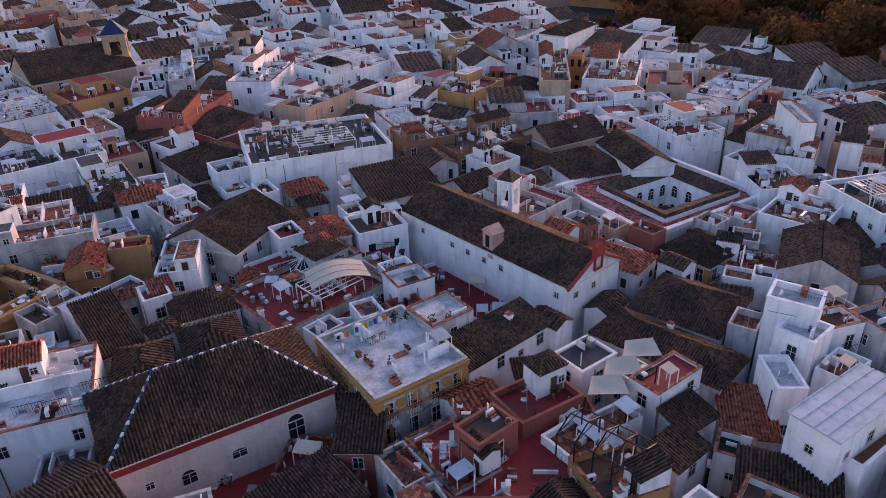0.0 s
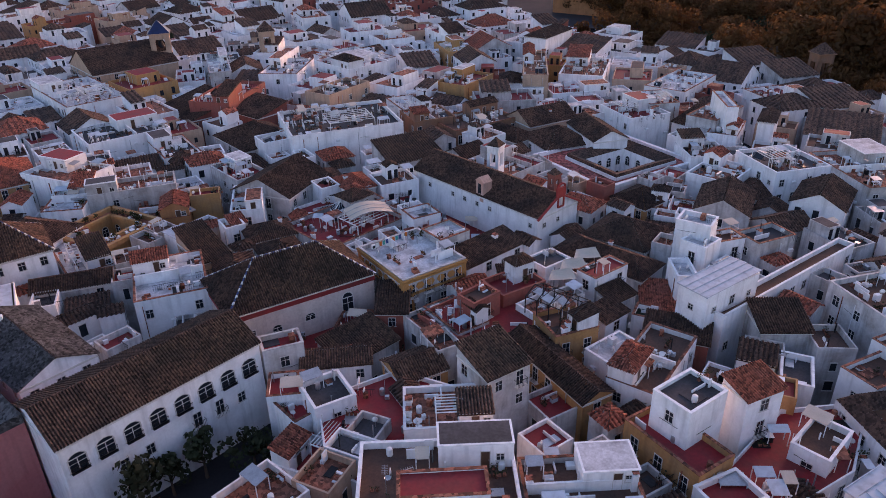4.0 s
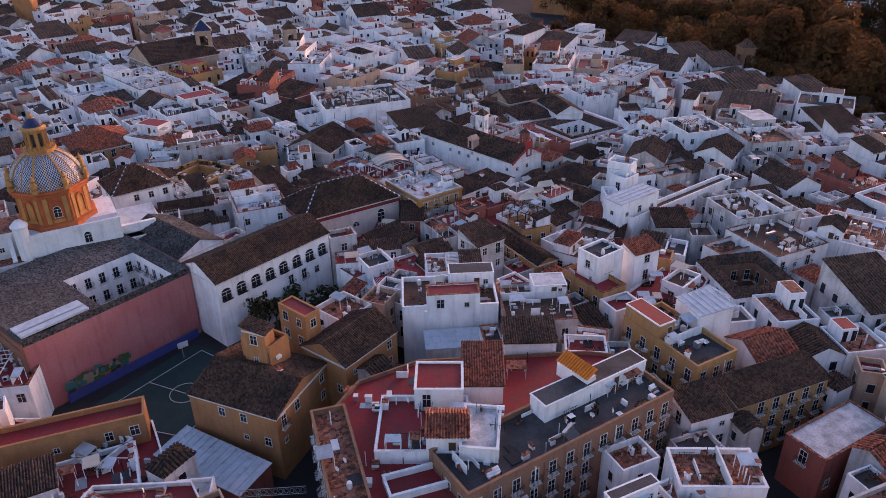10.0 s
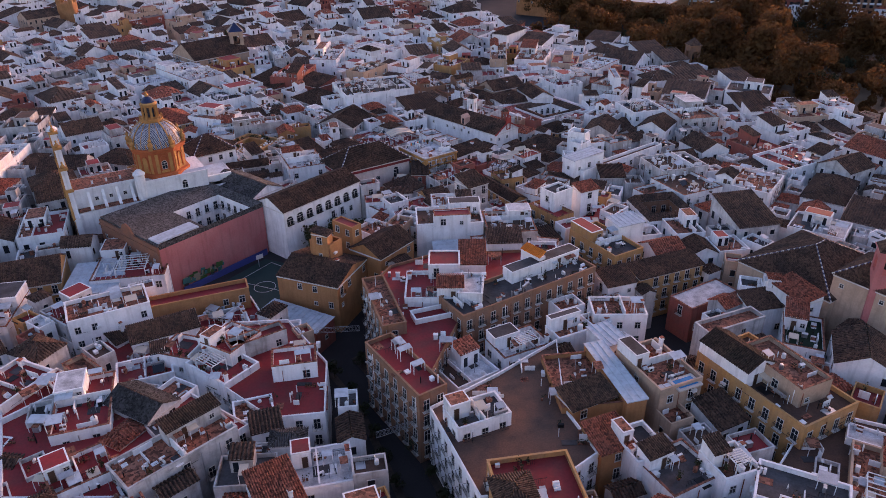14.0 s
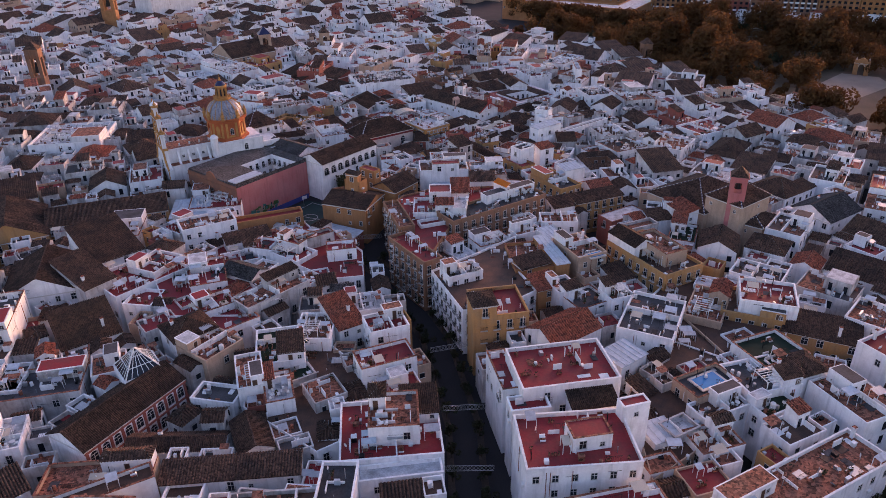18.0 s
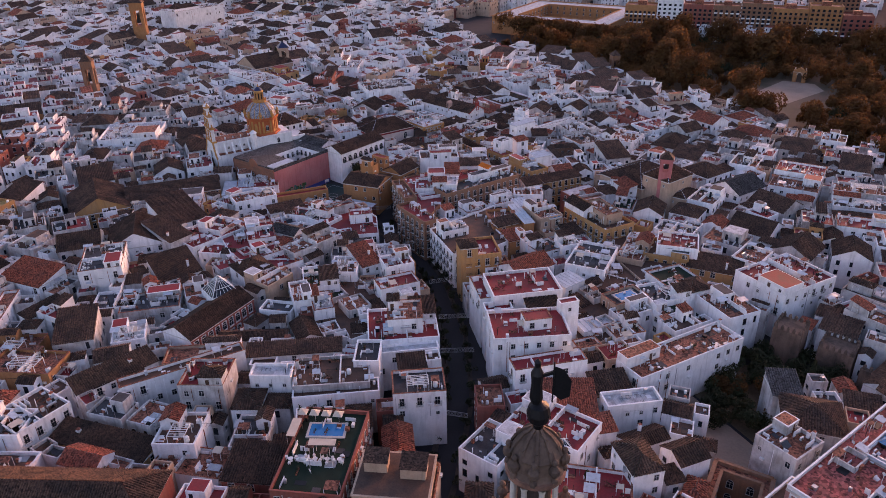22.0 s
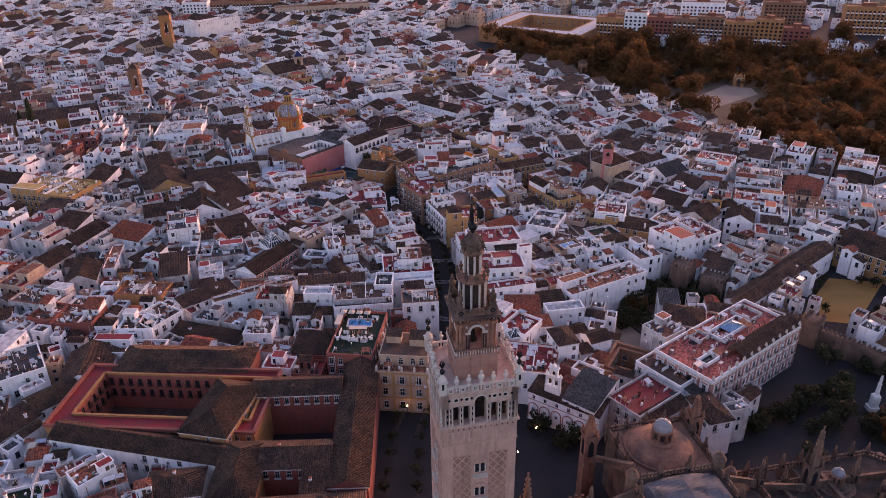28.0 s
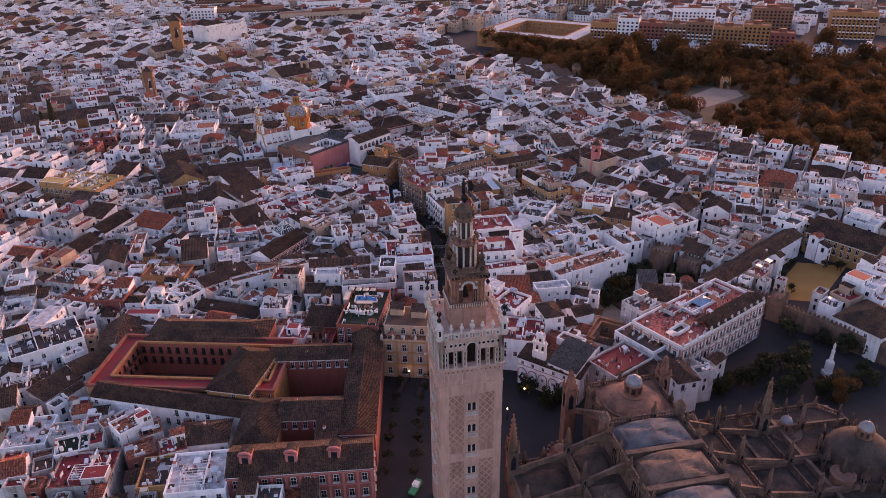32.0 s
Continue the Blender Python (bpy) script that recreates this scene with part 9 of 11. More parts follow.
house(-105.7, 109.0, 16.6, 9.3, -6.3, 10, "T", "t", "o")
house(-137.7, 68.5, 24.9, 11.7, 84.0, 10.5, "T", "w", "w", windows=1, storeys=3)
house(-120.4, 92.1, 13.4, 11.2, -2.4, 10.5, "T", "t", "p", windows=1, storeys=2)
house(-131.0, 94.4, 8.5, 10.2, -14.0, 10.5, "T", "t", "p", windows=0, storeys=2)
house(-107.2, 66.7, 13.1, 17.1, 9.6, 9, "G", "t", "w")
house(-111.6, 53.5, 12.5, 8.9, 46.9, 9, "G", "t", "w")
house(-117.4, 42.5, 12.6, 6.8, 62.3, 8.5, "S", "t", "w")
house(-87.3, 21.4, 8.9, 6.9, 45.5, 11.5, "T", "t", "w")
house(-100.5, 15.5, 8.2, 7.1, 20.3, 9.5, "T", "e", "w")
house(-104.5, 21.3, 8.1, 5.8, 11.2, 9.5, "T", "w", "w")
house(-82.4, 20.9, 5.7, 6.2, 27.1, 9.5, "T", "t", "w")
house(-67.0, 18.1, 12.8, 8.9, 6.0, 10.5, "H", "t", "w")
house(-73.8, 13.1, 6.7, 6.4, 20.6, 10.5, "T", "r", "w")
house(26.0, 82.4, 7.3, 4.6, 10.4, 10.5, "S", "r", "w", extras=False)
house(21.9, 91.0, 11.0, 9.8, -2.0, 10, "S", "r", "w", extras=False)
house(35.5, 80.7, 9.7, 4.7, 21.3, 8.5, "G", "t", "w")

# ---- palace, convent and corner houses on the square ----
RED_TRIM = material("faded_rose_trim", (0.46, 0.22, 0.185), 0.85, 0.25, 4, 0.4, second=(0.36, 0.17, 0.14), streak=0.3)
palace = house(79.0, 66.3, 44.0, 18.8, 36.0, 13.8, "T", "p", "w", True, 12, -2, 3, extras=False, parapet=0.9)
tagged(palace, "white and red palace with red terrace beside the square", "palace")
for side, (length, m0) in enumerate(((44.0, pose(0, -9.4, 0)), (18.8, pose(-22.0, 0, 0, 0, 0, -90)))):
    s = Shape()
    n = int(length / 3.5)
    for i in range(n + 1):
        x = -length / 2 + 0.4 + (length - 0.8) * i / n
        s.box(x - 0.35, -0.16, 0, x + 0.35, 0, 13.7, 0)
    for z in (4.6, 9.2, 13.5):
        s.box(-length / 2, -0.24, z, length / 2, 0, z + 0.4, 1, True)
    part("pilaster_front", s, [RED_TRIM, MARBLE], palace, "red pilasters and pale string courses", m0)
    for i in range(n):
        x = -length / 2 + 0.4 + (length - 0.8) * (i + 0.5) / n
        for z in (10.2, 5.4, 1.2):
            part("window", WINDOWS[1], None, palace, m=m0 @ pose(x, -0.02, z))
            q = Shape()
            q.box(-1.0, -0.14, -0.15, 1.0, 0, 0.05, 0, True)
            q.box(-1.0, -0.14, 2.4, 1.0, 0, 2.75, 0, True)
            part("window_surround", q, [RED_TRIM], palace, m=m0 @ pose(x, 0, z))
fin = Shape()
fin.box(-0.3, -0.3, 0, 0.3, 0.3, 0.8)
fin.lathe([(0.2, 0.8), (0.36, 1.1), (0.12, 1.5), (0.0, 1.8)], 8)
fin = fin.make("urn", [MARBLE])
for i in range(13):
    part("urn", fin, None, palace, m=pose(-21.5 + 3.55 * i, -9.2, 14.6))
# front range roof, light wells and inner terraces of the palace
rf, caps, gb, rr = pitched(28.0, 6.0, 14.75, "G", 0.25, 0.5, 1.5)
part("roof", rf, [TILE], palace, m=pose(7.5, -6.2, 0))
for x, y, w, d, wall, inner in ((-14.0, -2.5, 6.5, 3.2, "w", "w"), (4.0, 3.0, 15.0, 5.0, "w", "b"), (-6.5, 5.8, 5.0, 4.0, "v", "b"), (15.5, 4.6, 6.5, 7.0, "v", "b")):
    s = Shape()
    for x0, y0, x1, y1 in ((x - w / 2, y - d / 2, x + w / 2, y - d / 2 + 0.3), (x - w / 2, y + d / 2 - 0.3, x + w / 2, y + d / 2), (x - w / 2, y - d / 2, x - w / 2 + 0.3, y + d / 2), (x + w / 2 - 0.3, y - d / 2, x + w / 2, y + d / 2)):
        s.box(x0, y0, 13.8, x1, y1, 15.0, 0)
    s.face([(x - w / 2 + 0.3, y - d / 2 + 0.3, 13.86), (x + w / 2 - 0.3, y - d / 2 + 0.3, 13.86), (x + w / 2 - 0.3, y + d / 2 - 0.3, 13.86), (x - w / 2 + 0.3, y + d / 2 - 0.3, 13.86)], 1)
    part("light_well", s, [WALLS[wall], GLASS if inner == "w" else FLOORS["p"]], palace, "walled light well on the terrace")
s = Shape()
for a, b in (((2.0, 1.0), (9.0, 1.0)), ((9.0, 1.0), (9.0, 5.0)), ((9.0, 5.0), (2.0, 5.0)), ((2.0, 5.0), (2.0, 1.0))):
    s.face([(*a, 14.6), (*b, 14.6), (5.5, 3.0, 16.0)], 0)
    s.beam((*a, 14.62), (5.5, 3.0, 16.02), 0.08, 1)
    for k in range(1, 5):
        f = k / 5
        s.beam((a[0] + (b[0] - a[0]) * f, a[1] + (b[1] - a[1]) * f, 14.62), (5.5, 3.0, 16.02), 0.04, 1)
part("glass_roof", s, [material("blue_roof_glass", (0.16, 0.32, 0.50), 0.15, 0.15, 2, 0.4), STEEL], palace, "pale blue glass pyramid roof")
s = Shape()
for k in range(3):
    s.lathe([(0.45, 0.0), (0.45, 5.0 - k)], 10, -3.5 + 1.2 * k, 0.0)
s.v[:] = [(px, pz - 1.0, 14.5 + py) for px, py, pz in s.v]
part("roof_duct", s, [STEEL], palace, "silver ventilation ducts on the terrace")
house(65.2, 49.6, 9.8, 6.8, 36.0, 9.8, "S", "g", "w", True, 13, 2, 3, extras=False)
house(58.8, 56.0, 11.0, 15.0, 36.0, 11.6, "T", "b", "w", True, 14, extras=False)
house(48.6, 45.2, 16.5, 11.0, 36.0, 10.8, "T", "r", "w", True, 15, 1, 3, extras=False)
house(52.8, 40.2, 15.5, 4.0, 33.0, 10.0, "S", "t", "w", True, 18, 2, 2, extras=False)
house(71.6, 83.9, 12.0, 11.5, -19.7, 11.0, "H", "t", "w", True, 23, -1, 2, extras=False)
house(62.6, 75.0, 9.0, 9.0, 33.0, 12.0, "T", "t", "w", True, 25)
house(69.8, 93.7, 6.2, 7.3, -7.1, 11.0, "S", "g", "w", True, 26, -1, 2, extras=False)
house(36.3, 57.6, 8.0, 4.5, -38.0, 10.0, "T", "t", "w", True, 27, extras=False)
house(49.1, 82.4, 5.0, 3.6, -21.5, 5.0, "H", "t", "w", True, 28, 2, 1, extras=False)
courtyard(49.5, 65.5, 10.8, 15.4, -31.0, 7.0, 7.6, 11.0, 0, 0, "b", "b", "t", "brown arcaded court sunk between terracotta terraces", True, 5, plain=True, dark_frames=False)
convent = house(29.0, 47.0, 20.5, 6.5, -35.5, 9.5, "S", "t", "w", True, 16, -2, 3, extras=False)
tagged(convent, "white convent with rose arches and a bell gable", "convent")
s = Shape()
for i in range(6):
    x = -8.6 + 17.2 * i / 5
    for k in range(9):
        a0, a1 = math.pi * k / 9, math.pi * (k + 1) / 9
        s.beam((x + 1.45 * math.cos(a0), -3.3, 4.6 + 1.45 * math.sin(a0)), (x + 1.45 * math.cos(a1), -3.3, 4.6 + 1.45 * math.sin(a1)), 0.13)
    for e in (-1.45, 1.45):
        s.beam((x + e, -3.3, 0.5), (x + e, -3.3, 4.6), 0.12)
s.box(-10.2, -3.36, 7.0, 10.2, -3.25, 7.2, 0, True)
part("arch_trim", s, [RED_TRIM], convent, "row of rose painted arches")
for i in range(6):
    x = -8.6 + 17.2 * i / 5
    part("window", WINDOWS[2], None, convent, m=pose(x, -3.254, 3.6))
    part("window", WINDOWS[0], None, convent, m=pose(x, -3.254, 7.5) @ Matrix.Scale(0.8, 4))
s = Shape()
for z0, z1, hw, k in ((9.6, 12.0, 2.2, 0), (12.0, 15.0, 1.8, 2), (15.5, 17.6, 0.9, 1)):
    if k == 0:
        s.box(-hw, -0.6, 9.0, hw, 0.6, z1)
        continue
    for j in range(k + 1):
        x = -hw + 2 * hw * j / k
        s.box(x - 0.3, -0.5, z0, x + 0.3, 0.5, z1 - 0.7)
    s.box(-hw - 0.3, -0.5, z1 - 0.7, hw + 0.3, 0.5, z1, 0, True)
    s.box(-hw - 0.55, -0.7, z1, hw + 0.55, 0.7, z1 + 0.35, 0, True)
    for e in (-1, 1):
        s.lathe([(0.25, z1 + 0.3), (0.35, z1 + 0.7), (0.0, z1 + 1.6)], 8, e * (hw + 0.2), 0)
s.face([(-1.2, -0.5, 17.9), (1.2, -0.5, 17.9), (0, -0.5, 19.0)])
s.face([(-1.2, 0.5, 17.9), (1.2, 0.5, 17.9), (0, 0.5, 19.0)])
s.face([(-1.2, -0.5, 17.9), (-1.2, 0.5, 17.9), (0, 0.5, 19.0), (0, -0.5, 19.0)])
s.face([(1.2, -0.5, 17.9), (1.2, 0.5, 17.9), (0, 0.5, 19.0), (0, -0.5, 19.0)])
s.beam((0, 0, 19.0), (0, 0, 20.2), 0.05)
gable = part("bell_gable", s, [WALLS["w"]], convent, "white bell gable with small bells", pose(-4.2, -1.0, 0.4))
b = Shape()
b.lathe([(0.45, 0), (0.32, 0.4), (0.25, 0.8), (0.0, 0.9)], 10)
b = b.make("bell", [IRON])
for x, z in ((-0.9, 12.7), (0.9, 12.7), (0, 15.8)):
    part("bell", b, None, gable, m=pose(x, 0, z))
house(34.3, 46.6, 9.5, 11.5, -40.0, 11.0, "S", "g", "w", True, 17, 0, 2, extras=False)

def dressed_front(root, length, m0, z_rows, step, top, strip, window, mat):
    """Pilasters, string courses and a regular grid of windows on one wall."""
    s = Shape()
    n = max(2, int(length / step))
    for i in range(n + 1):
        x = -length / 2 + 0.35 + (length - 0.7) * i / n
        s.box(x - 0.28, -0.14, 0, x + 0.28, 0, top, 0)
    for z in strip:
        s.box(-length / 2 - 0.1, -0.26, z, length / 2 + 0.1, 0, z + 0.35, 0, True)
    front = part("pilaster_front", s, [mat], root, "pale pilasters and string courses", m0)
    for i in range(n):
        x = -length / 2 + 0.35 + (length - 0.7) * (i + 0.5) / n
        for z in z_rows:
            part("window", WINDOWS[window], None, root, m=m0 @ pose(x, -0.02, z) @ Matrix.Diagonal((1.2, 1, 1.1, 1)))
    return front


PLOTS.append((-61.6, 127.2, 23.2, 4.5, 61.1))  # lane below the arcade
gallery = house(-68.0, 130.7, 23.2, 9.9, 61.1, 9.5, "G", "t", "w", True, 24, -2, 2, extras=False)
tagged(gallery, "long white house with rose framed arcade and tiled roof", "house")
dressed_front(gallery, 23.2, pose(0, -4.95, 0), (6.2, 2.4), 2.4, 9.2, (1.4, 5.3, 8.8), 4, WALLS["p"])
lodge = house(-39.5, 5.4, 34.7, 10.7, 3.6, 13, "G", "t", "p", True, 21, -2, 3, extras=False)
tagged(lodge, "red palace wing with pale pilasters and dormers", "palace")
dressed_front(lodge, 34.7, pose(0, -5.35, 0), (9.4, 4.6), 3.4, 12.6, (8.3, 12.2), 1, WALLS["k"])
dressed_front(lodge, 10.7, pose(17.35, 0, 0, 0, 0, 90), (9.4, 4.6), 3.4, 12.6, (8.3, 12.2), 1, WALLS["k"])
hotel = house(-14.8, 61.9, 14.8, 15.8, -7.1, 13.2, "T", "t", "c", True, 22, -2, 3, extras=False, parapet=0.9)
tagged(hotel, "cream and ochre hotel front with balconies and roof urns", "hotel")
dressed_front(hotel, 14.8, pose(0, -7.9, 0), (9.9, 5.9, 1.4), 4.6, 13.2, (4.9, 9.2, 13.0), 1, WALLS["y"])
s = Shape()
s.box(-6.8, -4.2, 13.2, 6.8, 7.0, 16.4, 0)
s.box(-7.0, -4.4, 16.4, 7.0, 7.2, 16.7, 0, True)
attic = part("upper_room", s, [WALLS["c"]], hotel)
f = Shape()
f.face([(-6.6, -4.0, 16.72), (6.6, -4.0, 16.72), (6.6, 6.8, 16.72), (-6.6, 6.8, 16.72)])
part("terrace_floor", f, [FLOORS["b"]], attic)
for x in (-4.4, -0.8, 2.6, 5.0):
    part("window", WINDOWS[4], None, attic, m=pose(x, -4.204, 13.8))
for x, y, w, d in ((-3.6, 3.0, 4.2, 3.0), (3.4, 2.2, 4.6, 3.6)):
    s = Shape()
    s.box(x - w / 2, y - d / 2, 16.7, x + w / 2, y + d / 2, 19.0, 0)
    s.face([(x - w / 2 - 0.2, y - d / 2 - 0.2, 19.0), (x + w / 2 + 0.2, y - d / 2 - 0.2, 19.0), (x + w / 2 + 0.2, y + d / 2 + 0.2, 19.9), (x - w / 2 - 0.2, y + d / 2 + 0.2, 19.9)], 1)
    part("roof_hut", s, [WALLS["c"], TILE], attic)
for i in range(5):
    part("urn", fin, None, hotel, m=pose(-7.0 + 3.5 * i, -7.7, 14.0))
# canopies and parasols of the roof pool
for i in range(2):
    s = Shape()
    s.box(-2.6, -0.9, 2.3, 2.6, 0.9, 2.36, 0, True)
    for sx in (-2.4, 2.4):
        for sy in (-0.8, 0.8):
            s.beam((sx, sy, 0), (sx, sy, 2.3), 0.05, 1)
    tagged(part("canopy", s, [CLOTH, STEEL], m=pose((-35.0, -28.9)[i], (75.8, 71.4)[i], 15.02, 0, 0, (84, -3)[i])), "white canvas canopy beside the roof pool", "canopy", "canopies by the roof pool")
for i in range(4):
    s = Shape()
    s.beam((0, 0, 0), (0, 0, 2.4), 0.04, 1)
    s.lathe([(1.35, 2.1), (0.7, 2.35), (0.05, 2.6)], 4, 0, 0, 0, math.pi / 4)
    tagged(part("parasol", s, [CLOTH, STEEL], m=pose(-34.0 + 2.4 * i, 80.6 - 0.3 * i, 15.02, 0, 0, -8)), "white square parasol beside the roof pool", "parasol", "parasols by the roof pool")

# ---- the hip-roofed hall and the school wing ----
hall = house(-29.7, 283.0, 21.9, 12.4, 34.0, 12.5, "H", "t", "s", True, 3, -2, 1, rise=4.6, extras=False, ridge="blue")
tagged(hall, "pale stone hall with hipped tile roof and blue-white ridges", "hall")
for sx, sy, ex, ey in ((-11.1, -6.4, 11.1, -6.2), (-11.15, -6.2, -10.95, 6.2), (10.95, -6.2, 11.15, 6.2)):
    s = Shape()
    s.box(sx, sy, 11.5, ex, ey, 12.2, 0, True)
    part("eave_band", s, [FLOORS["r"]], hall, "dark red painted band below the eaves")
part("window", WINDOWS[4], None, hall, m=pose(6.5, -6.204, 7.6) @ Matrix.Diagonal((1.4, 1, 1.5, 1)))
part("window", WINDOWS[4], None, hall, m=pose(0.5, -6.204, 8.2) @ Matrix.Diagonal((1.2, 1, 0.5, 1)))
part("window", WINDOWS[4], None, hall, m=pose(-4.5, -6.204, 7.4) @ Matrix.Diagonal((1.1, 1, 0.8, 1)))
part("window", WINDOWS[2], None, hall, m=pose(-8.0, -6.204, 8.6))
wing = house(-41.8, 259.3, 25.2, 11, 50.1, 13, "G", "t", "w", True, 4, -2, 1, rise=2.6, extras=False)
for i in range(8):  # arched upper windows with little iron balconies, plain ones below
    part("window", WINDOWS[4], None, wing, m=pose(-11.0 + 3.1 * i, -5.504, 9.3) @ Matrix.Diagonal((1.55, 1, 1.05, 1)))
    if i in (1, 2, 4, 5, 6):
        part("window", WINDOWS[1 if i in (4, 5) else 0], None, wing, m=pose(-9.6 + 3.1 * i, -5.504, 6.0))
    q = Shape()
    for k in range(9):
        q.box(-0.98 + 0.24 * k, -0.5, 0.05, -0.95 + 0.24 * k, -0.47, 0.85)
    q.box(-1.0, -0.52, 0.85, 1.0, -0.45, 0.9)
    q.box(-1.0, -0.52, -0.02, 1.0, 0.0, 0.05)
    part("balcony", q, [IRON], wing, "small black iron balcony", pose(-11.0 + 3.1 * i, -5.504, 9.25))


# ---- infill ----
def corners(x, y, w, d, turn):
    c, sn = math.cos(radians(turn)), math.sin(radians(turn))
    return [(x + c * a - sn * b, y + sn * a + c * b) for a, b in ((-w / 2, -d / 2), (w / 2, -d / 2), (w / 2, d / 2), (-w / 2, d / 2))]


def overlap(a, b, gap=0.0):
    dx, dy = a[0] - b[0], a[1] - b[1]
    if dx * dx + dy * dy > (math.hypot(a[2], a[3]) / 2 + math.hypot(b[2], b[3]) / 2 + gap) ** 2:
        return False
    ca, cb = corners(*a), corners(*b)
    for t in (a[4], a[4] + 90, b[4], b[4] + 90):
        ux, uy = math.cos(radians(t)), math.sin(radians(t))
        pa, pb = [px * ux + py * uy for px, py in ca], [px * ux + py * uy for px, py in cb]
        if max(pa) + gap <= min(pb) or max(pb) + gap <= min(pa):
            return False
    return True


class Grid:
    def __init__(self, cell):
        self.cell, self.d = cell, {}

    def add(self, q):
        r = math.hypot(q[2], q[3]) / 2
        for i in range(int((q[0] - r) // self.cell), int((q[0] + r) // self.cell) + 1):
            for j in range(int((q[1] - r) // self.cell), int((q[1] + r) // self.cell) + 1):
                self.d.setdefault((i, j), []).append(q)

    def near(self, q):
        r = math.hypot(q[2], q[3]) / 2
        seen = []
        for i in range(int((q[0] - r) // self.cell), int((q[0] + r) // self.cell) + 1):
            for j in range(int((q[1] - r) // self.cell), int((q[1] + r) // self.cell) + 1):
                seen.extend(self.d.get((i, j), ()))
        return seen


taken = Grid(20.0)
AUTHORED = list(PLOTS)
for q in PLOTS:
    taken.add(q)
NO_BUILD = [GARDEN, [(-10.8, 312.9), (-3.5, 307.1), (3.8, 302.9), (6.4, 306.4), (2.3, 311.4), (-7.2, 323.8), (-11.8, 320.3)], [(-21.4, 267.8), (-12.9, 272.5), (-13.5, 282.4), (-18.2, 284.9), (-27.0, 280.7), (-33.2, 271.1)], [(122, 90), (122, 106), (140, 126), (160, 113), (138, 90)], [(48, 104), (56, 78), (66, 86), (74, 98), (94, 104), (86, 120), (70, 118)], [(80, 20), (84, 58), (104, 84), (150, 40), (150, -40), (80, -40)],
            [(-34, -60), (-34, 10), (-24, 62), (0, 62), (14, 40), (10, -60)], [(14, 20), (14, 56), (24, 56), (34, 40), (60, 34), (84, 40), (84, 10), (30, 12)],
            [(-74, 222), (-56, 252), (-30, 268), (-21, 256), (-34, 238), (-38, 214)], [(30, 505), (60, 500), (200, 540), (420, 490), (460, 560), (250, 640), (120, 700), (0, 620)]]


def street_near(x, y, r):
    for line, wd in STREETS:
        for (ax, ay), (bx, by) in zip(line, line[1:]):
            ux, uy = bx - ax, by - ay
            t = max(0.0, min(1.0, ((x - ax) * ux + (y - ay) * uy) / (ux * ux + uy * uy)))
            if math.hypot(x - ax - ux * t, y - ay - uy * t) < wd / 2 + r:
                return True
    return False


def turn_at(x, y):
    best = min(AUTHORED, key=lambda q: (q[0] - x) ** 2 + (q[1] - y) ** 2)
    return ((best[4] + 45) % 90) - 45


def open_at(q):
    pts = corners(*q) + [(q[0], q[1])]
    for poly in NO_BUILD:
        if any(inside(px, py, poly) for px, py in pts):
            return False
    return not any(street_near(px, py, 0.2) for px, py in pts)


KINDS = [("T", "r", "w")] * 6 + [("T", "t", "w")] * 5 + [("T", "w", "w")] * 1 + [("T", "g", "w")] * 4 + [("T", "b", "w")] * 5 + [("G", "t", "w")] * 6 + [("H", "t", "w")] * 4 + [("S", "t", "w")] * 3 \
    + [("T", "r", "y"), ("T", "t", "c"), ("T", "t", "p"), ("M", "m", "w"), ("G", "r", "w"), ("H", "r", "w"), ("T", "r", "c")]


def visible(x, y):
    return abs(x + 4) < 0.66 * (y + 140) + 12


def infill(seed, tries, size, x0, x1, y0, y1, near_y, gap=0.25, tall=(7.5, 12.5), joined=None):
    rng = random.Random(seed)
    made = 0
    for _ in range(tries):
        x, y = rng.uniform(x0, x1), rng.uniform(y0, y1)
        if not visible(x, y):
            continue
        w, d = rng.uniform(*size), rng.uniform(*size)
        q = (x, y, w, d, turn_at(x, y) + rng.uniform(-2.5, 2.5))
        if any(overlap(q, o, gap) for o in taken.near(q)) or not open_at(q):
            continue
        taken.add(q)
        made += 1
        h = rng.uniform(*tall)
        HEIGHTS[q] = h
        kind, floor, wall = rng.choice(KINDS)
        near = y < near_y and abs(x) < 0.55 * (y + 140)
        if joined is None and not near:
            SMALL_LOTS.append((q, h, kind, floor, wall if wall != "w" or rng.random() < 0.5 else "v", rng.random()))
        elif joined is None:
            house(*q, h, kind, floor, wall, near, rng.randrange(9999), storeys=1)
        else:
            if wall == "w" and rng.random() < (0.22 if joined is FAR else 0.5):
                wall = rng.choice("vvvvvc") if joined is FAR else "v"
            if joined is FAR and kind == "T" and floor in "bg" and rng.random() < 0.5:
                floor = "w"
            joined.append((q, h, kind, floor, wall, rng.random()))
    return made


SMALL_LOTS, FAR = [], []
infill(1, 3600, (9, 14), -215, 230, -15, 345, 0, 0.15, (9.4, 11.8))
infill(2, 4200, (6, 9), -190, 215, -15, 345, 0, -0.1, (8.8, 10.8), SMALL_LOTS)
infill(3, 20000, (3.0, 6), -160, 170, -15, 345, 0, -0.45, (7.6, 10.4), SMALL_LOTS)
infill(4, 3600, (10, 16), -330, 330, 300, 480, 0, -0.3, (8.5, 11.5), FAR)
infill(5, 5200, (6, 9.5), -300, 280, 300, 460, 0, -0.5, (7.8, 10), FAR)
infill(6, 6200, (11, 19), -620, 640, 300, 960, 0, 0.1, (8.5, 12), FAR)
infill(7, 5600, (6.5, 10), -480, 380, 330, 760, 0, -0.4, (8, 10.4), FAR)
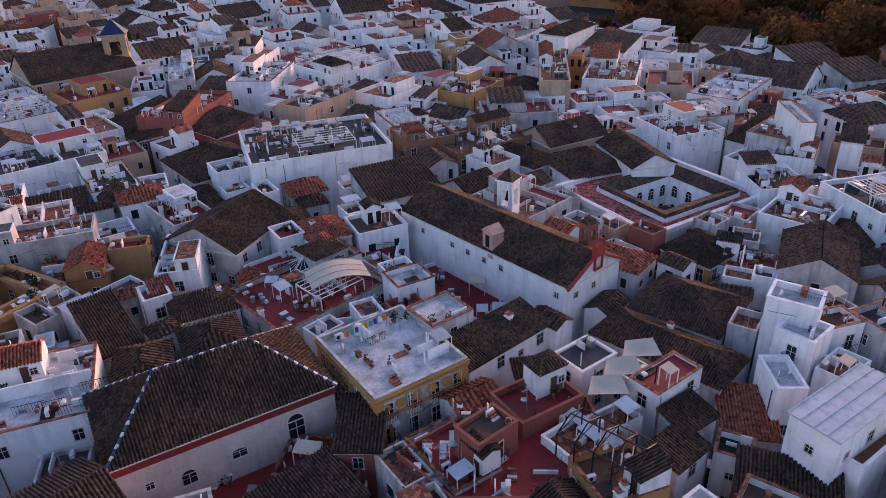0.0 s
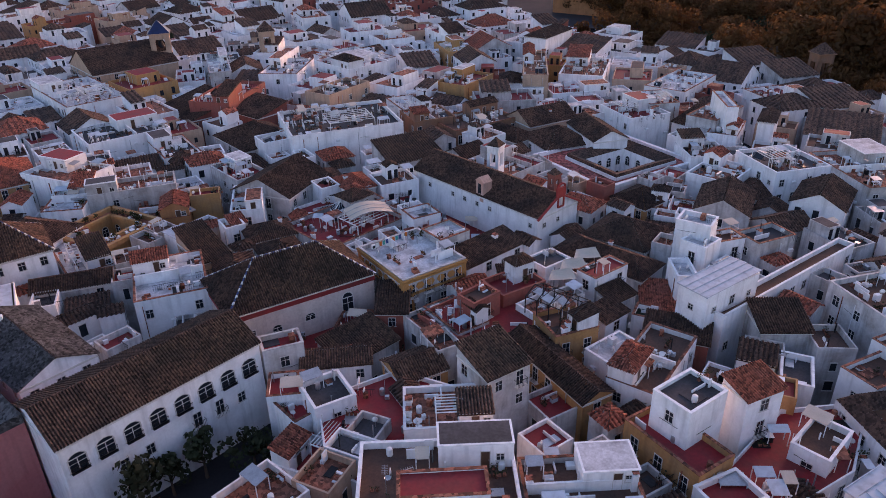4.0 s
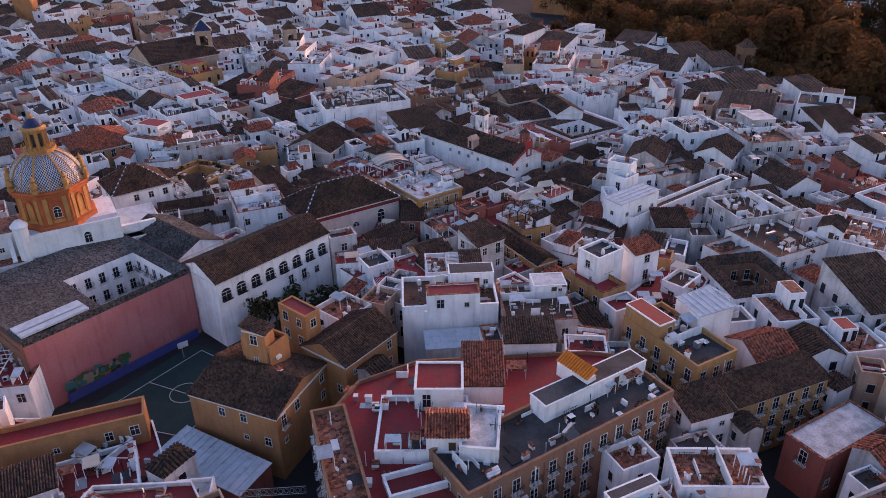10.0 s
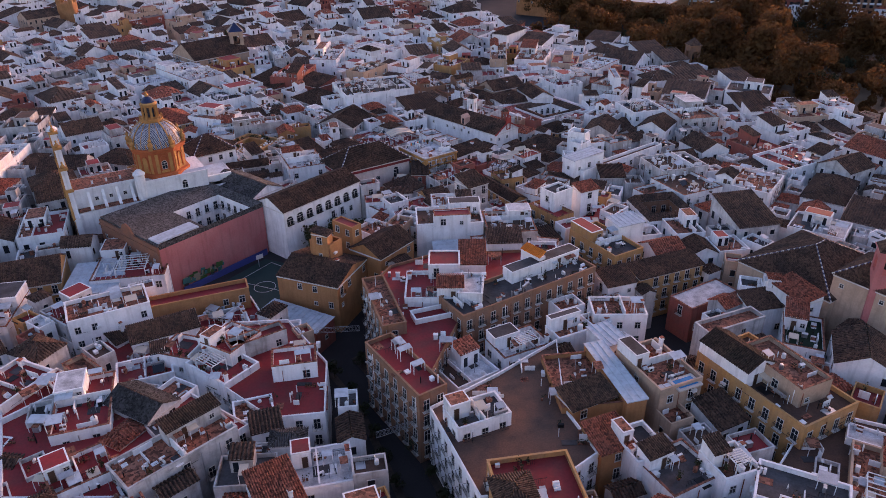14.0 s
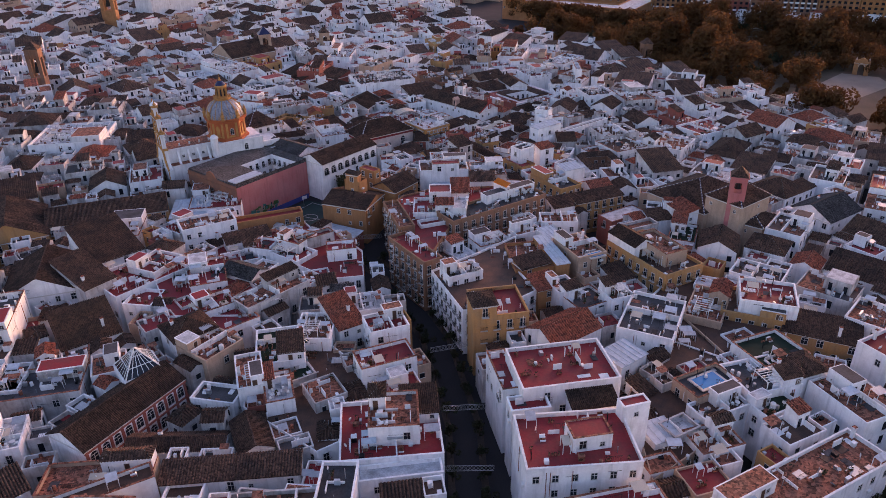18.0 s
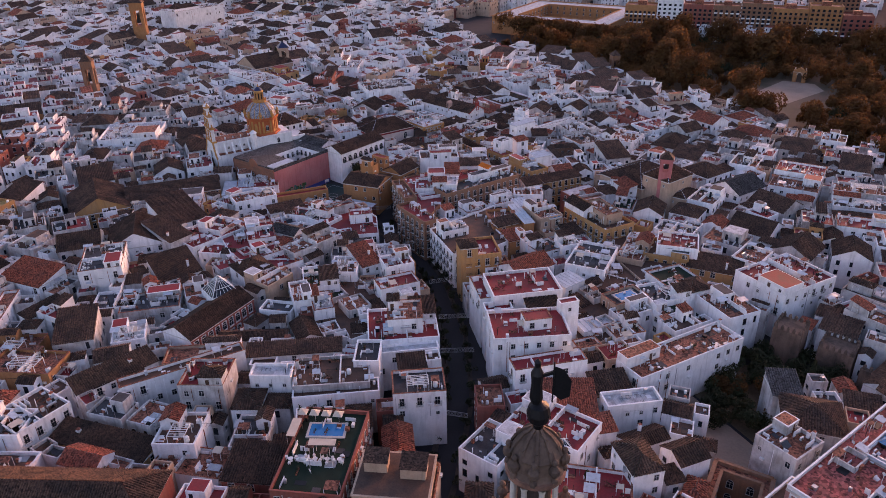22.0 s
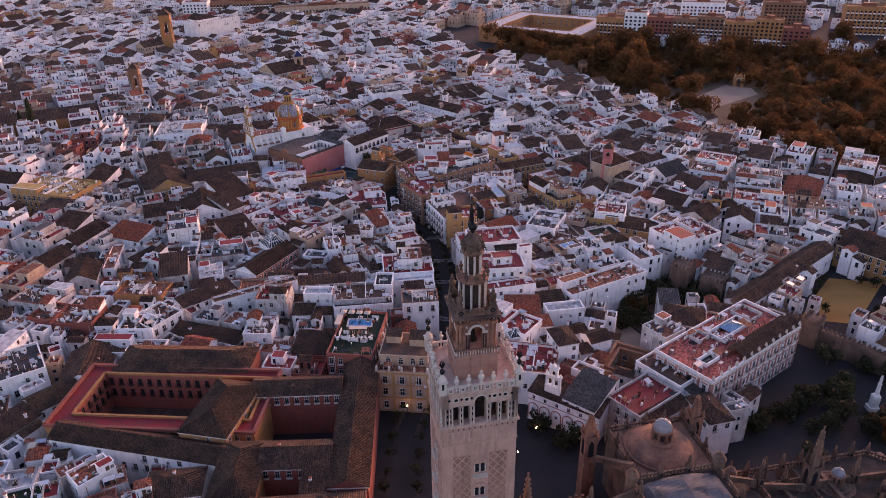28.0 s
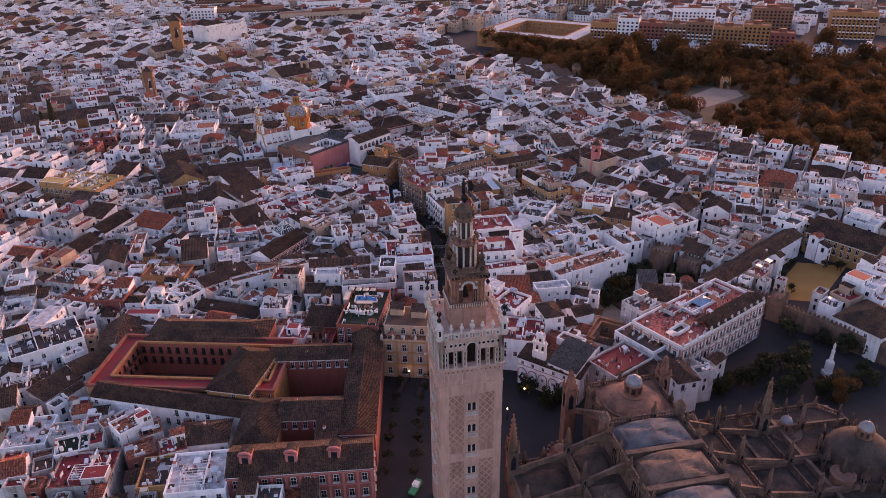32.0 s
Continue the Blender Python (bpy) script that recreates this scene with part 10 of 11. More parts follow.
infill(8, 1500, (9, 16), -330, -150, 60, 330, 0, -0.3, (8.5, 11), FAR)
infill(9, 1500, (6, 9), -330, -150, 60, 330, 0, -0.5, (7.5, 10), FAR)


def quarter(rows, label, pitch=1.3, rich=False):
    """Houses of one quarter that are too many to pick apart: walls, roofs, openings and roof clutter, each joined."""
    walls, roofs = {}, {}
    wins, frames, clutter = Shape(), Shape(), Shape()

    def add(store, shape, m, keep=False):
        n0 = len(store.v)
        store.v.extend(tuple(m @ Vector(p)) for p in shape.v)
        store.f.extend(tuple(i + n0 for i in f) for f in shape.f)
        store.m.extend(shape.m if keep else [0] * len(shape.f))

    for (x, y, w, d, turn), h, kind, floor, wall, rnd in rows:
        m = pose(x, y, 0, 0, 0, turn)
        rng = random.Random(int(x * 31 + y * 17))
        tiled = kind in "GHS"
        if tiled:
            rf, _, gb, _ = pitched(w, d, h, kind, 0.2, pitch)
            ws = walls_shape(w, d, h, 0, gb)
            key = "tile_red" if floor == "r" else "tile"
        else:
            rf, ws = Shape(), walls_shape(w, d, h, rng.uniform(0.5, 1.0))
            half = rng.uniform(-0.2, 0.25) * w if rich and w * d > 60 else w / 2 - 0.3
            rf.face([(-w / 2 + 0.3, -d / 2 + 0.3, h + 0.05), (half, -d / 2 + 0.3, h + 0.05), (half, d / 2 - 0.3, h + 0.05), (-w / 2 + 0.3, d / 2 - 0.3, h + 0.05)])
            key = floor if floor in FLOORS else "g"
            if half < w / 2 - 0.4:  # a second terrace, one step lower or higher, behind a thin wall
                other = Shape()
                up = rng.choice((0.05, 0.05, 0.3))
                other.face([(half, -d / 2 + 0.3, h + up), (w / 2 - 0.3, -d / 2 + 0.3, h + up), (w / 2 - 0.3, d / 2 - 0.3, h + up), (half, d / 2 - 0.3, h + up)])
                add(roofs.setdefault(rng.choice("rrtbgw"), Shape()), other, m)
                ws.box(half - 0.1, -d / 2 + 0.25, h, half + 0.1, d / 2 - 0.25, h + rng.uniform(0.5, 1.3))
            ux, uw, uh = (rnd - 0.5) * w * 0.5, w * rng.uniform(0.3, 0.5), 2.2 + rnd
            if w * d > 50:
                y0, y1 = -d * rng.uniform(-0.1, 0.2), d * 0.45
                ws.box(ux - uw / 2, y0, h, ux + uw / 2, y1, h + uh)
                if rng.random() < 0.4:
                    top, _, gb, _ = pitched(uw, y1 - y0, h + uh, rng.choice("SSGH"), 0.15, pitch)
                    add(roofs.setdefault("tile" if rng.random() < 0.7 else "tile_red", Shape()), top, m @ pose(ux, (y0 + y1) / 2, 0))
                    for q in gb:
                        ws.face([(a + ux, b + (y0 + y1) / 2, c) for a, b, c in q])
                else:
                    top = Shape()
                    top.face([(ux - uw / 2 + 0.2, y0 + 0.2, h + uh + 0.03), (ux + uw / 2 - 0.2, y0 + 0.2, h + uh + 0.03), (ux + uw / 2 - 0.2, y1 - 0.2, h + uh + 0.03), (ux - uw / 2 + 0.2, y1 - 0.2, h + uh + 0.03)])
                    add(roofs.setdefault(rng.choice((key, "r", "w", "g")), Shape()), top, m)
                for e in (-0.25, 0.3):
                    if rng.random() < 0.75:
                        wins.face([m @ Vector((ux + e * uw + a, y0 - 0.03, h + b)) for a, b in ((-0.4, 0.1), (0.4, 0.1), (0.4, 2.0), (-0.4, 2.0))])
            add(clutter, fittings(w - 0.7, d - 0.7, h + 0.03, rng, 0.8 if rich else 0.25), m, True)
        add(walls.setdefault(wall, Shape()), ws, m)
        add(roofs.setdefault(key, Shape()), rf, m)
        for length, m0 in ((w, pose(0, -d / 2, 0)), (d, pose(w / 2, 0, 0, 0, 0, 90)), (d, pose(-w / 2, 0, 0, 0, 0, -90))):
            n = max(1, int(length / 3.0))
            for i in range(n):
                for z in (h - 2.6, h - 5.8):
                    if rng.random() < 0.3:
                        continue
                    xx, hw, hh = (i + 0.5) / n * length - length / 2, rng.choice((0.4, 0.5, 0.55)), rng.choice((1.2, 1.5, 1.9))
                    wins.face([m @ m0 @ Vector((xx + a * hw, -0.03, z + b * hh)) for a, b in ((-1, 0), (1, 0), (1, 1), (-1, 1))])
                    if rich:
                        one = Shape()
                        one.box(xx - hw - 0.12, -0.14, z - 0.1, xx + hw + 0.12, 0, z)
                        one.box(xx - hw - 0.1, -0.07, z + hh, xx + hw + 0.1, 0, z + hh + 0.1)
                        add(frames, one, m @ m0)
    root = tagged(new("far_quarter" if not rich else "back_houses"), label, "houses", kind="stuff")
    for k, sh in walls.items():
        part("wall", sh, [WALLS[k]], root)
    for k, sh in roofs.items():
        part("roof", sh, [{"tile": TILE, "tile_red": TILE_RED}.get(k) or FLOORS[k]], root)
    part("window_openings", wins, [GLASS], root)
    if frames.f:
        part("window_frames", frames, [FRAME], root)
    if clutter.f:
        part("roof_clutter", clutter, FITTING_MATS, root)


bands = {}
for row in FAR:
    bands.setdefault((int(row[0][0] // 160), int(row[0][1] // 160)), []).append(row)
for key in sorted(bands):
    quarter(bands[key], "distant white houses with red and brown roofs")
bands = {}
for row in SMALL_LOTS:
    bands.setdefault((int(row[0][0] // 60), int(row[0][1] // 60)), []).append(row)
for key in sorted(bands):
    quarter(bands[key], "white back houses and roof terraces between the larger houses", 0.55, True)


def covered(v):
    q0 = (v.x, v.y, 0.2, 0.2, 0)
    for o in taken.near(q0):
        if HEIGHTS.get(o, 9) > v.z - 0.8:
            c, sn = math.cos(radians(o[4])), math.sin(radians(o[4]))
            dx, dy = v.x - o[0], v.y - o[1]
            if abs(c * dx + sn * dy) < o[2] / 2 and abs(-sn * dx + c * dy) < o[3] / 2:
                return True
    return False


for me, root, m, v in WINDOW_JOBS:
    if not covered(v) and (v.y < 330 or rng.random() < 0.4):
        part("window", me, None, root, m=m)

# ---- tall blocks beyond the park ----
def apartment_block(x, y, w, d, turn, h, wall, seed):
    rng = random.Random(seed)
    root = part("apartment_block", walls_shape(w, d, h, 1.0), [WALLS[wall]], m=pose(x, y, 0, 0, 0, turn))
    f = Shape()
    f.face([(-w / 2 + 0.3, -d / 2 + 0.3, h + 0.05), (w / 2 - 0.3, -d / 2 + 0.3, h + 0.05), (w / 2 - 0.3, d / 2 - 0.3, h + 0.05), (-w / 2 + 0.3, d / 2 - 0.3, h + 0.05)])
    f.box(-w * 0.15, 0, h, w * 0.15, d * 0.3, h + 3)
    part("roof", f, [FLOORS["t"]], root)
    n = int(w / 3.4)
    for k in range(int(h / 3.1)):
        b = Shape()
        for i in range(n):
            xx = (i + 0.5) / n * w - w / 2
            b.face([(xx - 0.9, -d / 2 - 0.02, 3.1 * k + 0.9), (xx + 0.9, -d / 2 - 0.02, 3.1 * k + 0.9), (xx + 0.9, -d / 2 - 0.02, 3.1 * k + 2.5), (xx - 0.9, -d / 2 - 0.02, 3.1 * k + 2.5)], 0)
            b.box(xx - 1.2, -d / 2 - 0.9, 3.1 * k - 0.1, xx + 1.2, -d / 2 - 0.02, 3.1 * k + 0.75, 1, True)
        part("balcony_row", b, [GLASS, WALLS[rng.choice((wall, "w", "b"))]], root)
    return tagged(root, "tall apartment block with rows of balconies", "apartment block", "apartment blocks beyond the park")


rng = random.Random(77)
px, py = 146.0, 566.0
for i in range(8):
    w = rng.uniform(18, 26)
    apartment_block(px + w * 0.46, py - w * 0.18, w - 0.5, 16, -21.6, rng.uniform(19, 27), rng.choice(("b", "o", "w", "c", "p", "b")), i)
    px += w * 0.93
    py -= w * 0.37
for i, (x, y, w, t, h, wl) in enumerate(((-255, 706, 26, 3, 20, "w"), (-208, 726, 74, 10, 17, "b"), (-120, 702, 100, 14, 15, "c"), (-15, 800, 66, 18, 16, "b"), (-130, 760, 40, 10, 18, "w"), (260, 620, 40, -15, 24, "w"), (330, 600, 36, -15, 26, "b"), (400, 580, 40, -18, 24, "o"), (180, 760, 70, -20, 20, "c"), (-260, 800, 60, 12, 20, "b"))):
    apartment_block(x, y, w, 16, t, h, wl, 40 + i)

# gateway in the park
s = Shape()
for sx in (-1, 1):
    s.box(sx * 4.2 - 1.7, -1.3, -0.2, sx * 4.2 + 1.7, 1.3, 9.5, 0)
    s.box(sx * 4.2 - 1.9, -1.5, 9.5, sx * 4.2 + 1.9, 1.5, 10.0, 1, True)
    s.lathe([(0.6, 12.2), (0.5, 12.8), (0.8, 13.4), (0.2, 14.2), (0.0, 14.8)], 8, sx * 4.8, 0, 1)
s.box(-5.9, -1.2, 9.9, 5.9, 1.2, 12.2, 0)
for k in range(8):
    a0, a1 = math.pi * k / 8, math.pi * (k + 1) / 8
    s.beam((2.5 * math.cos(a0), -1.1, 7.3 + 2.5 * math.sin(a0)), (2.5 * math.cos(a1), -1.1, 7.3 + 2.5 * math.sin(a1)), 0.5, 1)
s.face([(-4.0, -1.2, 12.2), (4.0, -1.2, 12.2), (0, -1.2, 14.6)])
s.face([(4.0, 1.2, 12.2), (-4.0, 1.2, 12.2), (0, 1.2, 14.6)])
s.face([(-4.0, -1.2, 12.2), (0, -1.2, 14.6), (0, 1.2, 14.6), (-4.0, 1.2, 12.2)])
s.face([(4.0, 1.2, 12.2), (0, 1.2, 14.6), (0, -1.2, 14.6), (4.0, -1.2, 12.2)])
tagged(part("park_gateway", s, [WALLS["o"], WALLS["c"]], m=pose(211.5, 397, 0, 0, 0, -38) @ Matrix.Scale(0.62, 4)), "ochre arched gateway with pediment at the park walk", "gateway")

# ---- trees ----
rng = random.Random(9)
grove = []
for _ in range(3200):
    x, y = rng.uniform(40, 470), rng.uniform(150, 520)
    if not inside(x, y, GARDEN) or not visible(x, y - 10):
        continue
    ax, ay, bx, by = 158, 344, 209, 390
    t = max(0, min(1, ((x - ax) * (bx - ax) + (y - ay) * (by - ay)) / ((bx - ax) ** 2 + (by - ay) ** 2)))
    if math.hypot(x - ax - t * (bx - ax), y - ay - t * (by - ay)) < 12 or inside(x, y, [(150, 346), (208, 398), (228, 372), (180, 324), (160, 330)]):
        continue
    big = rng.random() < 0.3
    r = 6.0 if big else 3.6
    if any(math.hypot(x - gx, y - gy) < (r + gr) * (0.66 if y < 230 else 0.52) for gx, gy, gr in grove):
        continue
    grove.append((x, y, r))
    roll = rng.random()
    if len(grove) % 4 if y > 300 else y > 230 and len(grove) % 2:  # far woods: leaf clumps joined
        cr = r * rng.uniform(0.85, 1.1)
        lobes = [(x + rng.gauss(0, 0.4) * cr, y + rng.gauss(0, 0.4) * cr, cr * rng.uniform(0.7, 1.7), cr * rng.uniform(0.35, 0.6)) for _ in range(7)]
        for _ in range(420):
            lx, ly, lz, lr = rng.choice(lobes)
            dv = Vector((rng.gauss(0, 1), rng.gauss(0, 1), rng.gauss(0, 0.8))).normalized()
            c = Vector((lx, ly, lz)) + dv * lr
            u = dv.cross(Vector((rng.uniform(-1, 1), rng.uniform(-1, 1), 0.3))).normalized() * rng.uniform(0.35, 0.75)
            v = (dv + u.cross(dv) * 1.3).normalized() * rng.uniform(0.3, 0.6)
            WOODS.face([c - u, c - v, c + u, c + v])
        continue
    if big:
        tree(rng.choice(BIG), x, y, rng.uniform(0.8, 1.25), 0, rng.uniform(0, 360))
    elif roll < 0.14:
        tree(PALM, x, y, rng.uniform(0.9, 1.4), 0, rng.uniform(0, 360))
    else:
        tree(rng.choice(BROAD), x, y, rng.uniform(0.8, 1.4), 0, rng.uniform(0, 360))
for x, y, sc in ((172, 500, 1.7), (150, 480, 1.8), (200, 490, 1.6), (128, 470, 1.6), (236, 470, 1.5), (110, 450, 1.4), (290, 455, 1.5), (122, 428, 1.8), (134, 410, 1.7), (148, 436, 1.8), (140, 388, 1.5), (201, 428, 1.7), (214, 436, 1.8), (192, 440, 1.6), (339, 503, 1.7)):
    tree(rng.choice(BIG), x, y, sc)
for (ax, ay), (bx, by) in zip(STREETS[0][0][1:8], STREETS[0][0][2:9]):  # orange trees along the main street
    n = max(1, int(math.hypot(bx - ax, by - ay) / 5.5))
    for i in range(n):
        f = (i + 0.5) / n
        u = Vector((bx - ax, by - ay)).normalized()
        for off in ((2.9, -2.9) if ay > 70 else (-4.5, 3.2)):
            tree(rng.choice(SMALL), ax + (bx - ax) * f - u.y * off, ay + (by - ay) * f + u.x * off, rng.uniform(0.8, 1.15), 0, rng.uniform(0, 360))
for i in range(40):  # walled garden, square and sand court
    a = rng.random()
    if i < 14:
        x, y = rng.uniform(58, 88), rng.uniform(92, 114)
        if not inside(x, y, NO_BUILD[4]):
            continue
    elif i < 26:
        x, y = rng.uniform(104, 118), rng.uniform(34, 47)
    else:
        e = [(122, 104), (139, 124), (159, 113), (136, 91), (122, 104)]
        k = i % 4
        x, y = e[k][0] + (e[k + 1][0] - e[k][0]) * a, e[k][1] + (e[k + 1][1] - e[k][1]) * a
    tree(rng.choice(SMALL + BROAD[:2]) if i < 26 else rng.choice(SMALL), x, y, rng.uniform(0.8, 1.1) * (0.8 if i < 26 else 1.2), 0, rng.uniform(0, 360))
for i in range(60):  # dense trees of the walled garden
    x, y = rng.uniform(54, 94), rng.uniform(90, 122)
    if inside(x, y, NO_BUILD[4]) and inside(x + 2, y, NO_BUILD[4]) and inside(x - 2, y, NO_BUILD[4]):
        tree(rng.choice(DARK), x, y, rng.uniform(0.7, 1.05), 0, rng.uniform(0, 360))
tree(CYPRESS, 21.2, 67.4, 1.1)
# garden of the red palace court
for i, (x, y) in enumerate(((-93.5, 46.5), (-88.0, 49.5), (-82.5, 46.0), (-77.0, 48.5), (-84.0, 40.5), (-75.5, 42.0), (-91.0, 41.0))):
    tagged(tree(SMALL[i % len(SMALL)], x, y, 1.15 + 0.1 * (i % 3), 0.48, 50 * i), "dark leafy tree in the garden of the red court", "tree", "court garden trees")
tree(CYPRESS, 82, 104, 0.9)
tree(CYPRESS, -240, 309, 2.1)
tree(CYPRESS, -246, 308, 1.5)
tree(CYPRESS, -120, 470, 1.1)
tree(CYPRESS, -116, 468, 1.1)
for x, y, sc in ((86, 180, 0.8), (90, 184, 0.75), (95, 178, 0.7), (-150, 262, 0.7), (-96, 283, 0.6)):
    tree(PALM, x, y, sc)
for x, y in ((88, 172), (94, 168), (100, 176), (150, 262)):
    tree(BROAD[2], x, y, 0.9)

tagged(part("far_woods", WOODS, [LEAF]), "far park tree crowns, coloured olive-brown for the dusk haze", "trees", kind="stuff")

# ---- street furniture and square ----
def street_arch(x, y, turn, span):
    s = Shape()
    for z in (6.0, 7.2):
        s.beam((-span / 2, 0, z), (span / 2, 0, z), 0.03)
    n = int(span / 0.7)
    for i in range(n + 1):
        xx = -span / 2 + span * i / n
        s.beam((xx, 0, 6.0), (xx, 0, 7.2), 0.018)
        if i < n:
            xc = xx + span / n / 2
            for k in range(8):
                a0, a1 = k * math.pi / 4, (k + 1) * math.pi / 4
                s.beam((xc + 0.25 * math.cos(a0), 0, 6.6 + 0.4 * math.sin(a0)), (xc + 0.25 * math.cos(a1), 0, 6.6 + 0.4 * math.sin(a1)), 0.025)
    ob = part("street_light_arch", s, [STEEL], m=pose(x, y, 0, 0, 0, turn))
    tagged(ob, "white festive light frame strung across the street", "street decoration", "festive frames over the street")


for x, y, t in ((-27.8, 206, 5), (-14, 178, 25), (-5.2, 152, 15), (-2.4, 132, 3), (-2, 116, 0), (-4.5, 92, -15)):
    street_arch(x, y, t, 8.4)


def street_lamp(x, y):
    s = Shape()
    s.lathe([(0.2, 0), (0.16, 0.6), (0.07, 0.8), (0.06, 3.4), (0.12, 3.5)], 8)
    root = part("street_lamp", s, [IRON], m=pose(x, y, 0))
    g = Shape()
    g.lathe([(0.1, 3.5), (0.17, 3.85), (0.12, 4.0), (0.0, 4.1)], 8)
    part("lantern", g, [LAMP], root, "lit warm glass lantern")
    tagged(root, "black iron street lamp with lit warm lantern", "street lamp", "street lamps in the square")


LAMP = bpy.data.materials.new("lit_lamp_glass")
LAMP.use_nodes = True
LAMP.node_tree.nodes["Principled BSDF"].inputs["Emission Color"].default_value = (1.0, 0.62, 0.28, 1)
LAMP.node_tree.nodes["Principled BSDF"].inputs["Emission Strength"].default_value = 6
for x, y in ((-14.5, 52), (20, 42), (14, 33),):
    street_lamp(x, y)

s = Shape()
s.box(-0.9, -2.3, 0.4, 0.9, 2.3, 1.1, 0, True)
s.box(-0.85, -0.2, 1.1, 0.85, 1.4, 1.9, 1)
s.box(-0.8, 1.5, 1.1, 0.8, 2.25, 1.7, 0)
van = part("small_truck", s, [material("green_truck_paint", (0.05, 0.30, 0.14), 0.4, 0.1), PLASTIC], m=pose(-12.1, 6.6, 0, 0, 0, -25))
wh = Shape()
wh.lathe([(0.0, -0.1), (0.36, -0.1), (0.36, 0.1), (0.0, 0.1)], 12)
wm = wh.make("wheel", [IRON])
for sx in (-0.85, 0.85):
    for sy in (-1.5, 1.5):
        part("wheel", wm, None, van, m=pose(sx, sy, 0.36, 0, 90, 0))
tagged(van, "small green and white service truck in the square", "truck")

s = Shape()
s.box(-1.2, -1.2, 0, 1.2, 1.2, 1.2)
s.box(-0.8, -0.8, 1.2, 0.8, 0.8, 4.5)
s.lathe([(0.9, 4.5), (0.5, 5.0), (0.4, 7.5), (0.55, 7.8), (0.3, 8.2), (0.35, 9.4), (0.15, 10.2), (0.0, 10.6)], 10)
tagged(part("monument", s, [RIDGE], m=pose(115.3, 50.2, 0) @ Matrix.Scale(1.15, 4)), "pale stone monument column in the square", "monument")


def pool(x, y, z, w, d, turn):
    s = Shape()
    s.box(-w / 2 - 0.5, -d / 2 - 0.5, 0, w / 2 + 0.5, d / 2 + 0.5, 0.25, 0)
    root = part("swimming_pool", s, [MARBLE], m=pose(x, y, z, 0, 0, turn))
    q = Shape()
    q.face([(-w / 2, -d / 2, 0.256), (w / 2, -d / 2, 0.256), (w / 2, d / 2, 0.256), (-w / 2, d / 2, 0.256)])
    part("water", q, [BLUEWATER], root, "clear blue pool water")
    tagged(root, "small blue swimming pool with pale rim on terrace", "swimming pool", "rooftop pools")


pool(-28.9, 77.2, 15.03, 6.8, 3.5, -3)
for i in range(5):
    on_roof("terrace_table", pose(-34.6 + 2.3 * i, 68.9 - 0.1 * i, 15.04, 0, 0, 40 * i))
    on_roof("potted_shrub", pose(-35.3 + 2.4 * i, 83.4 - 0.2 * i, 15.04, 0, 0, 70 * i))
pool(43.9, 132.6, 11.55, 5.4, 3.2, 26)
pool(31.4, 179.9, 13.55, 3.6, 2.0, 23)
pool(-58.6, 315.6, 8.85, 2.4, 5.6, 48)
pool(-138.3, 57.3, 0.05, 7, 5, 10)

# glass pyramid over a patio
s = Shape()
for i in range(4):
    a0, a1 = math.pi / 4 + i * math.pi / 2, math.pi / 4 + (i + 1) * math.pi / 2
    p0, p1, top = Vector((5.2 * math.cos(a0), 5.2 * math.sin(a0), 0)), Vector((5.2 * math.cos(a1), 5.2 * math.sin(a1), 0)), Vector((0, 0, 4.5))
    s.face([p0, p1, top], 1)
    s.beam(p0, top, 0.1, 0)
    for k in range(1, 6):
        q = p0 + (p1 - p0) * (k / 6)
        s.beam(q, top + (q - top) * 0.12, 0.05, 0)
    for f in (0.0, 0.35, 0.7):
        s.beam(p0 + (top - p0) * f, p1 + (top - p1) * f, 0.06, 0)
s.box(-3.9, -3.9, -12, 3.9, 3.9, -0.05, 2)
tagged(part("glass_pyramid", s, [PLASTIC, GLASS, WALLS["w"]], m=pose(-67.4, 140.2, 11.6, 0, 0, 38)), "glass pyramid roof with white bars over patio", "skylight")

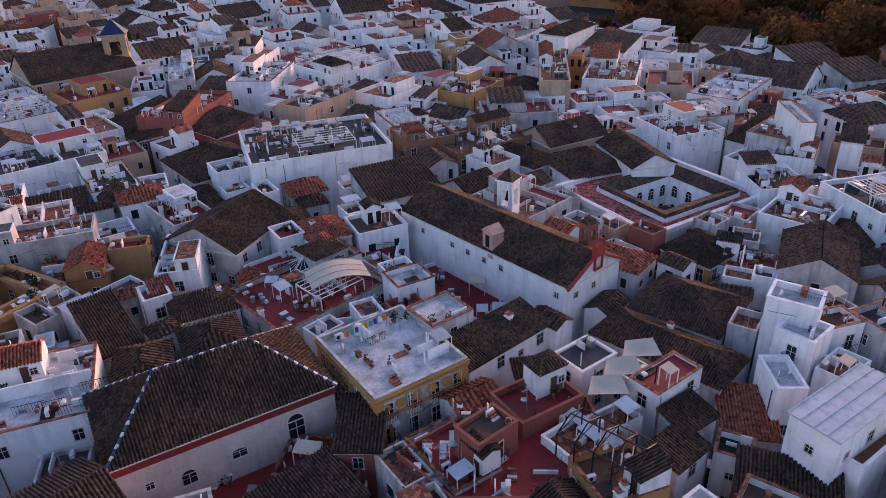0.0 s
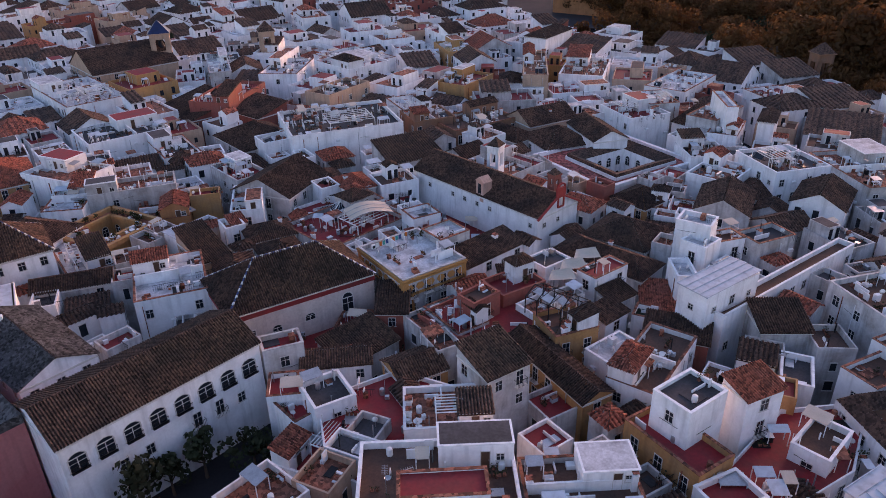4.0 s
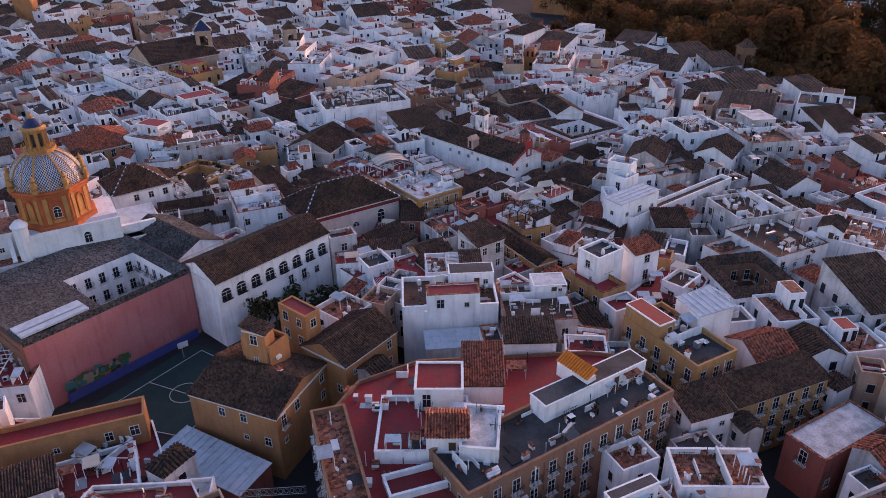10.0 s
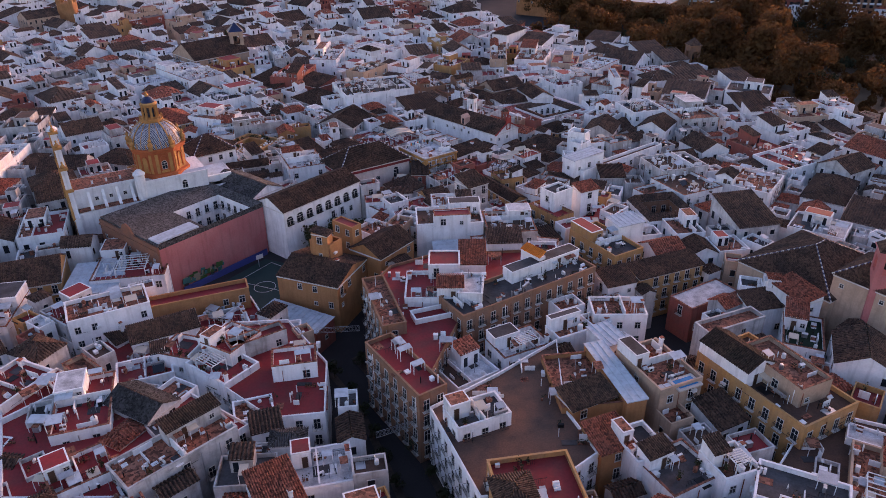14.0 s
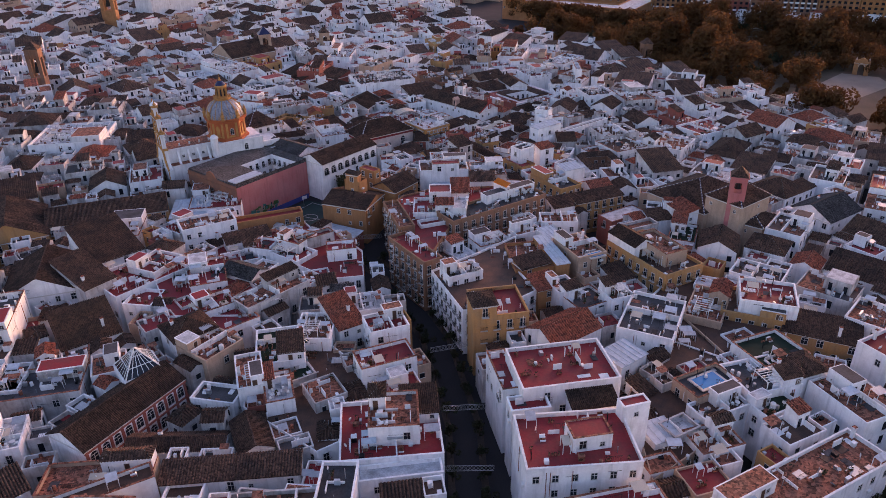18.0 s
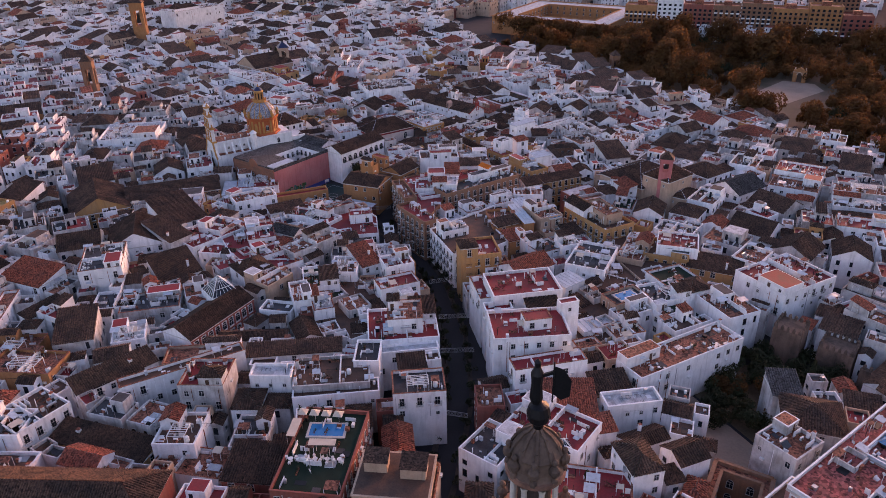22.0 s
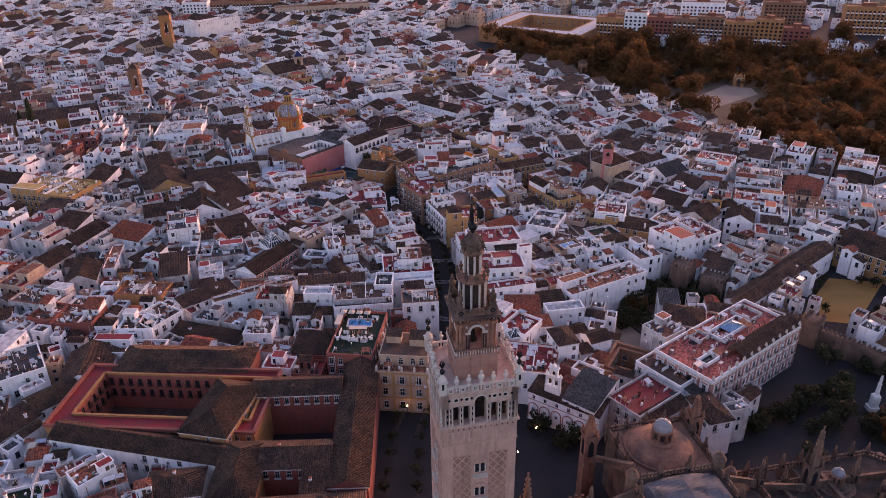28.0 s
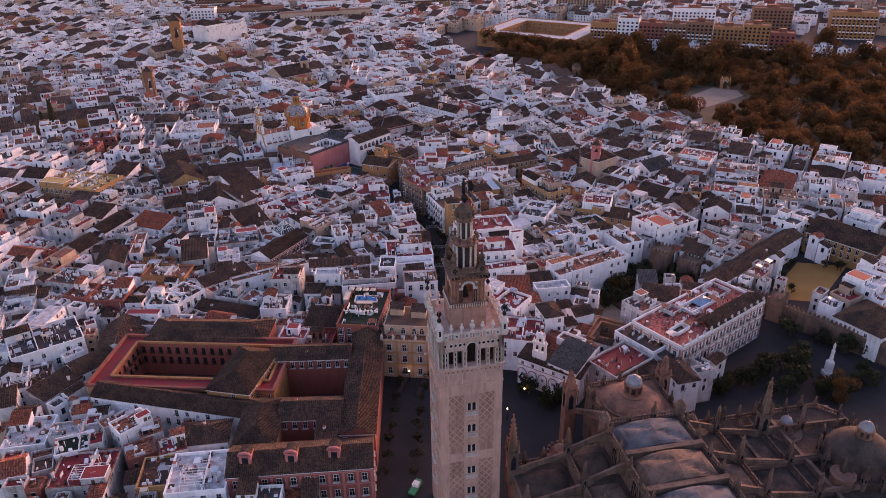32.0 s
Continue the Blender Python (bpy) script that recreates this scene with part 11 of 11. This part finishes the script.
# shade sails over a terrace
for i, (x, y, z) in enumerate(((15.3, 290.5, 12.0), (12.9, 287.7, 11.7), (10.9, 284.9, 11.4))):
    s = Shape()
    n = 8
    c = [(-1.6, -1.6, 0), (2.4, -0.6, 0.5), (1.0, 1.8, 0.9), (-1.8, 1.2, 0.2)]
    grid = []
    for a in range(n + 1):
        for b in range(n + 1):
            u, v = a / n, b / n
            p = [(1 - u) * (1 - v) * c[0][k] + u * (1 - v) * c[1][k] + u * v * c[2][k] + (1 - u) * v * c[3][k] for k in range(3)]
            p[2] -= 0.5 * (1 - (2 * u - 1) ** 2) * (1 - (2 * v - 1) ** 2) * 0.8
            grid.append(tuple(p))
    s.v = grid
    for a in range(n):
        for b in range(n):
            s.f.append((a * (n + 1) + b, (a + 1) * (n + 1) + b, (a + 1) * (n + 1) + b + 1, a * (n + 1) + b + 1))
            s.m.append(0)
    sail = part("shade_sail", s, [CLOTH], m=pose(x, y, z, 0, 0, -20))
    for q in c:
        p = Shape()
        p.beam((q[0], q[1], -3.5), (q[0], q[1], q[2]), 0.04)
        part("post", p, [STEEL], sail)
    tagged(sail, "cream canvas shade sail stretched over a terrace", "shade sail", "shade sails")

# lean-to roof on the corner house, low-sun glow put into its orange tile colour
s = Shape()
s.tiles((-2.8, -0.9, 0), (2.8, -0.9, 0), (0, 1.9, 0.9), pitch=0.4)
s.box(-2.7, -0.7, -2.4, 2.7, 0.9, 0.0, 1)
tagged(part("lean_to_roof", s, [material("sunlit_orange_tiles", (0.75, 0.22, 0.03), 0.7, 0.2, 5, 0.5), WALLS["w"]], m=pose(11, 217, 17.4, 0, 0, -52)), "white roof hut with lean-to tiles painted sunlit orange", "roof hut")

# trees of the square, the palace front and the school yard
rng = random.Random(31)
for x, y in ((73, 41), (76, 43), (79.5, 44), (83, 46), (86.5, 47), (90, 48.5), (93.5, 50), (97, 51.5), (100, 55), (105, 57), (113, 71), (121, 68), (127, 62), (114, 43), (110, 42), (121, 45), (125, 50), (109, 55), (111, 59), (107, 51), (105, 46), (100, 42), (131, 69), (136, 63), (142, 74), (34, 43), (30, 40), (26, 37), (38, 45), (22, 44), (93, 40), (88, 30), (116, 40), (126, 44)):
    tree(rng.choice(DARK), x + rng.uniform(-1, 1), y + rng.uniform(-1, 1), rng.uniform(0.75, 1.15), 0, rng.uniform(0, 360))
for x, y in ((-41, 250.5), (-35, 255.4), (-29.3, 256.8), (-38, 252.5), (-24, 254)):
    tree(rng.choice(SMALL), x, y, rng.uniform(1.6, 2.2), 0, rng.uniform(0, 360))
for i in range(26):
    f = i / 25
    x, y = (46 + (117 - 46) * min(1, f * 2), 572 - 66 * min(1, f * 2)) if f < 0.5 else (117 + 75 * (f - 0.5) * 2, 506 + 40 * (f - 0.5) * 2)
    tree(rng.choice(BIG), x + rng.uniform(-3, 3), y + rng.uniform(-3, 3), rng.uniform(0.8, 1.2), 0, rng.uniform(0, 360))
